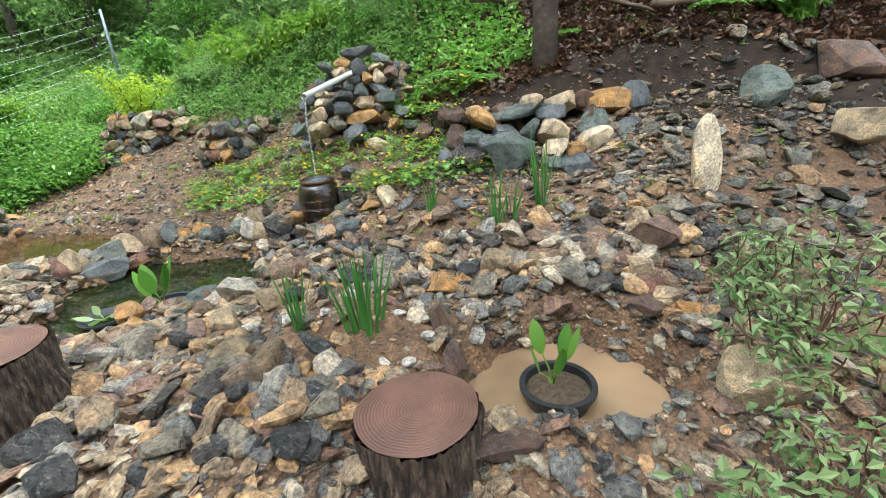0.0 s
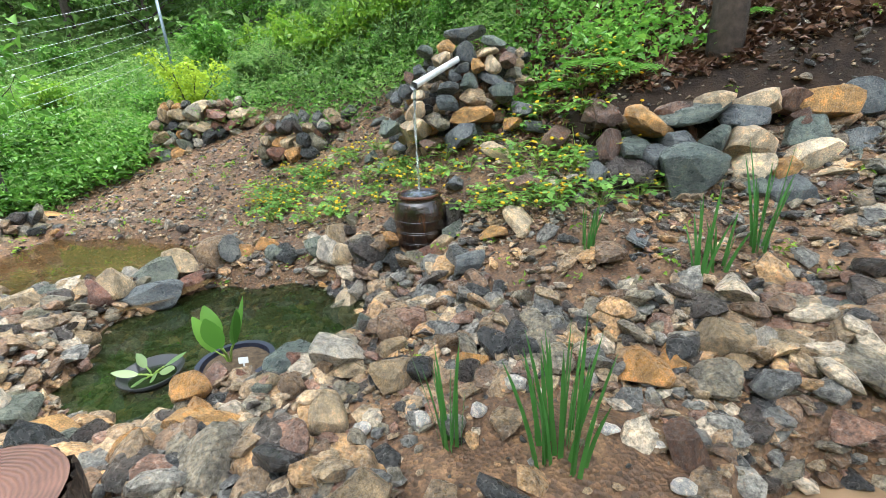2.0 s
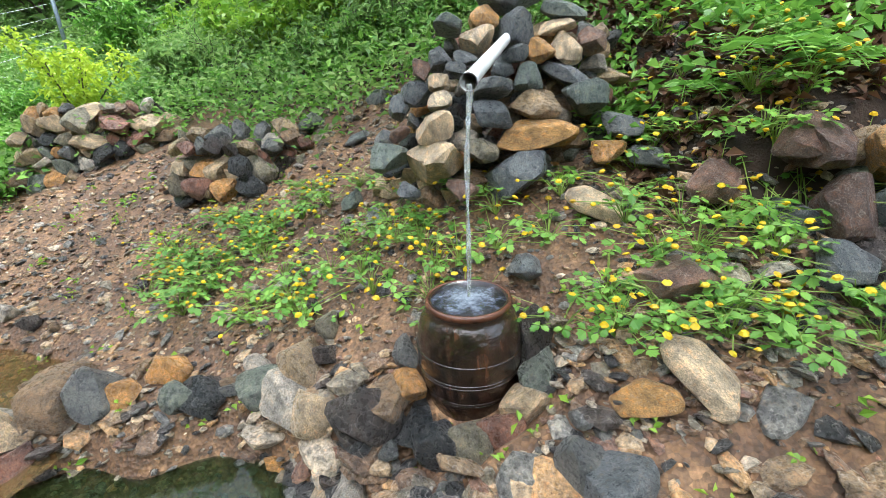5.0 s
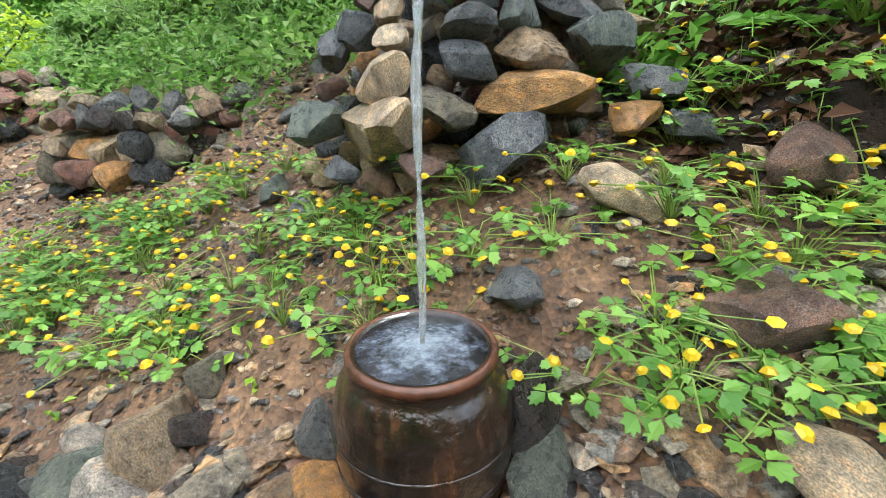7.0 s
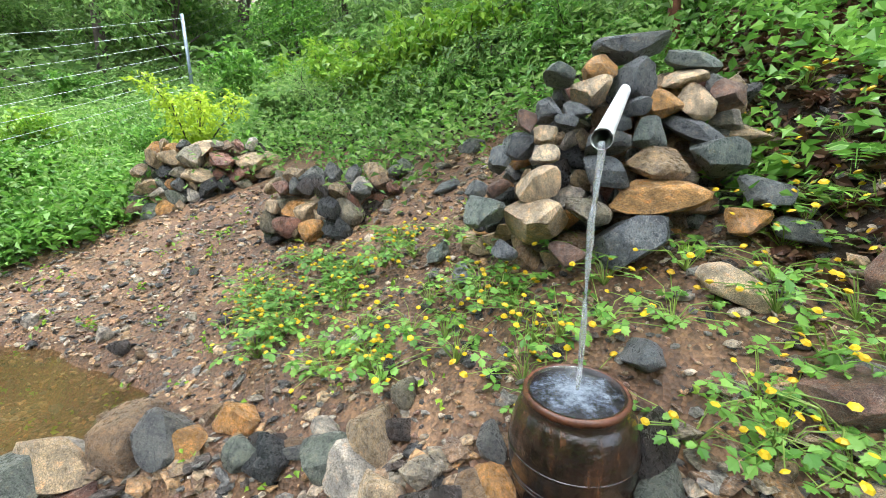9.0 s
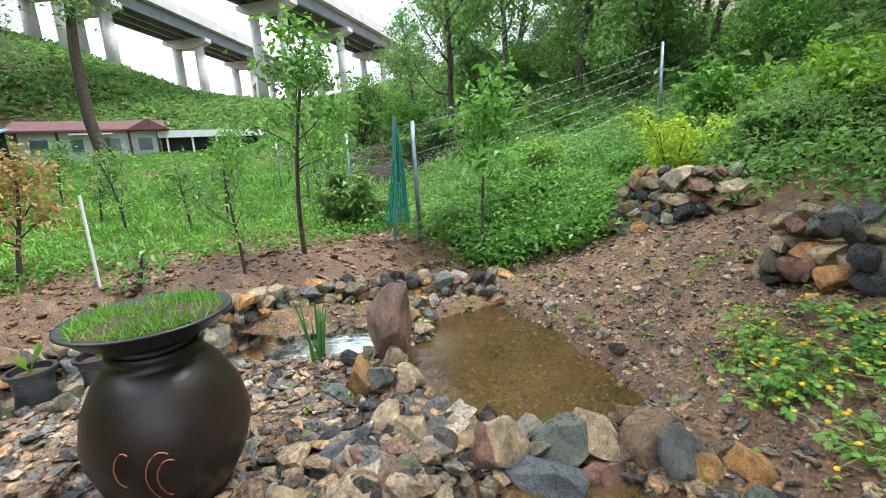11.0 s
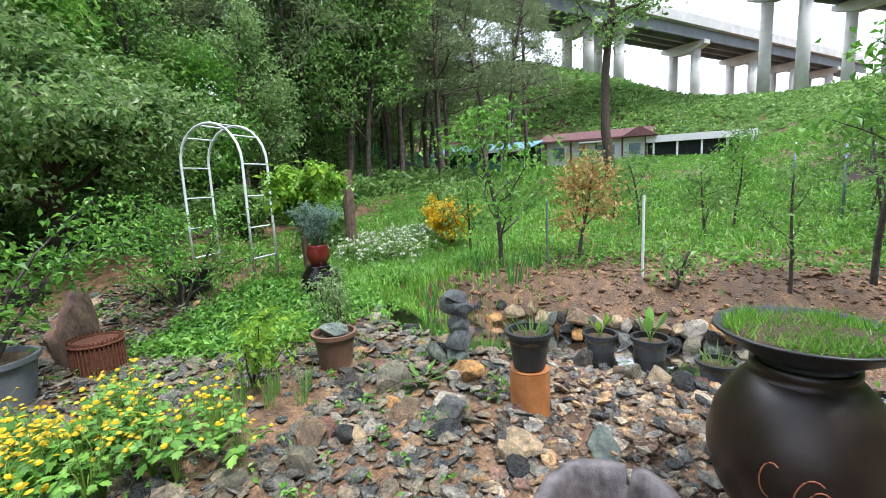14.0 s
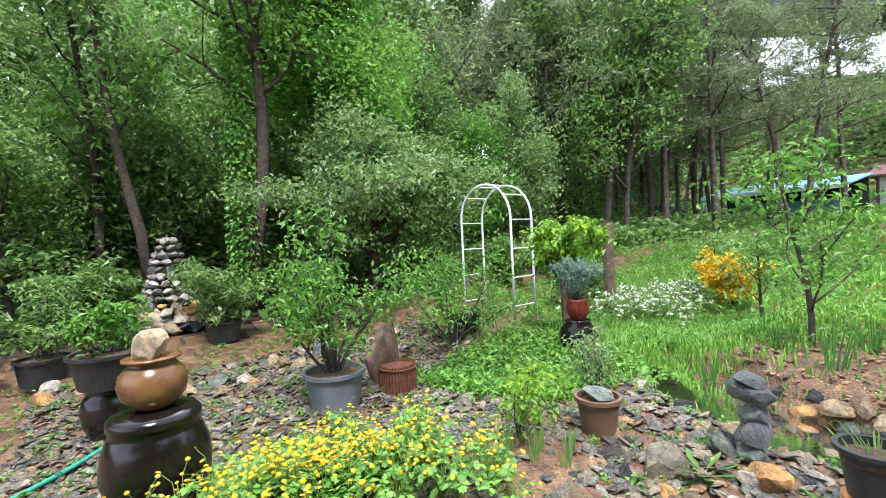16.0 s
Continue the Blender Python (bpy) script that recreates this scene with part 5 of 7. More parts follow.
def tree(name, x, y, r, label, height, rad, limbs, per, size, leaf, leafmat, barkmat=BARK, category="tree", group="", z=None, **kw):
    ob = thing(name, x, y, ground_at(x, y) if z is None else z, label, category, group)
    per_args = {k: kw.pop(k) for k in ("aspect", "flat", "down") if k in kw}
    m, tips = skeleton_tree(r, height, rad, limbs, **kw)
    part("trunk", m, barkmat, ob, smooth=True)
    part("crown", crown(r, tips, per, size, leaf, **per_args), leafmat, ob)
    return ob


pr = np.random.default_rng(21)
PINE_SPOTS = ((-27.5, -12.8, 0, 1.0), (-31.0, -12.2, 1, 1.05), (-29.0, -9.9, 0, 0.95), (-35.0, -9.8, 1, 1.05), (-31.0, -6.8, 0, 0.95), (-41.5, -9.2, 1, 1.15), (-37.5, -6.6, 0, 1.0), (-22.5, -9.8, 1, 0.9), (-25.0, -8.6, 0, 0.95), (-26.5, -6.6, 1, 0.9), (-33.0, -17.0, 0, 1.2))
# woods: a few grown once, then copied with turns and sizes of their own
woods = "trees of the surrounding wood"
oak = [tree("broadleaf_tree", -9 - 5 * k, -19 - 3 * k, pr, txt, 11, 0.17, 15, 26, 0.42, 0.24, mat, PINEBARK, group=woods, first=0.22, reach=0.36, twigs=3)
       for k, (txt, mat) in enumerate((("tall broadleaf tree with dense dark green crown", LEAF_DARK), ("broadleaf tree with mid green spring leaves", LEAF_MID), ("broadleaf tree in bright fresh spring leaf", LEAF_FRESH)))]
pines = [tree("pine_tree", -17 - 6 * k, -13 - 2 * k, pr, "tall pine with bare lower trunk and drooping boughs", 14, 0.17, 20, 26, 0.30, 0.26, LEAF_PINE, PINEBARK, group=woods, first=0.35, reach=0.26, rise=-0.1, aspect=0.2, flat=0.35, twigs=3) for k in range(2)]


def replant(ob, x, y, size, turn, lean=0.0):
    c = copy_thing(ob, pose(x, y, ground_at(x, y), lean, 0, turn))
    c.scale = (size, size, size * random.uniform(0.9, 1.15))
    return c


for k in range(46):  # slope to the south and south-west
    a = radians(176 + 62 * ((k * 0.618) % 1) + random.uniform(-1, 1))
    dist = 19 + 22 * ((k * 0.755) % 1) ** 1.1
    x, y = -1.6 + dist * math.sin(a) * 1.0 - 2, 1.5 + dist * math.cos(a)
    if x < -30 and y > -14:
        continue
    replant(random.choice(oak[:2] + oak[:2] + pines), x, y, random.uniform(0.85, 1.25), random.uniform(0, 360), random.uniform(-3, 3))
for x, y, k, s in ((-16.6, -12.6, 0, 1.05), (-13.8, -14.6, 1, 1.1), (-24.5, -11.8, 1, 0.9), (-20.5, -15.5, 0, 1.1), (-29, -14, 0, 1.0), (-33, -15.5, 1, 1.1), (-38, -17, 0, 1.1), (-36, -13.5, 1, 0.9), (-43, -18, 1, 1.2), (-27, -17, 1, 1.15), (-47, -21, 0, 1.1)):
    replant(pines[k], x, y, s, random.uniform(0, 360), random.uniform(-4, 4))
# (2.6, 6.0) to (6.2, 4.0): unseen crowns added to shade the bank
for x, y, k, s in ((-13, 9.5, 1, 0.55), (-15, 13, 2, 0.7), (-10.5, 12, 1, 0.75), (-18, 16, 0, 0.9), (-22, 18, 1, 0.8), (-8, 13.5, 0, 0.5), (-5.5, 14, 1, 0.5), (-3, 13.5, 0, 0.5), (-0.5, 12.5, 1, 0.8), (2, 12, 0, 0.8), (4.5, 11, 1, 0.75), (-11, 16, 0, 0.7), (-6, 18, 0, 0.7), (0, 18, 0, 1.0), (0.8, 10.2, 0, 0.6), (2.6, 6.0, 0, 0.5), (4.6, 5.2, 1, 0.55), (4.2, 7.4, 0, 0.6), (6.2, 4.0, 1, 0.6), (6, 15, 0, 0.9), (-28, 22, 1, 0.8),
                   (-15.5, 18.5, 0, 1.0), (-34, 24, 1, 0.9), (8, 8, 0, 0.8), (-42, 28, 1, 1.0), (-21, 12.5, 2, 0.45)):
    replant(oak[k], x, y, s, random.uniform(0, 360), random.uniform(-3, 3))
for x, y, k, s in ((-6.8, -13.2, 2, 0.78), (-8.6, -12.0, 2, 0.55), (-4.4, -13.5, 1, 0.7), (-11.5, -13, 1, 0.7), (-1.0, -12.5, 1, 0.72), (1.5, -12, 0, 0.7), (0.3, -10.2, 1, 0.5), (-13.5, -11, 0, 0.6)):
    replant(oak[k], x, y, s, random.uniform(0, 360))
low_oak = [tree("understorey_tree", x, y, pr, txt, 4.2, 0.07, 16, 30, 0.32, 0.15, mat, PINEBARK, group="small trees at the wood's edge", first=0.06, reach=0.45, twigs=3) for x, y, txt, mat in ((-9.8, -10.8, "small leafy tree at the wood's edge", LEAF_MID), (-1.2, -13.5, "small dark leafy tree inside the wood", LEAF_DARK), (-7.2, -11.8, "small bright leafy tree at the wood's edge", LEAF_FRESH))]
for x, y, k, s in ((1.2, -10.5, 0, 1.0), (3.2, -9.0, 1, 1.2), (-0.2, -14.5, 2, 1.2), (-2.8, -13.0, 0, 1.1), (-4.6, -15.0, 1, 1.4), (-6.5, -15.5, 0, 1.4), (-8.8, -14.5, 1, 1.3), (-11.2, -14.0, 0, 1.2), (-12.5, -11.2, 2, 1.0), (-15.0, -12.0, 1, 1.1), (-17.5, -14.5, 0, 1.3), (-14.0, -17.0, 1, 1.5), (-20.0, -14.0, 1, 1.2), (-23.0, -16.5, 0, 1.4), (-3.0, -17.5, 1, 1.6), (0.8, -17.0, 1, 1.6), (4.0, -13.0, 0, 1.5), (5.5, -9.5, 1, 1.5), (-26.5, -18.5, 1, 1.5), (-31, -19.5, 0, 1.5), (-9.5, -18.5, 1, 1.7), (-36, -21, 1, 1.7), (-41, -22, 0, 1.8)):
    replant(low_oak[k], x, y, s, random.uniform(0, 360))
for x, y, s in ((-30, -21, 1.2), (-34, -20, 1.1), (-38, -22.5, 1.2), (-42, -20.5, 1.1), (-26, -20, 1.1), (-22, -18.5, 1.1), (-46, -24, 1.3), (-32.5, -17.5, 1.0), (-27.5, -15.2, 0.9), (-36.5, -18.2, 1.1), (-41, -16.8, 1.0)):
    replant(random.choice(oak[:2] + pines), x, y, s, random.uniform(0, 360), random.uniform(-3, 3))
for k in range(22):  # thicket on the hillside behind the fence
    replant(low_oak[k % 3], -18 + 1.15 * k + random.uniform(-0.6, 0.6), 10.6 + 0.22 * abs(k - 11) + random.uniform(0, 2.5), random.uniform(0.45, 0.8), random.uniform(0, 360))
for k in range(9):
    replant(oak[k % 2], -16 + 2.6 * k, 15.5 + random.uniform(0, 3), random.uniform(0.5, 0.65), random.uniform(0, 360))
for x, y, k, s in ((3.0, -14, 0, 0.9), (6.5, -12, 1, 1.0), (1.0, -20, 0, 1.1), (5, -18, 1, 1.1), (8, -7, 0, 0.9), (-0.5, -16.5, 0, 1.0)):
    replant(oak[k], x, y, s, random.uniform(0, 360))
for x, y, k, s in PINE_SPOTS:
    replant(pines[k], x, y, s, random.uniform(0, 360), random.uniform(-3, 3))
tree("canopy_tree", -7.03, -9.72, np.random.default_rng(18), "tall tree in light yellow-green spring leaf", 8.6, 0.13, 20, 66, 0.40, 0.14, LEAF_SUN, PINEBARK, first=0.40, reach=0.30, twigs=4)
# low spreading tree with pale blossom over the arch, and the ivy-clad tree
blossom = tree("spreading_tree", -6.35, -8.16, np.random.default_rng(4), "low spreading tree with layered boughs and pale blossom", 3.1, 0.15, 13, 50, 0.34, 0.13, LEAF_GREY, BARK, first=0.3, reach=0.85, rise=0.25, flat=0.35, lean=0.2, twigs=5)
part("inner_leaves", crown(pr, skeleton_tree(np.random.default_rng(4), 3.1, 0.15, 13, first=0.3, reach=0.85, rise=0.25, lean=0.2, twigs=5)[1], 40, 0.36, 0.13, flat=0.35), LEAF_MID, blossom)
ivy = tree("ivy_clad_tree", -3.75, -9.3, np.random.default_rng(9), "dark trunk wrapped in climbing ivy with a high crown", 8.5, 0.20, 12, 26, 0.4, 0.17, LEAF_FRESH, BARK, first=0.55, reach=0.4, lean=0.04)
iv = Mesh()
hh = pr.uniform(0.3, 7, 2600)
ww = pr.uniform(0, 2 * math.pi, 2600)
rr = 0.2 - 0.012 * hh + pr.uniform(0, 0.16, 2600)
iv.leaves(np.stack([rr * np.cos(ww), rr * np.sin(ww), hh], 1), np.stack([np.cos(ww), np.sin(ww), -0.6 + 0 * ww], 1), 0.11, 0.09)
part("ivy", iv, LEAF_FRESH, ivy, "climbing ivy leaves")
lean_m = Mesh()
lean_m.tube([(0, 0, -0.2), (0.15, 0.1, 1.6), (0.45, 0.1, 3.2), (0.7, 0.2, 5.2), (0.85, 0.2, 7.5)], [0.13, 0.12, 0.10, 0.08, 0.05], 8)
lean_t = thing("leaning_tree", -2.0, -11.2, ground_at(-2.0, -11.2), "slender dark leaning tree at the wood's edge", "tree")
part("trunk", lean_m, BARK, lean_t, smooth=True)
part("crown", crown(pr, np.array([(0.8, 0.2, 6.5), (1.2, 0.6, 6.8), (0.2, -0.3, 7.2), (0.8, 0.4, 7.8), (-0.4, 0.5, 6.2), (1.5, -0.3, 7.2)]), 240, 0.6, 0.15), LEAF_DARK, lean_t)
# tree on the bank above the dry wall
bank_tree = tree("bank_tree", 0.88, 4.38, np.random.default_rng(12), "dark mossy tree trunk rooted in the bank", 5.5, 0.115, 12, 44, 0.45, 0.15, LEAF_MID, BARK, first=0.55, reach=0.4, z=ground_at(0.88, 4.38) - 0.05)
# tall slim tree before the house
tree("slim_tree", -22.3, 0.45, np.random.default_rng(15), "tall slim tree with dark trunk and light crown", 10.5, 0.24, 12, 16, 0.45, 0.20, LEAF_MID, BARK, first=0.5, reach=0.28, rise=0.9)
# saplings of the orchard
sap = "young trees of the orchard"
tree("fruit_sapling", -7.30, -0.06, np.random.default_rng(31), "young fruit tree with thin dark forked stems and sparse leaves", 2.0, 0.035, 10, 8, 0.11, 0.09, LEAF_FRESH, GREYBARK, group=sap, first=0.2, reach=0.55, rise=0.5, twigs=3)
tree("maple_sapling", -7.75, 0.84, np.random.default_rng(32), "young maple with reddish orange spring leaves", 1.3, 0.03, 9, 8, 0.12, 0.07, LEAF_RED, GREYBARK, group=sap, first=0.35, reach=0.42, rise=0.8, twigs=4)
tree("fruit_sapling", -6.95, 3.56, np.random.default_rng(33), "tall thin sapling with dead leaves round its foot", 2.6, 0.03, 11, 8, 0.12, 0.09, LEAF_FRESH, GREYBARK, group=sap, first=0.4, reach=0.28, rise=0.4, twigs=3)
tree("fruit_sapling", -6.65, 2.86, np.random.default_rng(34), "thin bare sapling with few leaves", 1.25, 0.02, 6, 5, 0.07, 0.06, LEAF_MID, GREYBARK, group=sap, first=0.3, reach=0.35, rise=0.9, twigs=2)
tree("fruit_sapling", -6.15, 5.55, np.random.default_rng(35), "sapling with large bright leaves by the fence", 2.3, 0.028, 7, 5, 0.16, 0.14, LEAF_FRESH, GREYBARK, group=sap, first=0.45, reach=0.4, rise=0.5, twigs=3)
for k, (x, y, h, per, mat) in enumerate(((-10.8, 1.6, 1.9, 6, LEAF_MID), (-9.6, 2.5, 1.6, 10, LEAF_MID), (-11.5, 3.2, 2.0, 12, LEAF_FRESH), (-9.3, -1.2, 1.9, 12, LEAF_MID), (-11.5, -2.8, 1.7, 14, LEAF_MID), (-13.5, -1.6, 1.8, 14, LEAF_MID), (-13, 1.0, 2.0, 14, LEAF_MID), (-14.5, 3.5, 2.2, 14, LEAF_FRESH), (-9.5, 4.6, 2.6, 16, LEAF_MID), (-12.5, 5.5, 2.8, 16, LEAF_FRESH), (-16, 0, 2.0, 14, LEAF_MID), (-17, 4, 2.4, 14, LEAF_MID), (-18.5, -3, 2.0, 14, LEAF_MID), (-6.6, 1.9, 0.7, 1, LEAF_MID))):
    tree("fruit_sapling", x, y, np.random.default_rng(50 + k), "small orchard tree with slender stems and green leaves", h * 0.8, 0.028, 7, max(1, per // 2), 0.13, 0.09, mat, GREYBARK, group=sap, first=0.3, reach=0.4, rise=0.6, twigs=3)


def shrub(name, x, y, z, r, label, height, wide, per, leaf, mat, stems=9, category="shrub", aspect=0.5, bark=GREYBARK):
    ob = thing(name, x, y, z, label, category)
    m, tips = Mesh(), []
    for k in range(stems):
        w = 2.4 * k + r.uniform(-0.4, 0.4)
        lean = r.uniform(0.15, 1.0)
        b = limb(m, r, (0.03 * math.cos(w), 0.03 * math.sin(w), -0.02), (lean * wide / height * math.cos(w), lean * wide / height * math.sin(w), 1), height * r.uniform(0.75, 1.1), 0.012 * height, 5, 0.16, 0.02, 5)
        for q in b[2:]:
            t = limb(m, r, q, r.normal(size=3) + (0, 0, 0.4), wide * 0.35, 0.005, 3, 0.2, 0.02, 4)
            tips += t[1:]
        tips += b[3:]
    part("stem", m, bark, ob)
    part("foliage", crown(r, np.array(tips), per, 0.05 * height + 0.02, leaf, aspect), mat, ob)
    return ob


shrub("tub_shrub", -3.42, -3.38, 0.58, np.random.default_rng(61), "leafy shrub with pale green leaves growing in a tub", 1.7, 1.0, 15, 0.085, LEAF_FRESH, 10)
shrub("tub_shrub", -2.9, -7.3, ground_at(-2.9, -7.3) + 0.3, np.random.default_rng(62), "bushy green shrub growing in a black tub", 1.1, 0.7, 16, 0.1, LEAF_MID, 9)
shrub("tub_shrub", -0.55, -6.6, ground_at(-0.55, -6.6) + 0.3, np.random.default_rng(63), "upright shrub growing in a black tub", 0.9, 0.45, 12, 0.08, LEAF_MID, 8)
shrub("tub_shrub", -1.36, -4.35, dz + 0.84, np.random.default_rng(64), "young leafy shrub growing in a black tub", 0.6, 0.35, 8, 0.09, LEAF_FRESH, 5)
shrub("path_shrub", -5.75, -4.2, ground_at(-5.75, -4.2), np.random.default_rng(65), "multi-stemmed shrub with small green leaves beside the path", 1.5, 0.8, 14, 0.07, LEAF_FRESH, 12)
shrub("vine_shrub", -7.0, -3.1, ground_at(-7.0, -3.1) + 0.9, np.random.default_rng(66), "leafy vine crown climbing a wooden post", 0.9, 0.6, 16, 0.12, LEAF_LIME, 8)
shrub("broom_bush", -10.2, -2.0, ground_at(-10.2, -2.0) + 0.15, np.random.default_rng(67), "broom bush covered in bright yellow flowers", 0.85, 0.5, 26, 0.06, YELLOW, 9, aspect=0.8)
shrub("golden_shrub", -4.75, 7.2, ground_at(-4.75, 7.2), np.random.default_rng(68), "golden yellow-leaved shrub above the low cairn", 1.0, 0.2, 14, 0.07, LEAF_GOLD, 7)
shrub("blue_conifer", -6.45, -2.35, rz + 0.66, np.random.default_rng(69), "feathery blue-grey dwarf conifer in a red pot", 0.55, 0.08, 26, 0.05, LEAF_BLUE, 7, aspect=0.3)
shrub("bed_shrub", -3.99, -0.98, ground_at(-3.99, -0.98), np.random.default_rng(70), "slender lime-leaved shrub in the onion bed", 0.6, 0.28, 7, 0.06, LEAF_LIME, 5)
shrub("mottled_shrub", -5.3, -1.25, ground_at(-5.3, -1.25), np.random.default_rng(71), "shrub with pink and cream mottled young leaves", 0.6, 0.28, 9, 0.045, LEAF_GREY, 7)
for k, (x, y, h, w) in enumerate(((1.25, 1.55, 0.45, 0.35), (1.55, 1.85, 0.5, 0.4), (1.15, 1.15, 0.4, 0.35), (1.75, 1.4, 0.5, 0.4), (0.85, 1.0, 0.35, 0.3), (1.45, 2.15, 0.4, 0.3))):
    shrub("willow_shrub", x, y, ground_at(x, y), np.random.default_rng(80 + k), "low shrub with pale silvery green leaves and reddish stems", h, w, 2, 0.055, LEAF_GREY, 9, bark=LEAF_BROWN, aspect=0.45)
for k, (x, y, h, w, mat) in enumerate(((-4.0, 8.0, 0.5, 0.6, LEAF_MID), (-6.0, 6.9, 0.3, 0.4, LEAF_FRESH), (-5.6, 9.8, 0.8, 0.9, LEAF_FRESH), (-2.6, 8.2, 0.6, 0.7, LEAF_MID), (-7.8, 6.3, 0.3, 0.4, LEAF_FRESH), (-8.5, 9.6, 0.6, 0.7, LEAF_FRESH), (-1.5, 7.4, 0.5, 0.6, LEAF_MID), (-3.2, 9.8, 0.9, 1.0, LEAF_MID), (0.4, 8.6, 0.7, 0.8, LEAF_MID), (-10.5, 9.2, 0.7, 0.8, LEAF_FRESH),
                                     (-8.2, 4.7, 0.7, 0.6, LEAF_MID), (-1.0, -8.6, 1.2, 1.0, LEAF_MID), (1.0, -8.3, 1.3, 1.1, LEAF_DARK), (-7.5, -7.5, 1.1, 1.0, LEAF_MID), (-9.5, -7.0, 1.2, 1.1, LEAF_MID), (-4.6, -8.0, 0.8, 0.8, LEAF_FRESH), (-11.5, -6.5, 1.2, 1.1, LEAF_FRESH), (-6.2, -9.5, 1.2, 1.0, LEAF_DARK), (0.6, -6.8, 0.8, 0.6, LEAF_BLUE), (-13, -8, 1.4, 1.3, LEAF_MID), (-9.2, -4.6, 0.9, 0.8, LEAF_MID),
                                     (-12.5, 8.4, 1.1, 1.1, LEAF_MID), (-16, 9.5, 1.5, 1.5, LEAF_FRESH), (-20, 9.5, 2.5, 2.2, LEAF_MID), (3.0, 7.0, 1.2, 1.0, LEAF_MID), (2.2, 5.6, 0.5, 0.5, LEAF_FRESH), (3.2, 5.0, 0.5, 0.5, LEAF_FRESH))):
    shrub("wild_shrub", x, y, ground_at(x, y), np.random.default_rng(100 + k), "wild leafy shrub growing on the slope" if y > 0 else "leafy shrub at the edge of the wood", h, w, 18, 0.085 + 0.03 * h, mat, 12)


bush_kinds = [shrub("slope_bush", x, y, ground_at(x, y), np.random.default_rng(140 + k), txt, h, w, 9, leaf, mat, 9, aspect=asp) for k, (x, y, h, w, leaf, mat, asp, txt) in enumerate((
    (-5.6, 7.6, 0.5, 0.4, 0.06, LEAF_FRESH, 0.5, "bright green weed bush on the fenced slope"), (-3.4, 7.6, 0.6, 0.45, 0.05, LEAF_HILL, 0.35, "pale feathery weed bush on the fenced slope"), (-7.0, 7.4, 0.55, 0.5, 0.08, LEAF_LIME, 0.6, "lime green broad-leaved bush on the fenced slope"), (-2.2, 7.0, 0.45, 0.4, 0.06, LEAF_MID, 0.5, "mid green bramble bush on the fenced slope")))]
for k in range(58):
    x = -5.6 + 5.6 * ((k * 0.618) % 1)
    y = float(np.interp(x, [-9, -6.6, -4.6, -3.4, -1.9, -0.3], [5.6, 5.9, 7.5, 7.4, 6.5, 6.4])) + 3.6 * ((k * 0.377) % 1) ** 1.4
    size = random.uniform(0.5, 1.15)
    copy_thing(bush_kinds[k % 4], pose(x, y, ground_at(x, y) - 0.02, 0, 0, random.uniform(0, 360))).scale = (size, size, size * random.uniform(0.8, 1.2))


def fern(x, y, z, size, turn, count=5):
    ob = thing("fern", x, y, z, "bright green fern arching from the earth bank", "fern", "ferns on the bank", turn=turn)
    for k in range(count):
        a = radians(-70 + 140 * k / max(1, count - 1))
        m = Mesh()
        rib = np.array([(size * u * math.sin(a), -size * u * math.cos(a), size * (0.35 * u - 0.55 * u * u)) for u in np.linspace(0, 1, 15)])
        m.tube(rib, np.linspace(0.004, 0.0012, 15), 4, False)
        across = np.array((math.cos(a), math.sin(a), 0))
        for q in (-1, 1):
            ln = size * 0.34 * np.sin(math.pi * np.linspace(0.12, 0.97, 13))
            m.leaves(rib[1:14], np.tile(q * across, (13, 1)) + (rib[2:15] - rib[1:14]) * 6, ln, ln * 0.32, 0.1)
        part("frond", m, LEAF_FRESH, ob)
    return ob


for x, y, dz_, size, turn in ((0.05, 4.42, 0.06, 0.34, 20), (0.3, 4.45, 0.05, 0.3, -15), (-0.15, 4.6, 0.06, 0.26, 40), (1.15, 4.7, 0.04, 0.24, 10), (2.4, 4.6, 0.04, 0.3, 0), (2.8, 4.8, 0.04, 0.34, 25)):
    fern(x, y, ground_at(x, y) + dz_, size, turn)


# clumps of blades
def blades(name, x, y, label, count, height, wide, width, mat, z=None, category="plant", lean=0.25):
    ob = thing(name, x, y, ground_at(x, y) - 0.01 if z is None else z, label, category)
    for _ in range(count):
        m = Mesh()
        w, q = random.uniform(0, 6.28), random.uniform(0, 1) ** 0.6 * wide
        f = (q * math.cos(w), q * math.sin(w), 0)
        h = height * random.uniform(0.55, 1.05)
        t = (f[0] + lean * h * math.cos(w) * random.uniform(0.1, 1), f[1] + lean * h * math.sin(w) * random.uniform(0.1, 1), h)
        m.blade(f, t, width * random.uniform(0.7, 1.2), 0.2, 4)
        part("blade", m, mat, ob)
    return ob


ONIONS = [(-3.50 - 0.12 * (k % 4) - 0.09 * (k // 4), -0.95 + 0.17 * (k % 4) - 0.06 * (k // 4)) for k in range(12)]
iris_group = "iris clumps in the garden"
for x, y, c, h, w in ((-0.47, 2.16, 34, 0.36, 0.10), (-0.84, 2.22, 12, 0.34, 0.05), (0.63, 3.2, 16, 0.42, 0.05), (0.30, 3.05, 7, 0.36, 0.03), (0.40, 3.08, 8, 0.24, 0.04), (-0.17, 3.36, 12, 0.24, 0.05), (-4.60, 3.03, 18, 0.42, 0.05), (-6.9, -0.2, 12, 0.3, 0.1), (-7.2, 0.4, 12, 0.3, 0.1), (-6.4, -0.7, 14, 0.4, 0.08), (-7.6, -0.6, 14, 0.4, 0.12), (-6.6, 0.25, 12, 0.35, 0.12)):
    tagged(blades("iris_clump", x, y, "upright clump of green iris blades in gravelly soil", c, h * 1.28, w, 0.018, BLADE, lean=0.36), group=iris_group)
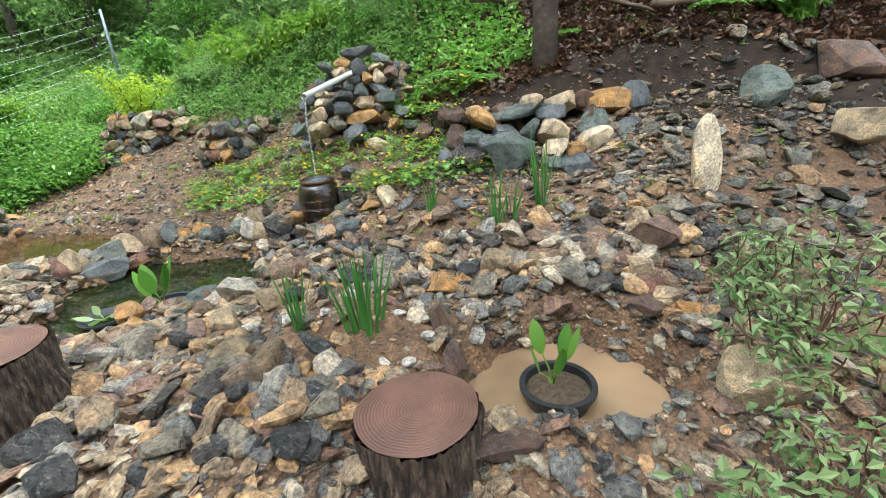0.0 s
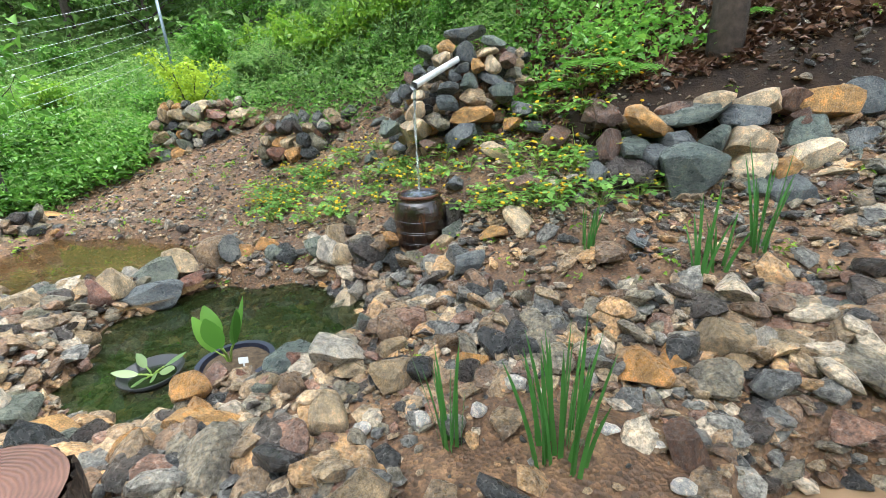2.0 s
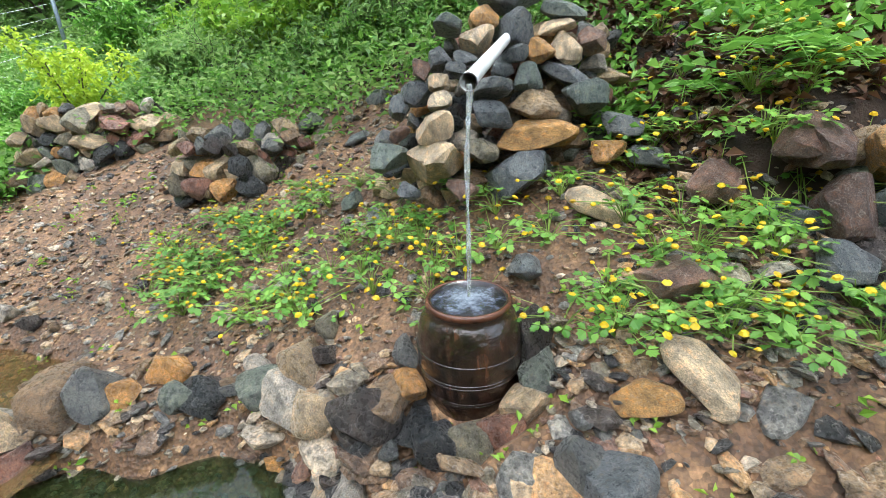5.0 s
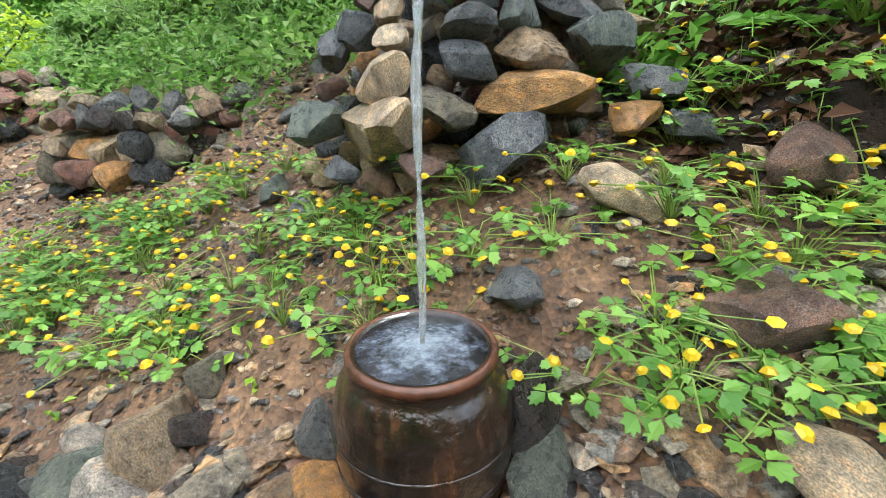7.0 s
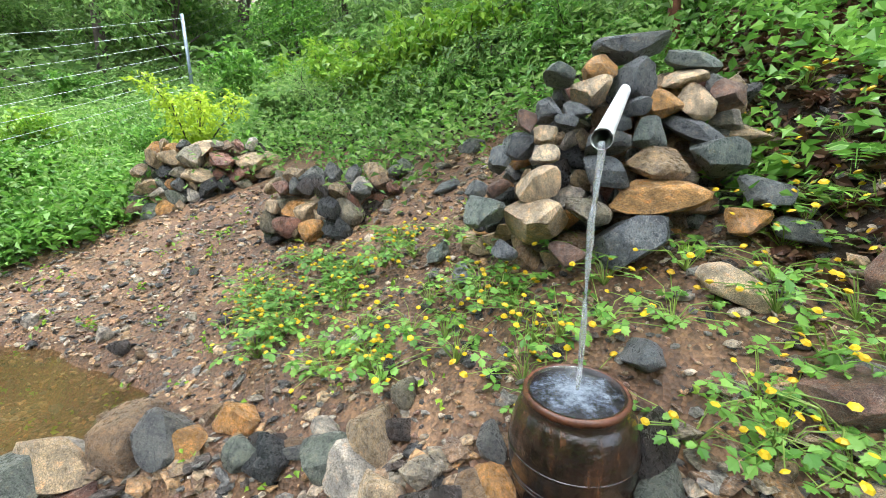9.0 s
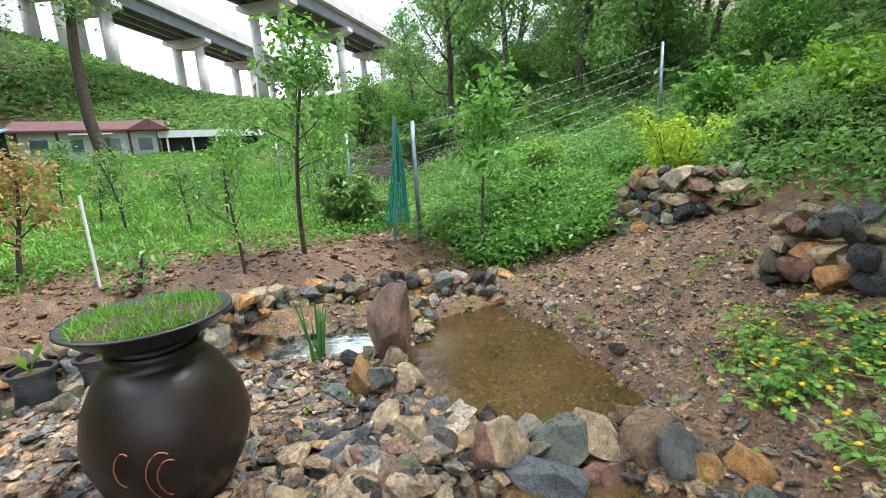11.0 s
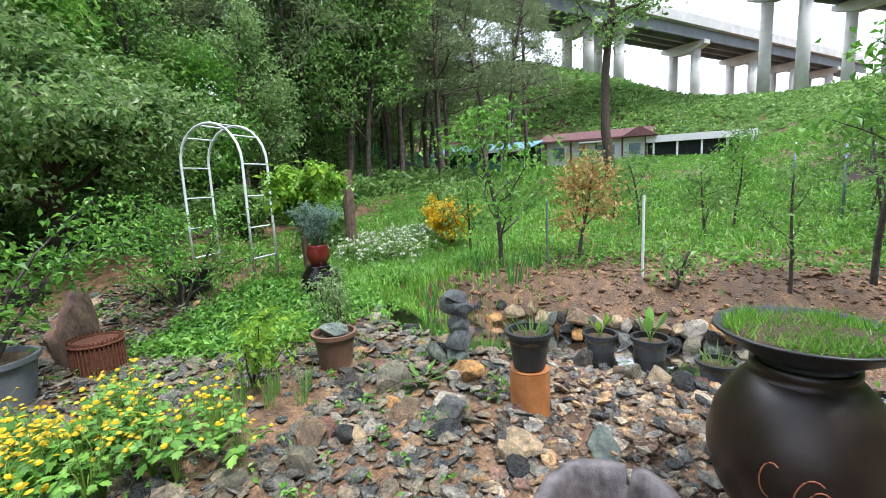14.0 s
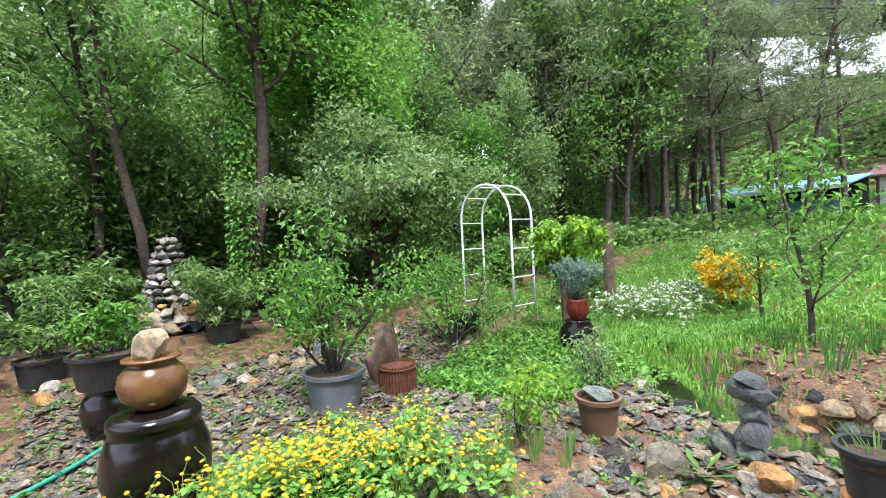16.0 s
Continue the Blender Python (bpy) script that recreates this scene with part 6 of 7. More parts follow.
for x, y in ONIONS:
    tagged(blades("onion_clump", x, y, "clump of thin grey-green onion leaves in a bed", 11, 0.24, 0.035, 0.010, LEAF_MID, lean=0.2), group="onion clumps in the bed")


def broadleaf_plant(name, x, y, z, label, count, size, mat=LEAF_FRESH, erect=0.9, stem=0.12):
    ob = thing(name, x, y, z, label, "plant")
    m, s = Mesh(), Mesh()
    for k in range(count):
        w = 2.4 * k + random.uniform(-0.3, 0.3)
        o = np.array((math.cos(w), math.sin(w), 0))
        h = stem * random.uniform(0.7, 1.4)
        top = o * 0.06 + (0, 0, h)
        s.tube([(0, 0, 0), o * 0.02 + (0, 0, h * 0.6), top], [0.006, 0.005, 0.004], 5)
        way = o * (1.1 - erect) + (0, 0, erect)
        side = np.cross(way, o + (0.3, 0.2, 0))
        side = side / np.linalg.norm(side)
        n = 7
        pts = []
        for i in range(n):
            u = i / (n - 1)
            c = top + way * size * u + o * size * 0.25 * u * u
            wd = size * 0.24 * math.sin(math.pi * min(1, u * 0.9 + 0.08)) ** 0.8
            pts += [c - side * wd + o * wd * 0.35, c, c + side * wd + o * wd * 0.35]
        m.add(pts, [(3 * i + j, 3 * i + j + 1, 3 * i + j + 4, 3 * i + j + 3) for i in range(n - 1) for j in (0, 1)])
    part("stems", s, STEM, ob)
    part("leaves", m, mat, ob, smooth=True)
    return ob


broadleaf_plant("arum_plant", -1.98, 2.80, 0.40, "arum with broad bright leaves in a navy pot", 6, 0.19, LEAF_FRESH, 1.02)
broadleaf_plant("arum_plant", 0.43, 1.85, 0.33, "arum with broad bright leaves in a black pot", 5, 0.16, LEAF_FRESH, 1.02)
broadleaf_plant("arum_plant", -5.66, 1.68, 0.51, "arum seedling in a nursery pot", 5, 0.16)
broadleaf_plant("arum_plant", -5.72, 1.28, 0.50, "pale young plant in a nursery pot", 4, 0.11, LEAF_LIME)
broadleaf_plant("lotus_leaves", -2.42, 2.80, 0.33, "small round lotus leaves in a floating bowl", 6, 0.11, LEAF_GREY, 0.35, 0.03)
broadleaf_plant("path_weed", -4.45, 0.15, 0.47, "bright leafy weed beside the rock stack", 9, 0.15, LEAF_MID, 0.4, 0.05)
tag = Mesh()
box(0, 0, 0.05, 0.045, 0.003, 0.03, tag)
box(0, 0, 0.0, 0.006, 0.003, 0.08, tag)
tagged(part("plant_label", tag, PVC, m=pose(-1.86, 2.72, 0.43, -15, 0, 12)), "small white plastic plant label in a pot", "label")
for x, y, z, lab in ((-4.32, 0.98, 0.98, "drooping grey-green herbs in a pot on a log"), (-5.35, 2.12, 0.5, "arum sprout in a hidden pot")):
    blades("herb_clump", x, y, lab, 40, 0.13, 0.12, 0.012, LEAF_MID, z, lean=0.9)
moss = Mesh()
for _ in range(2400):
    w, q = random.uniform(0, 6.28), 0.27 * random.uniform(0, 1) ** 0.5
    if math.sin(3 * w + 1) + random.uniform(-1, 1) < -0.3:
        continue
    f = (q * math.cos(w), q * math.sin(w), 0.12)
    moss.blade(f, (f[0] + random.gauss(0, 0.02), f[1] + random.gauss(0, 0.02), 0.12 + random.uniform(0.02, 0.062)), 0.006, 0.1, 2)
part("sedum", moss, GRASS, wok, "fine bright green sedum tufts")


# ---- ground cover ----
def weeds(name, label, count, where, height, leaf, mat, seed, leaves=9, aspect=0.6):
    """Low leafy plants, each a sheaf of leaves on short stalks."""
    r = np.random.default_rng(seed)
    p = []
    while len(p) < count:
        q = where(r)
        if q is not None:
            p.append(q)
    p = np.array(p)
    z = ground(p[:, 0], p[:, 1])
    at = np.repeat(np.column_stack([p, z]), leaves, 0)
    dist = np.repeat(1 + 0.05 * np.hypot(p[:, 0] + 1, p[:, 1] - 2), leaves)
    hh = height * r.uniform(0.15, 1.0, len(at)) * np.repeat(r.uniform(0.5, 1.3, count), leaves) * dist
    at += np.column_stack([r.normal(0, height * 0.45, len(at)) * dist, r.normal(0, height * 0.45, len(at)) * dist, hh])
    m = Mesh()
    ln = leaf * r.uniform(0.5, 1.3, len(at)) * dist
    m.leaves(at, unit(r, len(at)) * (1, 1, 0.5) + (0, 0, 0.1), ln, ln * aspect)
    return tagged(part(name, m, mat), label, "plants", kind="stuff")


def green_edge(x):
    return np.interp(x, [-9, -6.6, -5.4, -4.6, -3.4, -2.6, -1.9, -1.2, -0.3, 0.4, 1.6, 3.5], [4.9, 5.1, 6.0, 7.0, 7.0, 6.1, 5.9, 5.6, 5.6, 6.6, 7.2, 7.4])


def slope_place(r, far=11.5, near=0.0):
    x, y = r.uniform(-11, 4), r.uniform(4.8, far)
    return (x, y) if y > green_edge(x) + near + r.normal(0, 0.2) else None


weeds("slope_weeds", "lush mixed weeds covering the fenced slope", 9000, slope_place, 0.20, 0.05, LEAF_FRESH, 201)
weeds("slope_weeds", "darker undergrowth covering the fenced slope", 8000, slope_place, 0.26, 0.055, LEAF_MID, 202)
weeds("slope_weeds", "pale feathery weeds standing above the slope's cover", 2600, slope_place, 0.36, 0.05, LEAF_HILL, 216, 12, 0.3)
weeds("slope_weeds", "dense bright nettles at the slope's foot", 2200, lambda r: (lambda x, y: (x, y) if y > green_edge(x) - 0.2 else None)(r.uniform(-7.6, -4.9), r.uniform(5.4, 7.4)), 0.22, 0.06, LEAF_FRESH, 203)
weeds("upper_slope_weeds", "undergrowth on the upper hillside", 5000, lambda r: (r.uniform(-30, 12), r.uniform(10.5, 24)), 0.45, 0.15, LEAF_MID, 204)
weeds("orchard_weeds", "weeds and grass between the orchard trees", 7000, lambda r: (r.uniform(-20, -7.2), r.uniform(-7, 6.5)), 0.10, 0.05, LEAF_FRESH, 205)
weeds("meadow_weeds", "rough green meadow before the houses", 9000, lambda r: (r.uniform(-46, -15), r.uniform(-16, 16)), 0.10, 0.06, LEAF_FRESH, 206)
# haze over the distant hill is put into the scrub's leaf colour
weeds("hill_scrub", "green scrub covering the hill under the viaduct", 16000, lambda r: (r.uniform(-96, -49), r.uniform(-36, 40)), 0.10, 0.13, LEAF_HILL, 207, 9)
weeds("wood_undergrowth", "dark undergrowth on the floor of the wood", 6500, lambda r: (r.uniform(-30, 10), r.uniform(-32, -8.5)), 0.4, 0.15, LEAF_MID, 208)
weeds("garden_weeds", "small weeds sprouting between the path stones", 1500, lambda r: (r.uniform(-6.5, 0.5), r.uniform(-7, 0.8)), 0.05, 0.035, LEAF_FRESH, 209, 7)
weeds("garden_weeds", "ground cover plants between the beds", 900, lambda r: (r.uniform(-6.6, -4.6), r.uniform(-3.6, -1.2)), 0.12, 0.06, LEAF_FRESH, 210, 9)
weeds("garden_weeds", "small sprigs growing on the stony slope", 420, lambda r: (r.uniform(-6.0, 2.5), r.uniform(2.6, 6.2)), 0.05, 0.03, LEAF_LIME, 211, 6)
weeds("leaf_litter", "dead brown leaves and twigs littering the bank", 9000, lambda r: (r.uniform(-0.4, 5.0), r.uniform(4.25, 7.6)), 0.02, 0.055, LEAF_BROWN, 212, 6)
weeds("bank_weeds", "green weeds between the cairn and the bank tree", 330, lambda r: (r.uniform(-0.5, 0.8), r.uniform(4.5, 6.6)), 0.14, 0.06, LEAF_FRESH, 214, 9)
weeds("bank_weeds", "fern-like weeds along the top of the bank", 260, lambda r: (r.uniform(0.8, 4.2), r.uniform(5.6, 7.4)), 0.16, 0.09, LEAF_FRESH, 215, 9)
weeds("corner_weeds", "bright herb leaves in the near bed", 260, lambda r: (r.uniform(-1.4, -0.4), r.uniform(-1.7, -0.7)), 0.10, 0.10, LEAF_FRESH, 213, 8)


def grass(name, label, count, where, height, seed, mat=GRASS, width=0.008):
    r = np.random.default_rng(seed)
    p = np.array([where(r) for _ in range(count)])
    z = ground(p[:, 0], p[:, 1])
    far = 1 + 0.05 * np.hypot(p[:, 0] + 1, p[:, 1] - 2)
    a = np.column_stack([p, z - 0.01])
    w = r.uniform(0, 6.28, count)
    h = height * r.uniform(0.4, 1.2, count) * far
    tip_ = a + np.column_stack([0.45 * h * np.cos(w), 0.45 * h * np.sin(w), h])
    s = np.column_stack([-np.sin(w), np.cos(w), 0 * w]) * (width * far)[:, None]
    mid = a * 0.45 + tip_ * 0.55 + np.column_stack([-0.1 * h * np.cos(w), -0.1 * h * np.sin(w), 0.1 * h])
    m = Mesh()
    m.v, m.n = [np.stack([a - s, a + s, mid + s * 0.7, mid - s * 0.7, tip_], 1).reshape(-1, 3)], 5 * count
    k = 5 * np.arange(count)[:, None]
    m.f = (k + [0, 1, 2, 3]).tolist() + (k + [3, 2, 4]).tolist()
    return tagged(part(name, m, mat), label, "grass", kind="stuff")


grass("lawn_grass", "fine bright green grass beside the stream", 16000, lambda r: (r.uniform(-9.5, -6.1) + 0.4 * r.normal(), -2.0 + 0.95 * r.normal()), 0.10, 301)
grass("orchard_grass", "long grass between the orchard trees", 15000, lambda r: (r.uniform(-22, -8.0), r.uniform(-6, 7)), 0.16, 302)
grass("slope_grass", "long grass on the slope behind the fence", 8000, lambda r: (r.uniform(-10, -5.6), r.uniform(5.6, 9)), 0.25, 303)


def lobed(m, r, at, turn, size):
    """One leaf of three leaflets, each cut into toothed lobes."""
    edge = ((0.08, 0.0), (0.35, 0.30), (0.62, 0.46), (0.66, 0.30), (0.95, 0.34), (0.88, 0.14), (1.08, 0.0), (0.88, -0.14), (0.95, -0.34), (0.66, -0.30), (0.62, -0.46), (0.35, -0.30))
    tilt = r.normal(0, 0.28, 2)
    for da, k in ((0.0, 1.0), (1.75, 0.85), (-1.75, 0.85)):
        a = turn + da + r.normal(0, 0.12)
        c, s = math.cos(a), math.sin(a)
        pts = [(at[0] + size * k * 0.5 * c, at[1] + size * k * 0.5 * s, at[2] - 0.02 * size)]
        for u, q in edge:
            x, y = size * k * (u * c - q * s), size * k * (u * s + q * c)
            pts.append((at[0] + x, at[1] + y, at[2] + x * tilt[0] + y * tilt[1] + size * (0.16 * abs(q) - 0.22 * u * u * k)))
        pts[0] = (pts[0][0], pts[0][1], at[2] + 0.5 * size * k * (c * tilt[0] + s * tilt[1]) - 0.07 * size)
        m.add(pts, [(0, 1 + j, 1 + (j + 1) % 12) for j in range(12)])


# buttercups: long arching stems, lobed leaves and yellow flowers
def buttercups(name, label, places, height, reach, seed, nleaf=7, nflower=5, sz=0.05, low=0.25):
    r = np.random.default_rng(seed)
    ob = thing(name, 0, 0, 0, label, "flowers", kind="stuff")
    st, lf, fl = Mesh(), Mesh(), Mesh()
    for x, y in places:
        b = np.array((x, y, ground_at(x, y)))
        for k in range(nleaf + nflower):
            w = r.uniform(0, 6.28)
            o = np.array((math.cos(w), math.sin(w), 0))
            h, q = height * r.uniform(0.5, 1.1), reach * r.uniform(0.2, 1.1)
            flower = k >= nleaf
            if not flower:
                h, q = h * (low + 0.5), q * 0.8
            top = b + o * q + (0, 0, h)
            top[2] = max(top[2], ground_at(top[0], top[1]) + 0.02)
            st.tube([b, b + o * q * 0.35 + (0, 0, h * 0.85), top], [0.0022, 0.0018, 0.0014], 4, False)
            if flower:
                n = 6
                ang = np.linspace(0, 6.28, n, endpoint=False)
                s = max(sz, 0.042) * 0.32 * r.uniform(0.7, 1.2)
                tilt = unit(r, 1)[0] * 0.5 + (0, 0, 1)
                u1 = np.cross(tilt, (1, 0.2, 0))
                u1 /= np.linalg.norm(u1)
                u2 = np.cross(tilt, u1) / np.linalg.norm(tilt)
                outer = top + s * (np.cos(ang)[:, None] * u1 + np.sin(ang)[:, None] * u2)
                inner = top + 0.55 * s * (np.cos(ang)[:, None] * u1 + np.sin(ang)[:, None] * u2) + tilt * s * 0.45
                fl.add(np.concatenate([[top - tilt * s * 0.5], outer, inner, [top + tilt * s * 0.35]]), [(0, 1 + (j + 1) % n, 1 + j) for j in range(n)] + [(1 + j, 1 + (j + 1) % n, 7 + (j + 1) % n, 7 + j) for j in range(n)] + [(7 + j, 7 + (j + 1) % n, 13) for j in range(n)])
            else:
                lobed(lf, r, top, w, sz * r.uniform(0.7, 1.35))
    part("stems", st, STEM, ob)
    part("leaves", lf, LEAF_FRESH, ob)
    part("flowers", fl, YELLOW, ob, "bright yellow buttercup flowers")
    return ob


br_ = np.random.default_rng(77)
spots = []
while len(spots) < 120:
    x, y = br_.uniform(-2.9, 0.25), br_.uniform(3.6, 5.6)
    lo, hi = np.interp(x, [-2.9, -2.2, -1.3, -0.8, 0.0, 0.25], [4.75, 4.35, 4.15, 3.80, 3.55, 3.6]), np.interp(x, [-2.9, -2.0, -1.5, -1.3, -0.45, -0.3, 0.1], [5.2, 5.3, 4.9, 4.6, 4.45, 5.2, 5.0])
    if lo < y < hi:
        spots.append((x, y))
buttercups("buttercups", "straggling buttercups with yellow flowers on the stony slope", spots, 0.12, 0.22, 78, 12, 5, 0.033)
near_ = [(-2.55 + 0.42 * br_.normal(), -1.15 + 0.30 * br_.normal()) for _ in range(110)]
buttercups("buttercup_clump", "dense mound of flowering buttercups beside the path", near_, 0.36, 0.16, 79, 13, 8, 0.05, 0.2)
daisy = thing("daisy_bed", 0, 0, 0, "drift of white daisies in the long grass", "flowers", kind="stuff")
dm, dl = Mesh(), Mesh()
for _ in range(480):
    x, y = -9.6 + 0.75 * br_.normal(), -3.0 + 0.45 * br_.normal()
    z = ground_at(x, y) + br_.uniform(0.2, 0.5)
    dm.leaves(np.repeat([(x, y, z)], 6, 0), unit(br_, 6) * (1, 1, 0.3), 0.058, 0.04, 0)
    dl.leaves(np.repeat([(x, y, z - 0.1)], 7, 0) + br_.normal(0, 0.06, (7, 3)), unit(br_, 7) + (0, 0, 0.8), 0.12, 0.03)
part("petals", dm, BLOSSOM, daisy, "white petals")
part("leaves", dl, LEAF_MID, daisy)

# ---- fence, arch and posts ----
fence = thing("wire_fence", -6.65, 4.95, ground_at(-6.65, 4.95), "wire fence with galvanised posts climbing the slope", "fence")
fo = np.array(fence.matrix_basis.translation)
posts = [(-16, 5.2), (-12.5, 5.1), (-9.2, 5.0), (-6.65, 4.95), (-6.5, 9.6), (-0.80, 8.9), (3.4, 8.2), (7.5, 7.6)]
for x, y in posts:
    m = Mesh()
    b = np.array((x, y, ground_at(x, y))) - fo
    m.tube([b - (0, 0, 0.2), b + (0, 0, 1.5)], [0.026, 0.026], 8)
    part("post", m, STEEL, fence, smooth=True)
for k in range(9):
    for (x0, y0), (x1, y1) in zip(posts, posts[1:]):
        pts = []
        for u in np.linspace(0, 1, 6):
            x, y = x0 + (x1 - x0) * u, y0 + (y1 - y0) * u
            z = ground_at(x0, y0) * (1 - u) + ground_at(x1, y1) * u + 0.12 + 0.165 * k - 0.05 * math.sin(math.pi * u)
            pts.append(np.array((x, y, z)) - fo)
        m = Mesh()
        m.tube(pts, [0.0017] * 6, 4, False)
        part("wire", m, WIRE, fence)
netm = Mesh()
for k in range(26):
    w = k / 25
    a, b = np.array((-6.75 - 0.02 * random.random(), 4.75 + 0.03 * random.random(), 2.3)), np.array((-6.85 + 0.15 * math.sin(9 * w), 4.58 + 0.28 * w, 1.05))
    netm.tube([a, a * 0.5 + b * 0.5 + (0.02, 0.02, 0), b], [0.006, 0.008, 0.010], 4, False)
for k in range(14):
    u = k / 13
    pts = [np.array((-6.75, 4.76, 2.3)) * (1 - u) + u * np.array((-6.85 + 0.15 * math.sin(9 * w), 4.58 + 0.28 * w, 1.05)) for w in np.linspace(0, 1, 9)]
    netm.tube(pts, [0.006] * 9, 4, False)
netpost = thing("net_post", -6.75, 4.72, ground_at(-6.75, 4.72), "green netting gathered round a leaning fence post", "fence")
po = np.array(netpost.matrix_basis.translation)
netm.v = [v - po for v in netm.v]
part("netting", netm, NET, netpost, "green plastic netting")
pm2 = Mesh()
pm2.tube([(0.02, -0.1, -0.2), (-0.02, 0.05, 1.55)], [0.024, 0.024], 8)
part("post", pm2, STEEL, netpost)

arch = thing("garden_arch", -7.18, -4.72, ground_at(-7.18, -4.72), "white tubular garden arch with cross rungs", "garden arch", turn=-85)
def hoop(y):
    pts = [(-0.62, y, -0.1), (-0.62, y, 1.2), (-0.62, y, 1.9)] + [(-0.62 * math.cos(q), y, 1.9 + 0.62 * math.sin(q)) for q in np.linspace(0.2, math.pi - 0.2, 12)] + [(0.62, y, 1.9), (0.62, y, 1.2), (0.62, y, -0.1)]
    m = Mesh()
    m.tube(pts, [0.022] * len(pts), 8)
    return m
for y in (-0.28, 0.28):
    part("hoop", hoop(y), WHITEMETAL, arch, smooth=True)
for a in (-1, 1):
    for z in (0.35, 0.85, 1.35, 1.85):
        m = Mesh()
        m.tube([(a * 0.62, -0.28, z), (a * 0.62, 0.28, z)], [0.013, 0.013], 6)
        part("rung", m, WHITEMETAL, arch)
for q in (0.7, 1.3, 1.85, 2.4):
    m = Mesh()
    m.tube([(-0.62 * math.cos(q), -0.28, 1.9 + 0.62 * math.sin(q)), (-0.62 * math.cos(q), 0.28, 1.9 + 0.62 * math.sin(q))], [0.013, 0.013], 6)
    part("rung", m, WHITEMETAL, arch)


def stake(name, x, y, h, r, mat, label, lean=(0, 0), category="post"):
    m = Mesh()
    m.tube([(0, 0, -0.2), (lean[0] * 0.5 + 0.01, lean[1] * 0.5, h * 0.5), (lean[0], lean[1], h)], [r, r * 0.97, r * 0.93], 10)
    ob = part(name, m, mat)
    ob.matrix_basis = pose(x, y, ground_at(x, y))
    return tagged(ob, label, category)


stake("white_stake", -6.80, 1.62, 0.86, 0.014, PVC, "thin white plastic stake in the orchard soil")
stake("white_stake", -7.2, 0.55, 0.9, 0.010, STEEL, "thin grey metal stake beside a maple sapling")
stake("timber_post", -9.0, -3.6, 1.75, 0.11, OLDWOOD, "thick weathered timber post in the grass")
stake("vine_post", -7.05, -3.05, 1.2, 0.05, OLDWOOD, "leaning brown post under a climbing vine", (0.15, 0.1))
stake("timber_stump", 0.9, -9.5, 1.5, 0.10, OLDWOOD, "leaning sawn timber at the wood's edge", (0.5, 0.3))
stake("marker_post", -0.32, 6.3, 0.55, 0.045, RUST, "short rust-brown post behind the cairn")
for k, (x, y, l, w) in enumerate(((1.9, 5.3, 1.9, 8), (2.6, 5.0, 1.5, -25), (2.3, 4.9, 1.2, 40), (3.1, 5.6, 2.0, 12), (1.6, 4.9, 0.9, -40), (1.2, 5.9, 1.8, 15), (2.7, 6.2, 2.2, -12))):
    m = Mesh()
    limb(m, np.random.default_rng(400 + k), (-l / 2, 0, 0.03), (1, 0, 0.05), l, 0.035 if k else 0.05, 7, 0.12, 0.0, 7)
    tagged(part("dead_branch", m, OLDWOOD, smooth=True, m=pose(x, y, ground_at(x, y) + 0.03, 0, -20 * math.sin(radians(w)), w)), "fallen dead branch lying on the bank", "branch")
hose = Mesh()
hp = [(-0.1 - 0.30 * k, -2.9 - 0.22 * k + 0.12 * math.sin(k), 0) for k in range(8)]
hose.tube([(x, y, ground_at(x, y) + 0.04) for x, y, _ in hp], [0.022] * 8, 8)
tagged(part("garden_hose", hose, NET, smooth=True), "green garden hose lying across the path", "hose")

# stone pagoda of small stones
tower = thing("stone_tower", -2.2, -8.6, ground_at(-2.2, -8.6), "tapering tower of small grey and white stones", "stone tower")
for ring in range(13):
    z, rad = 0.10 + ring * 0.135, 0.52 * (1 - ring / 15.5)
    n = max(5, int(2 * math.pi * rad / 0.19))
    for j in range(n):
        w = 2 * math.pi * (j + 0.5 * (ring % 2)) / n
        size = 0.30 if ring < 3 else 0.20
        ob = stone(rad * math.cos(w), rad * math.sin(w), size * random.uniform(0.85, 1.15), z=z, mat=None, data=TOWER_ROCKS[random.randrange(6)] if ring > 3 else random.choice(ROCKS), parent=tower, tilt=15)
        
# ---- houses ----
def face_box(m, p0, p1, depth, z0, z1):
    """A box whose front runs from p0 to p1 in plan."""
    p0, p1 = np.array(p0, float), np.array(p1, float)
    n = np.array((-(p1 - p0)[1], (p1 - p0)[0]))
    n = n / np.linalg.norm(n) * depth
    c = [(*q, z) for z in (z0, z1) for q in (p0, p1, p1 + n, p0 + n)]
    m.add(c, [(0, 3, 2, 1), (4, 5, 6, 7), (0, 1, 5, 4), (1, 2, 6, 5), (2, 3, 7, 6), (3, 0, 4, 7)])
    return m


house = thing("bungalow", 0, 0, 0, "white-clad bungalow with a maroon gabled roof", "house")
GZ = ground_at(-45.5, -2)
part("wall", face_box(Mesh(), (-45.2, -6.6), (-45.2, 2.0), 6, GZ - 0.5, GZ + 2.7), WHITEWALL, house)
roof = Mesh()
zr = GZ + 2.62
roof.add([(-44.6, -7.2, zr), (-44.6, 2.6, zr), (-48.2, 2.6, zr + 0.95), (-48.2, -7.2, zr + 0.95), (-51.8, 2.6, zr), (-51.8, -7.2, zr), (-44.6, -7.2, zr - 0.14), (-44.6, 2.6, zr - 0.14), (-51.8, 2.6, zr - 0.14), (-51.8, -7.2, zr - 0.14)],
         [(0, 1, 2, 3), (3, 2, 4, 5), (0, 6, 7, 1), (0, 3, 5, 9, 6), (1, 7, 8, 4, 2), (6, 9, 8, 7)])
part("roof", roof, MAROON, house)
gable = Mesh()
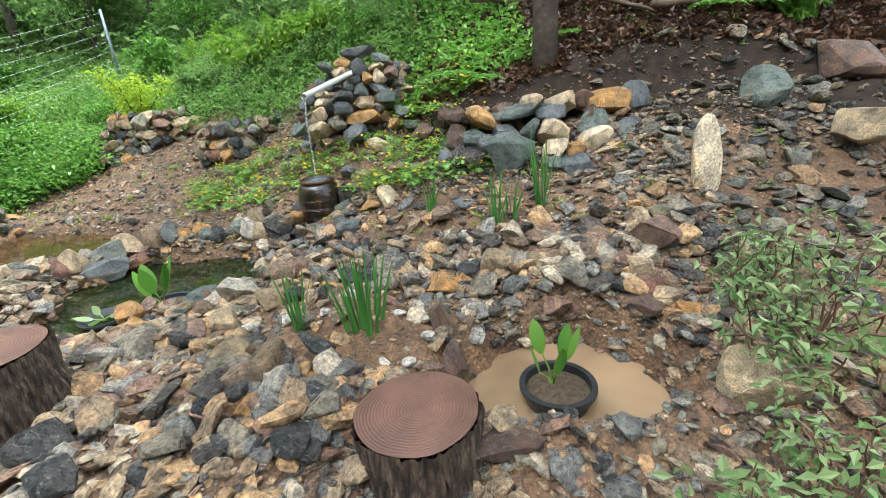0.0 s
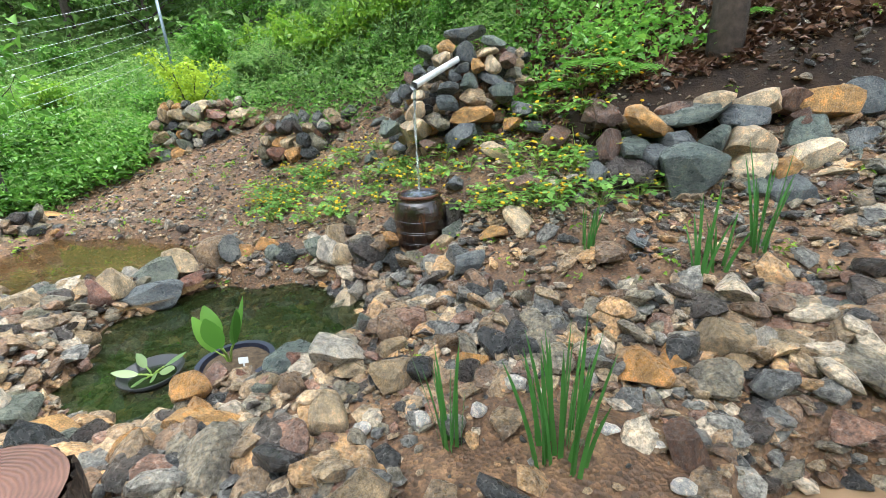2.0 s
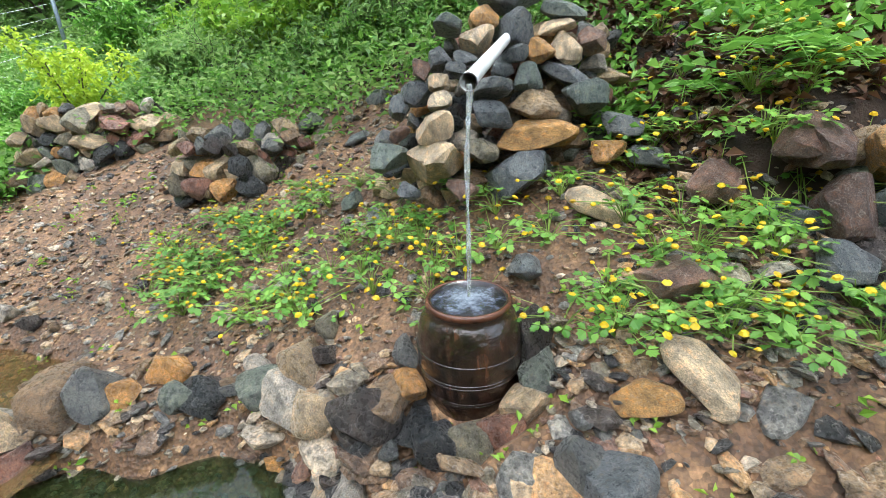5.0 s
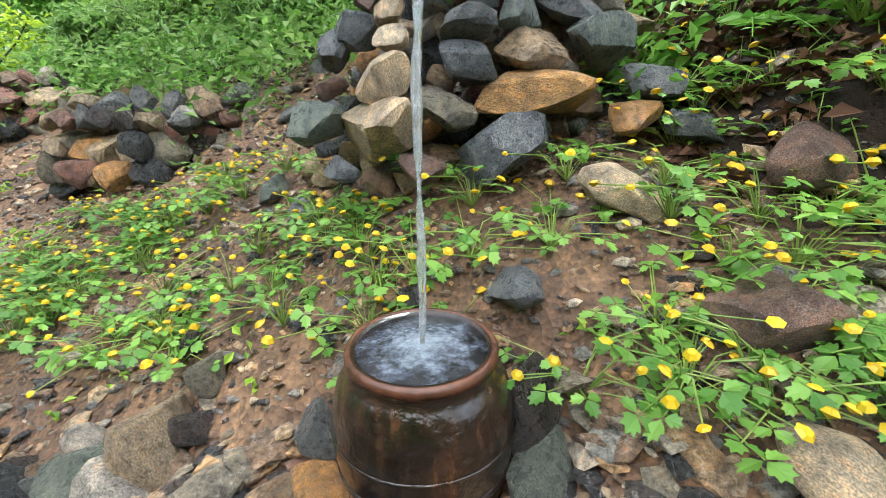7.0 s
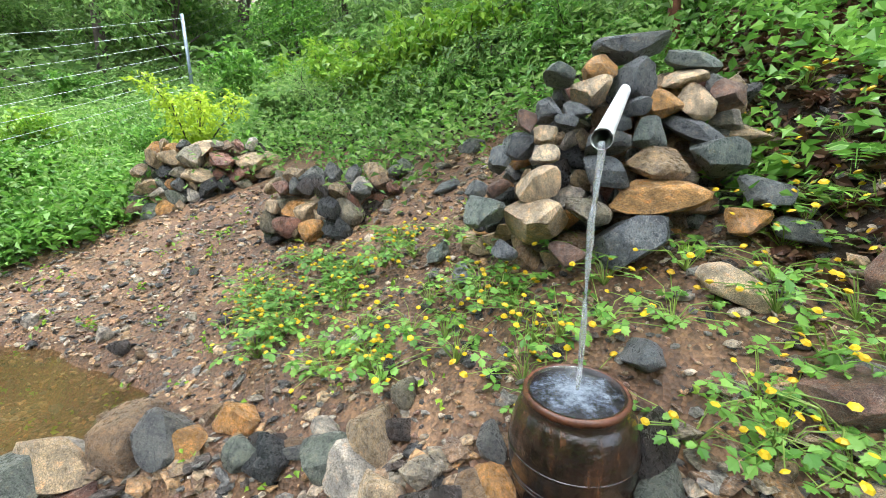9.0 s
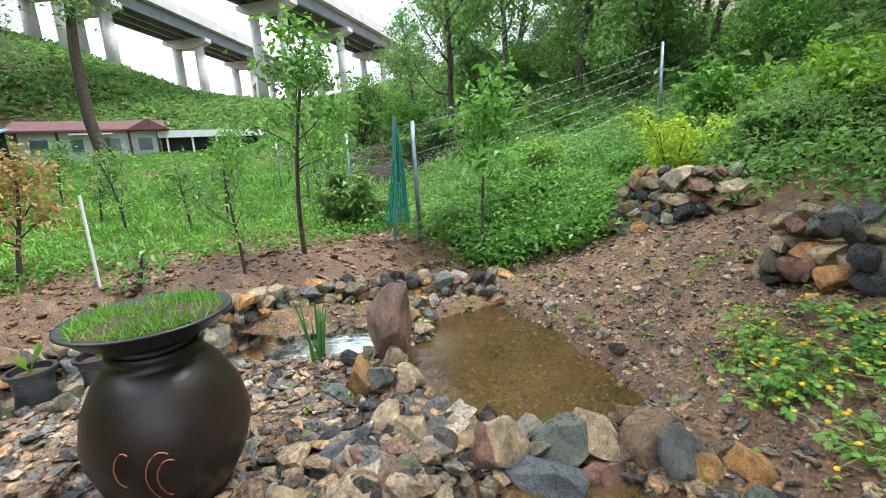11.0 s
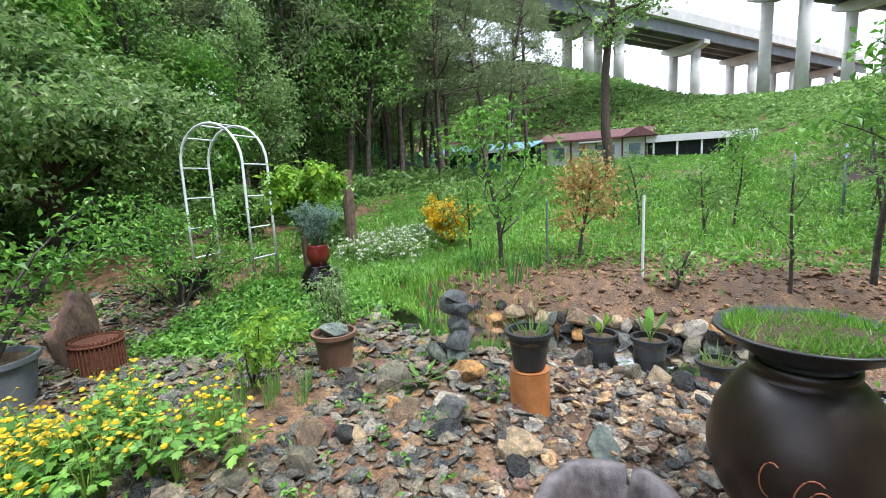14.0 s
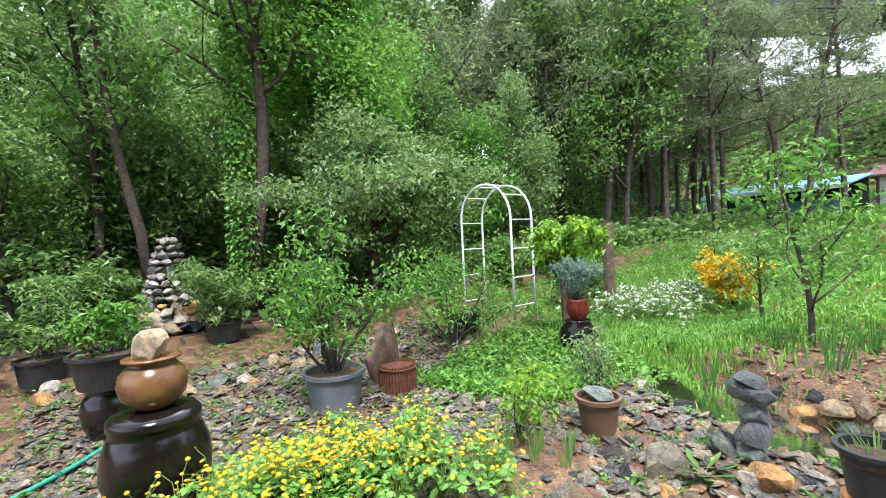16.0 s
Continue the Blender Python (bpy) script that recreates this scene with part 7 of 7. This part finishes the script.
gable.add([(-44.3, 0.0, zr - 0.1), (-44.3, 2.9, zr - 0.1), (-44.3, 1.45, zr + 0.75), (-48.2, 0.0, zr - 0.1), (-48.2, 2.9, zr - 0.1), (-48.2, 1.45, zr + 0.75)], [(0, 1, 2), (0, 2, 5, 3), (1, 4, 5, 2)])
part("gable", gable, MAROON, house)
part("porch", box(-45.0, -2.2, GZ + 2.3, 1.2, 2.6, 0.12), WHITEWALL, house)
for y, w in ((-5.4, 1.2), (-3.2, 0.9), (-0.9, 0.9), (1.1, 1.1)):
    win = part("window", box(-45.17, y, GZ + 1.5, 0.12, w, 1.1), WHITEMETAL, house)
    part("pane", box(-45.1, y, GZ + 1.5, 0.04, w - 0.16, 0.94), GLASSDARK, win)
for y in (-4.3, -2.1, 0.1, 2.0, -6.6):
    part("trim", box(-45.15, y, GZ + 1.1, 0.1, 0.16, 3.0), MAROON, house)
part("door", box(-45.16, -1.6, GZ + 1.0, 0.1, 0.9, 2.0), GLASSDARK, house)
shed = thing("blue_roofed_shed", 0, 0, 0, "open shed with a blue sheet roof and teal panels", "shed")
SZ = ground_at(-40, -11)
rf = Mesh()
rf.add([(-39.0, -15.6, SZ + 2.1), (-39.0, -7.0, SZ + 2.0), (-43.5, -6.5, SZ + 2.9), (-43.5, -15.9, SZ + 2.9), (-39.0, -15.6, SZ + 2.0), (-39.0, -7.0, SZ + 1.9), (-43.5, -6.5, SZ + 2.8), (-43.5, -15.9, SZ + 2.8)], [(0, 1, 2, 3), (4, 7, 6, 5), (0, 4, 5, 1), (1, 5, 6, 2), (2, 6, 7, 3), (3, 7, 4, 0)])
part("roof", rf, BLUEROOF, shed)
part("eave", box(-38.9, -11.2, SZ + 1.93, 0.25, 8.8, 0.22), WHITEWALL, shed)
for y in (-15.3, -13.2, -11.2, -9.2, -7.2):
    part("post", box(-39.2, y, SZ + 0.9, 0.14, 0.14, 2.3), WHITEMETAL, shed)
for y in (-12.2, -10.2, -8.2):
    part("panel", box(-39.1, y, SZ + 0.55, 0.08, 1.8, 1.3), TEAL, shed)
part("back_wall", box(-43.3, -11.2, SZ + 1.1, 0.15, 9.0, 3.2), SHADE, shed)
annex = thing("white_shed", 0, 0, 0, "long low shed with a white roof edge", "shed")
AZ = ground_at(-46, 6)
part("roof", box(-47.0, 6.0, AZ + 1.75, 4.5, 8.0, 0.55), WHITEWALL, annex)
part("wall", box(-47.2, 6.0, AZ + 0.7, 3.6, 7.6, 1.9), SHADE, annex)
for y in (2.6, 4.4, 6.2, 8.0, 9.7):
    part("post", box(-44.9, y, AZ + 0.7, 0.15, 0.15, 1.9), WHITEMETAL, annex)
gfence = thing("green_mesh_fence", -28, -16, ground_at(-28, -16), "green mesh fence with posts along the wood", "fence")
go = np.array(gfence.matrix_basis.translation)
gp = [(-28 - 1.9 * k, -16.3 + 0.25 * k) for k in range(12)]
for x, y in gp:
    z = ground_at(x, y)
    part("post", box(x - go[0], y - go[1], z + 1.0 - go[2], 0.09, 0.09, 2.2), GREENMETAL, gfence)
for (x0, y0), (x1, y1) in zip(gp, gp[1:]):
    m = Mesh()
    for k in range(9):
        za, zb = ground_at(x0, y0) + 0.2 + 0.21 * k, ground_at(x1, y1) + 0.2 + 0.21 * k
        m.tube([np.array((x0, y0, za)) - go, np.array((x1, y1, zb)) - go], [0.012, 0.012], 4, False)
    for k in range(14):
        u = (k + 0.5) / 14
        x, y = x0 + (x1 - x0) * u, y0 + (y1 - y0) * u
        m.tube([np.array((x, y, ground_at(x, y) + 0.15)) - go, np.array((x, y, ground_at(x, y) + 1.95)) - go], [0.008, 0.008], 4, False)
    part("mesh_panel", m, GREENMETAL, gfence)
cloth = Mesh()
n = 24
pts = []
for i in range(n):
    u = i / (n - 1)
    x, y = -27.5 - 9 * u, -13.4 + 1.2 * math.sin(3 * u) - 0.6 * u
    h = 0.9 + 0.45 * math.sin(5 * u + 1) + 0.2 * math.sin(13 * u)
    z = ground_at(x, y)
    pts += [(x, y + 0.9, z - 0.1), (x, y + 0.3, z + h * 0.8), (x, y, z + h), (x, y - 0.5, z - 0.1)]
cloth.add(pts, [(4 * i + j, 4 * i + j + 1, 4 * i + j + 5, 4 * i + j + 4) for i in range(n - 1) for j in range(3)])
tagged(part("shade_cloth", cloth, SHADE, smooth=True), "heaped black shade cloth along the meadow", "cloth")

# ---- viaduct ----
def viaduct(name, label, a, b, za, zb, width, pillars, rad):
    """A girder bridge from a to b in plan, on round piers in pairs."""
    a, b = np.array(a, float), np.array(b, float)
    ob = thing(name, a[0], a[1], 0, label, "viaduct")
    o = np.array((a[0], a[1], 0))
    d = (b - a) / np.linalg.norm(b - a)
    n = np.array((-d[1], d[0])) * width
    def slab(off0, off1, lo, hi):
        m = Mesh()
        c = []
        for dz0 in (lo, hi):
            for p, z in ((a, za), (b, zb)):
                for off in (off0, off1):
                    c.append(np.array((*(p + n * off), z + dz0)) - o)
        m.add(c, [(0, 1, 3, 2), (4, 6, 7, 5), (0, 2, 6, 4), (1, 5, 7, 3), (0, 4, 5, 1), (2, 3, 7, 6)])
        return m
    part("deck", slab(-0.5, 0.5, -0.5, 0), CONCRETE, ob)
    for off in (-0.5, 0.48):
        part("parapet", slab(off, off + 0.03, 0.0, 1.1), CONCRETE, ob)
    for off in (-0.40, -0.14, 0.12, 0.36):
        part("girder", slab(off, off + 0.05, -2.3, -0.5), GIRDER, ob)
    length = np.linalg.norm(b - a)
    for s in pillars:
        u = s / length
        c0, z = a + (b - a) * u, za + (zb - za) * u
        cap = Mesh()
        k = n / width
        pts = []
        for dd in (-0.9, 0.9):
            for off, zz in ((-0.46, -2.3), (0.46, -2.3), (0.46, -3.0), (0.2, -3.9), (-0.2, -3.9), (-0.46, -3.0)):
                pts.append(np.array((*(c0 + n * off + d * dd), z + zz)) - o)
        cap.add(pts, [tuple(range(6))[::-1], tuple(range(6, 12))] + [(i, (i + 1) % 6, 6 + (i + 1) % 6, 6 + i) for i in range(6)])
        part("pier_cap", cap, CONCRETE, ob)
        for off in (-0.24, 0.24):
            q = c0 + n * off
            m = Mesh()
            zg = ground_at(*q)
            m.tube([np.array((*q, zg - 1)) - o, np.array((*q, z - 3.2)) - o], [rad * 1.08, rad], 20)
            part("pier", m, CONCRETE, ob, smooth=True)
    return ob


viaduct("viaduct", "high concrete motorway viaduct on tall round piers", (-34.5, -26), (-131, 79), 27.0, 27.0, 10, (60, 77, 96, 116), 0.7)
viaduct("viaduct", "second viaduct running behind the first", (-42, -33.5), (-160, 52), 27.0, 27.0, 9, (44, 51, 72, 92, 110, 128), 0.8)
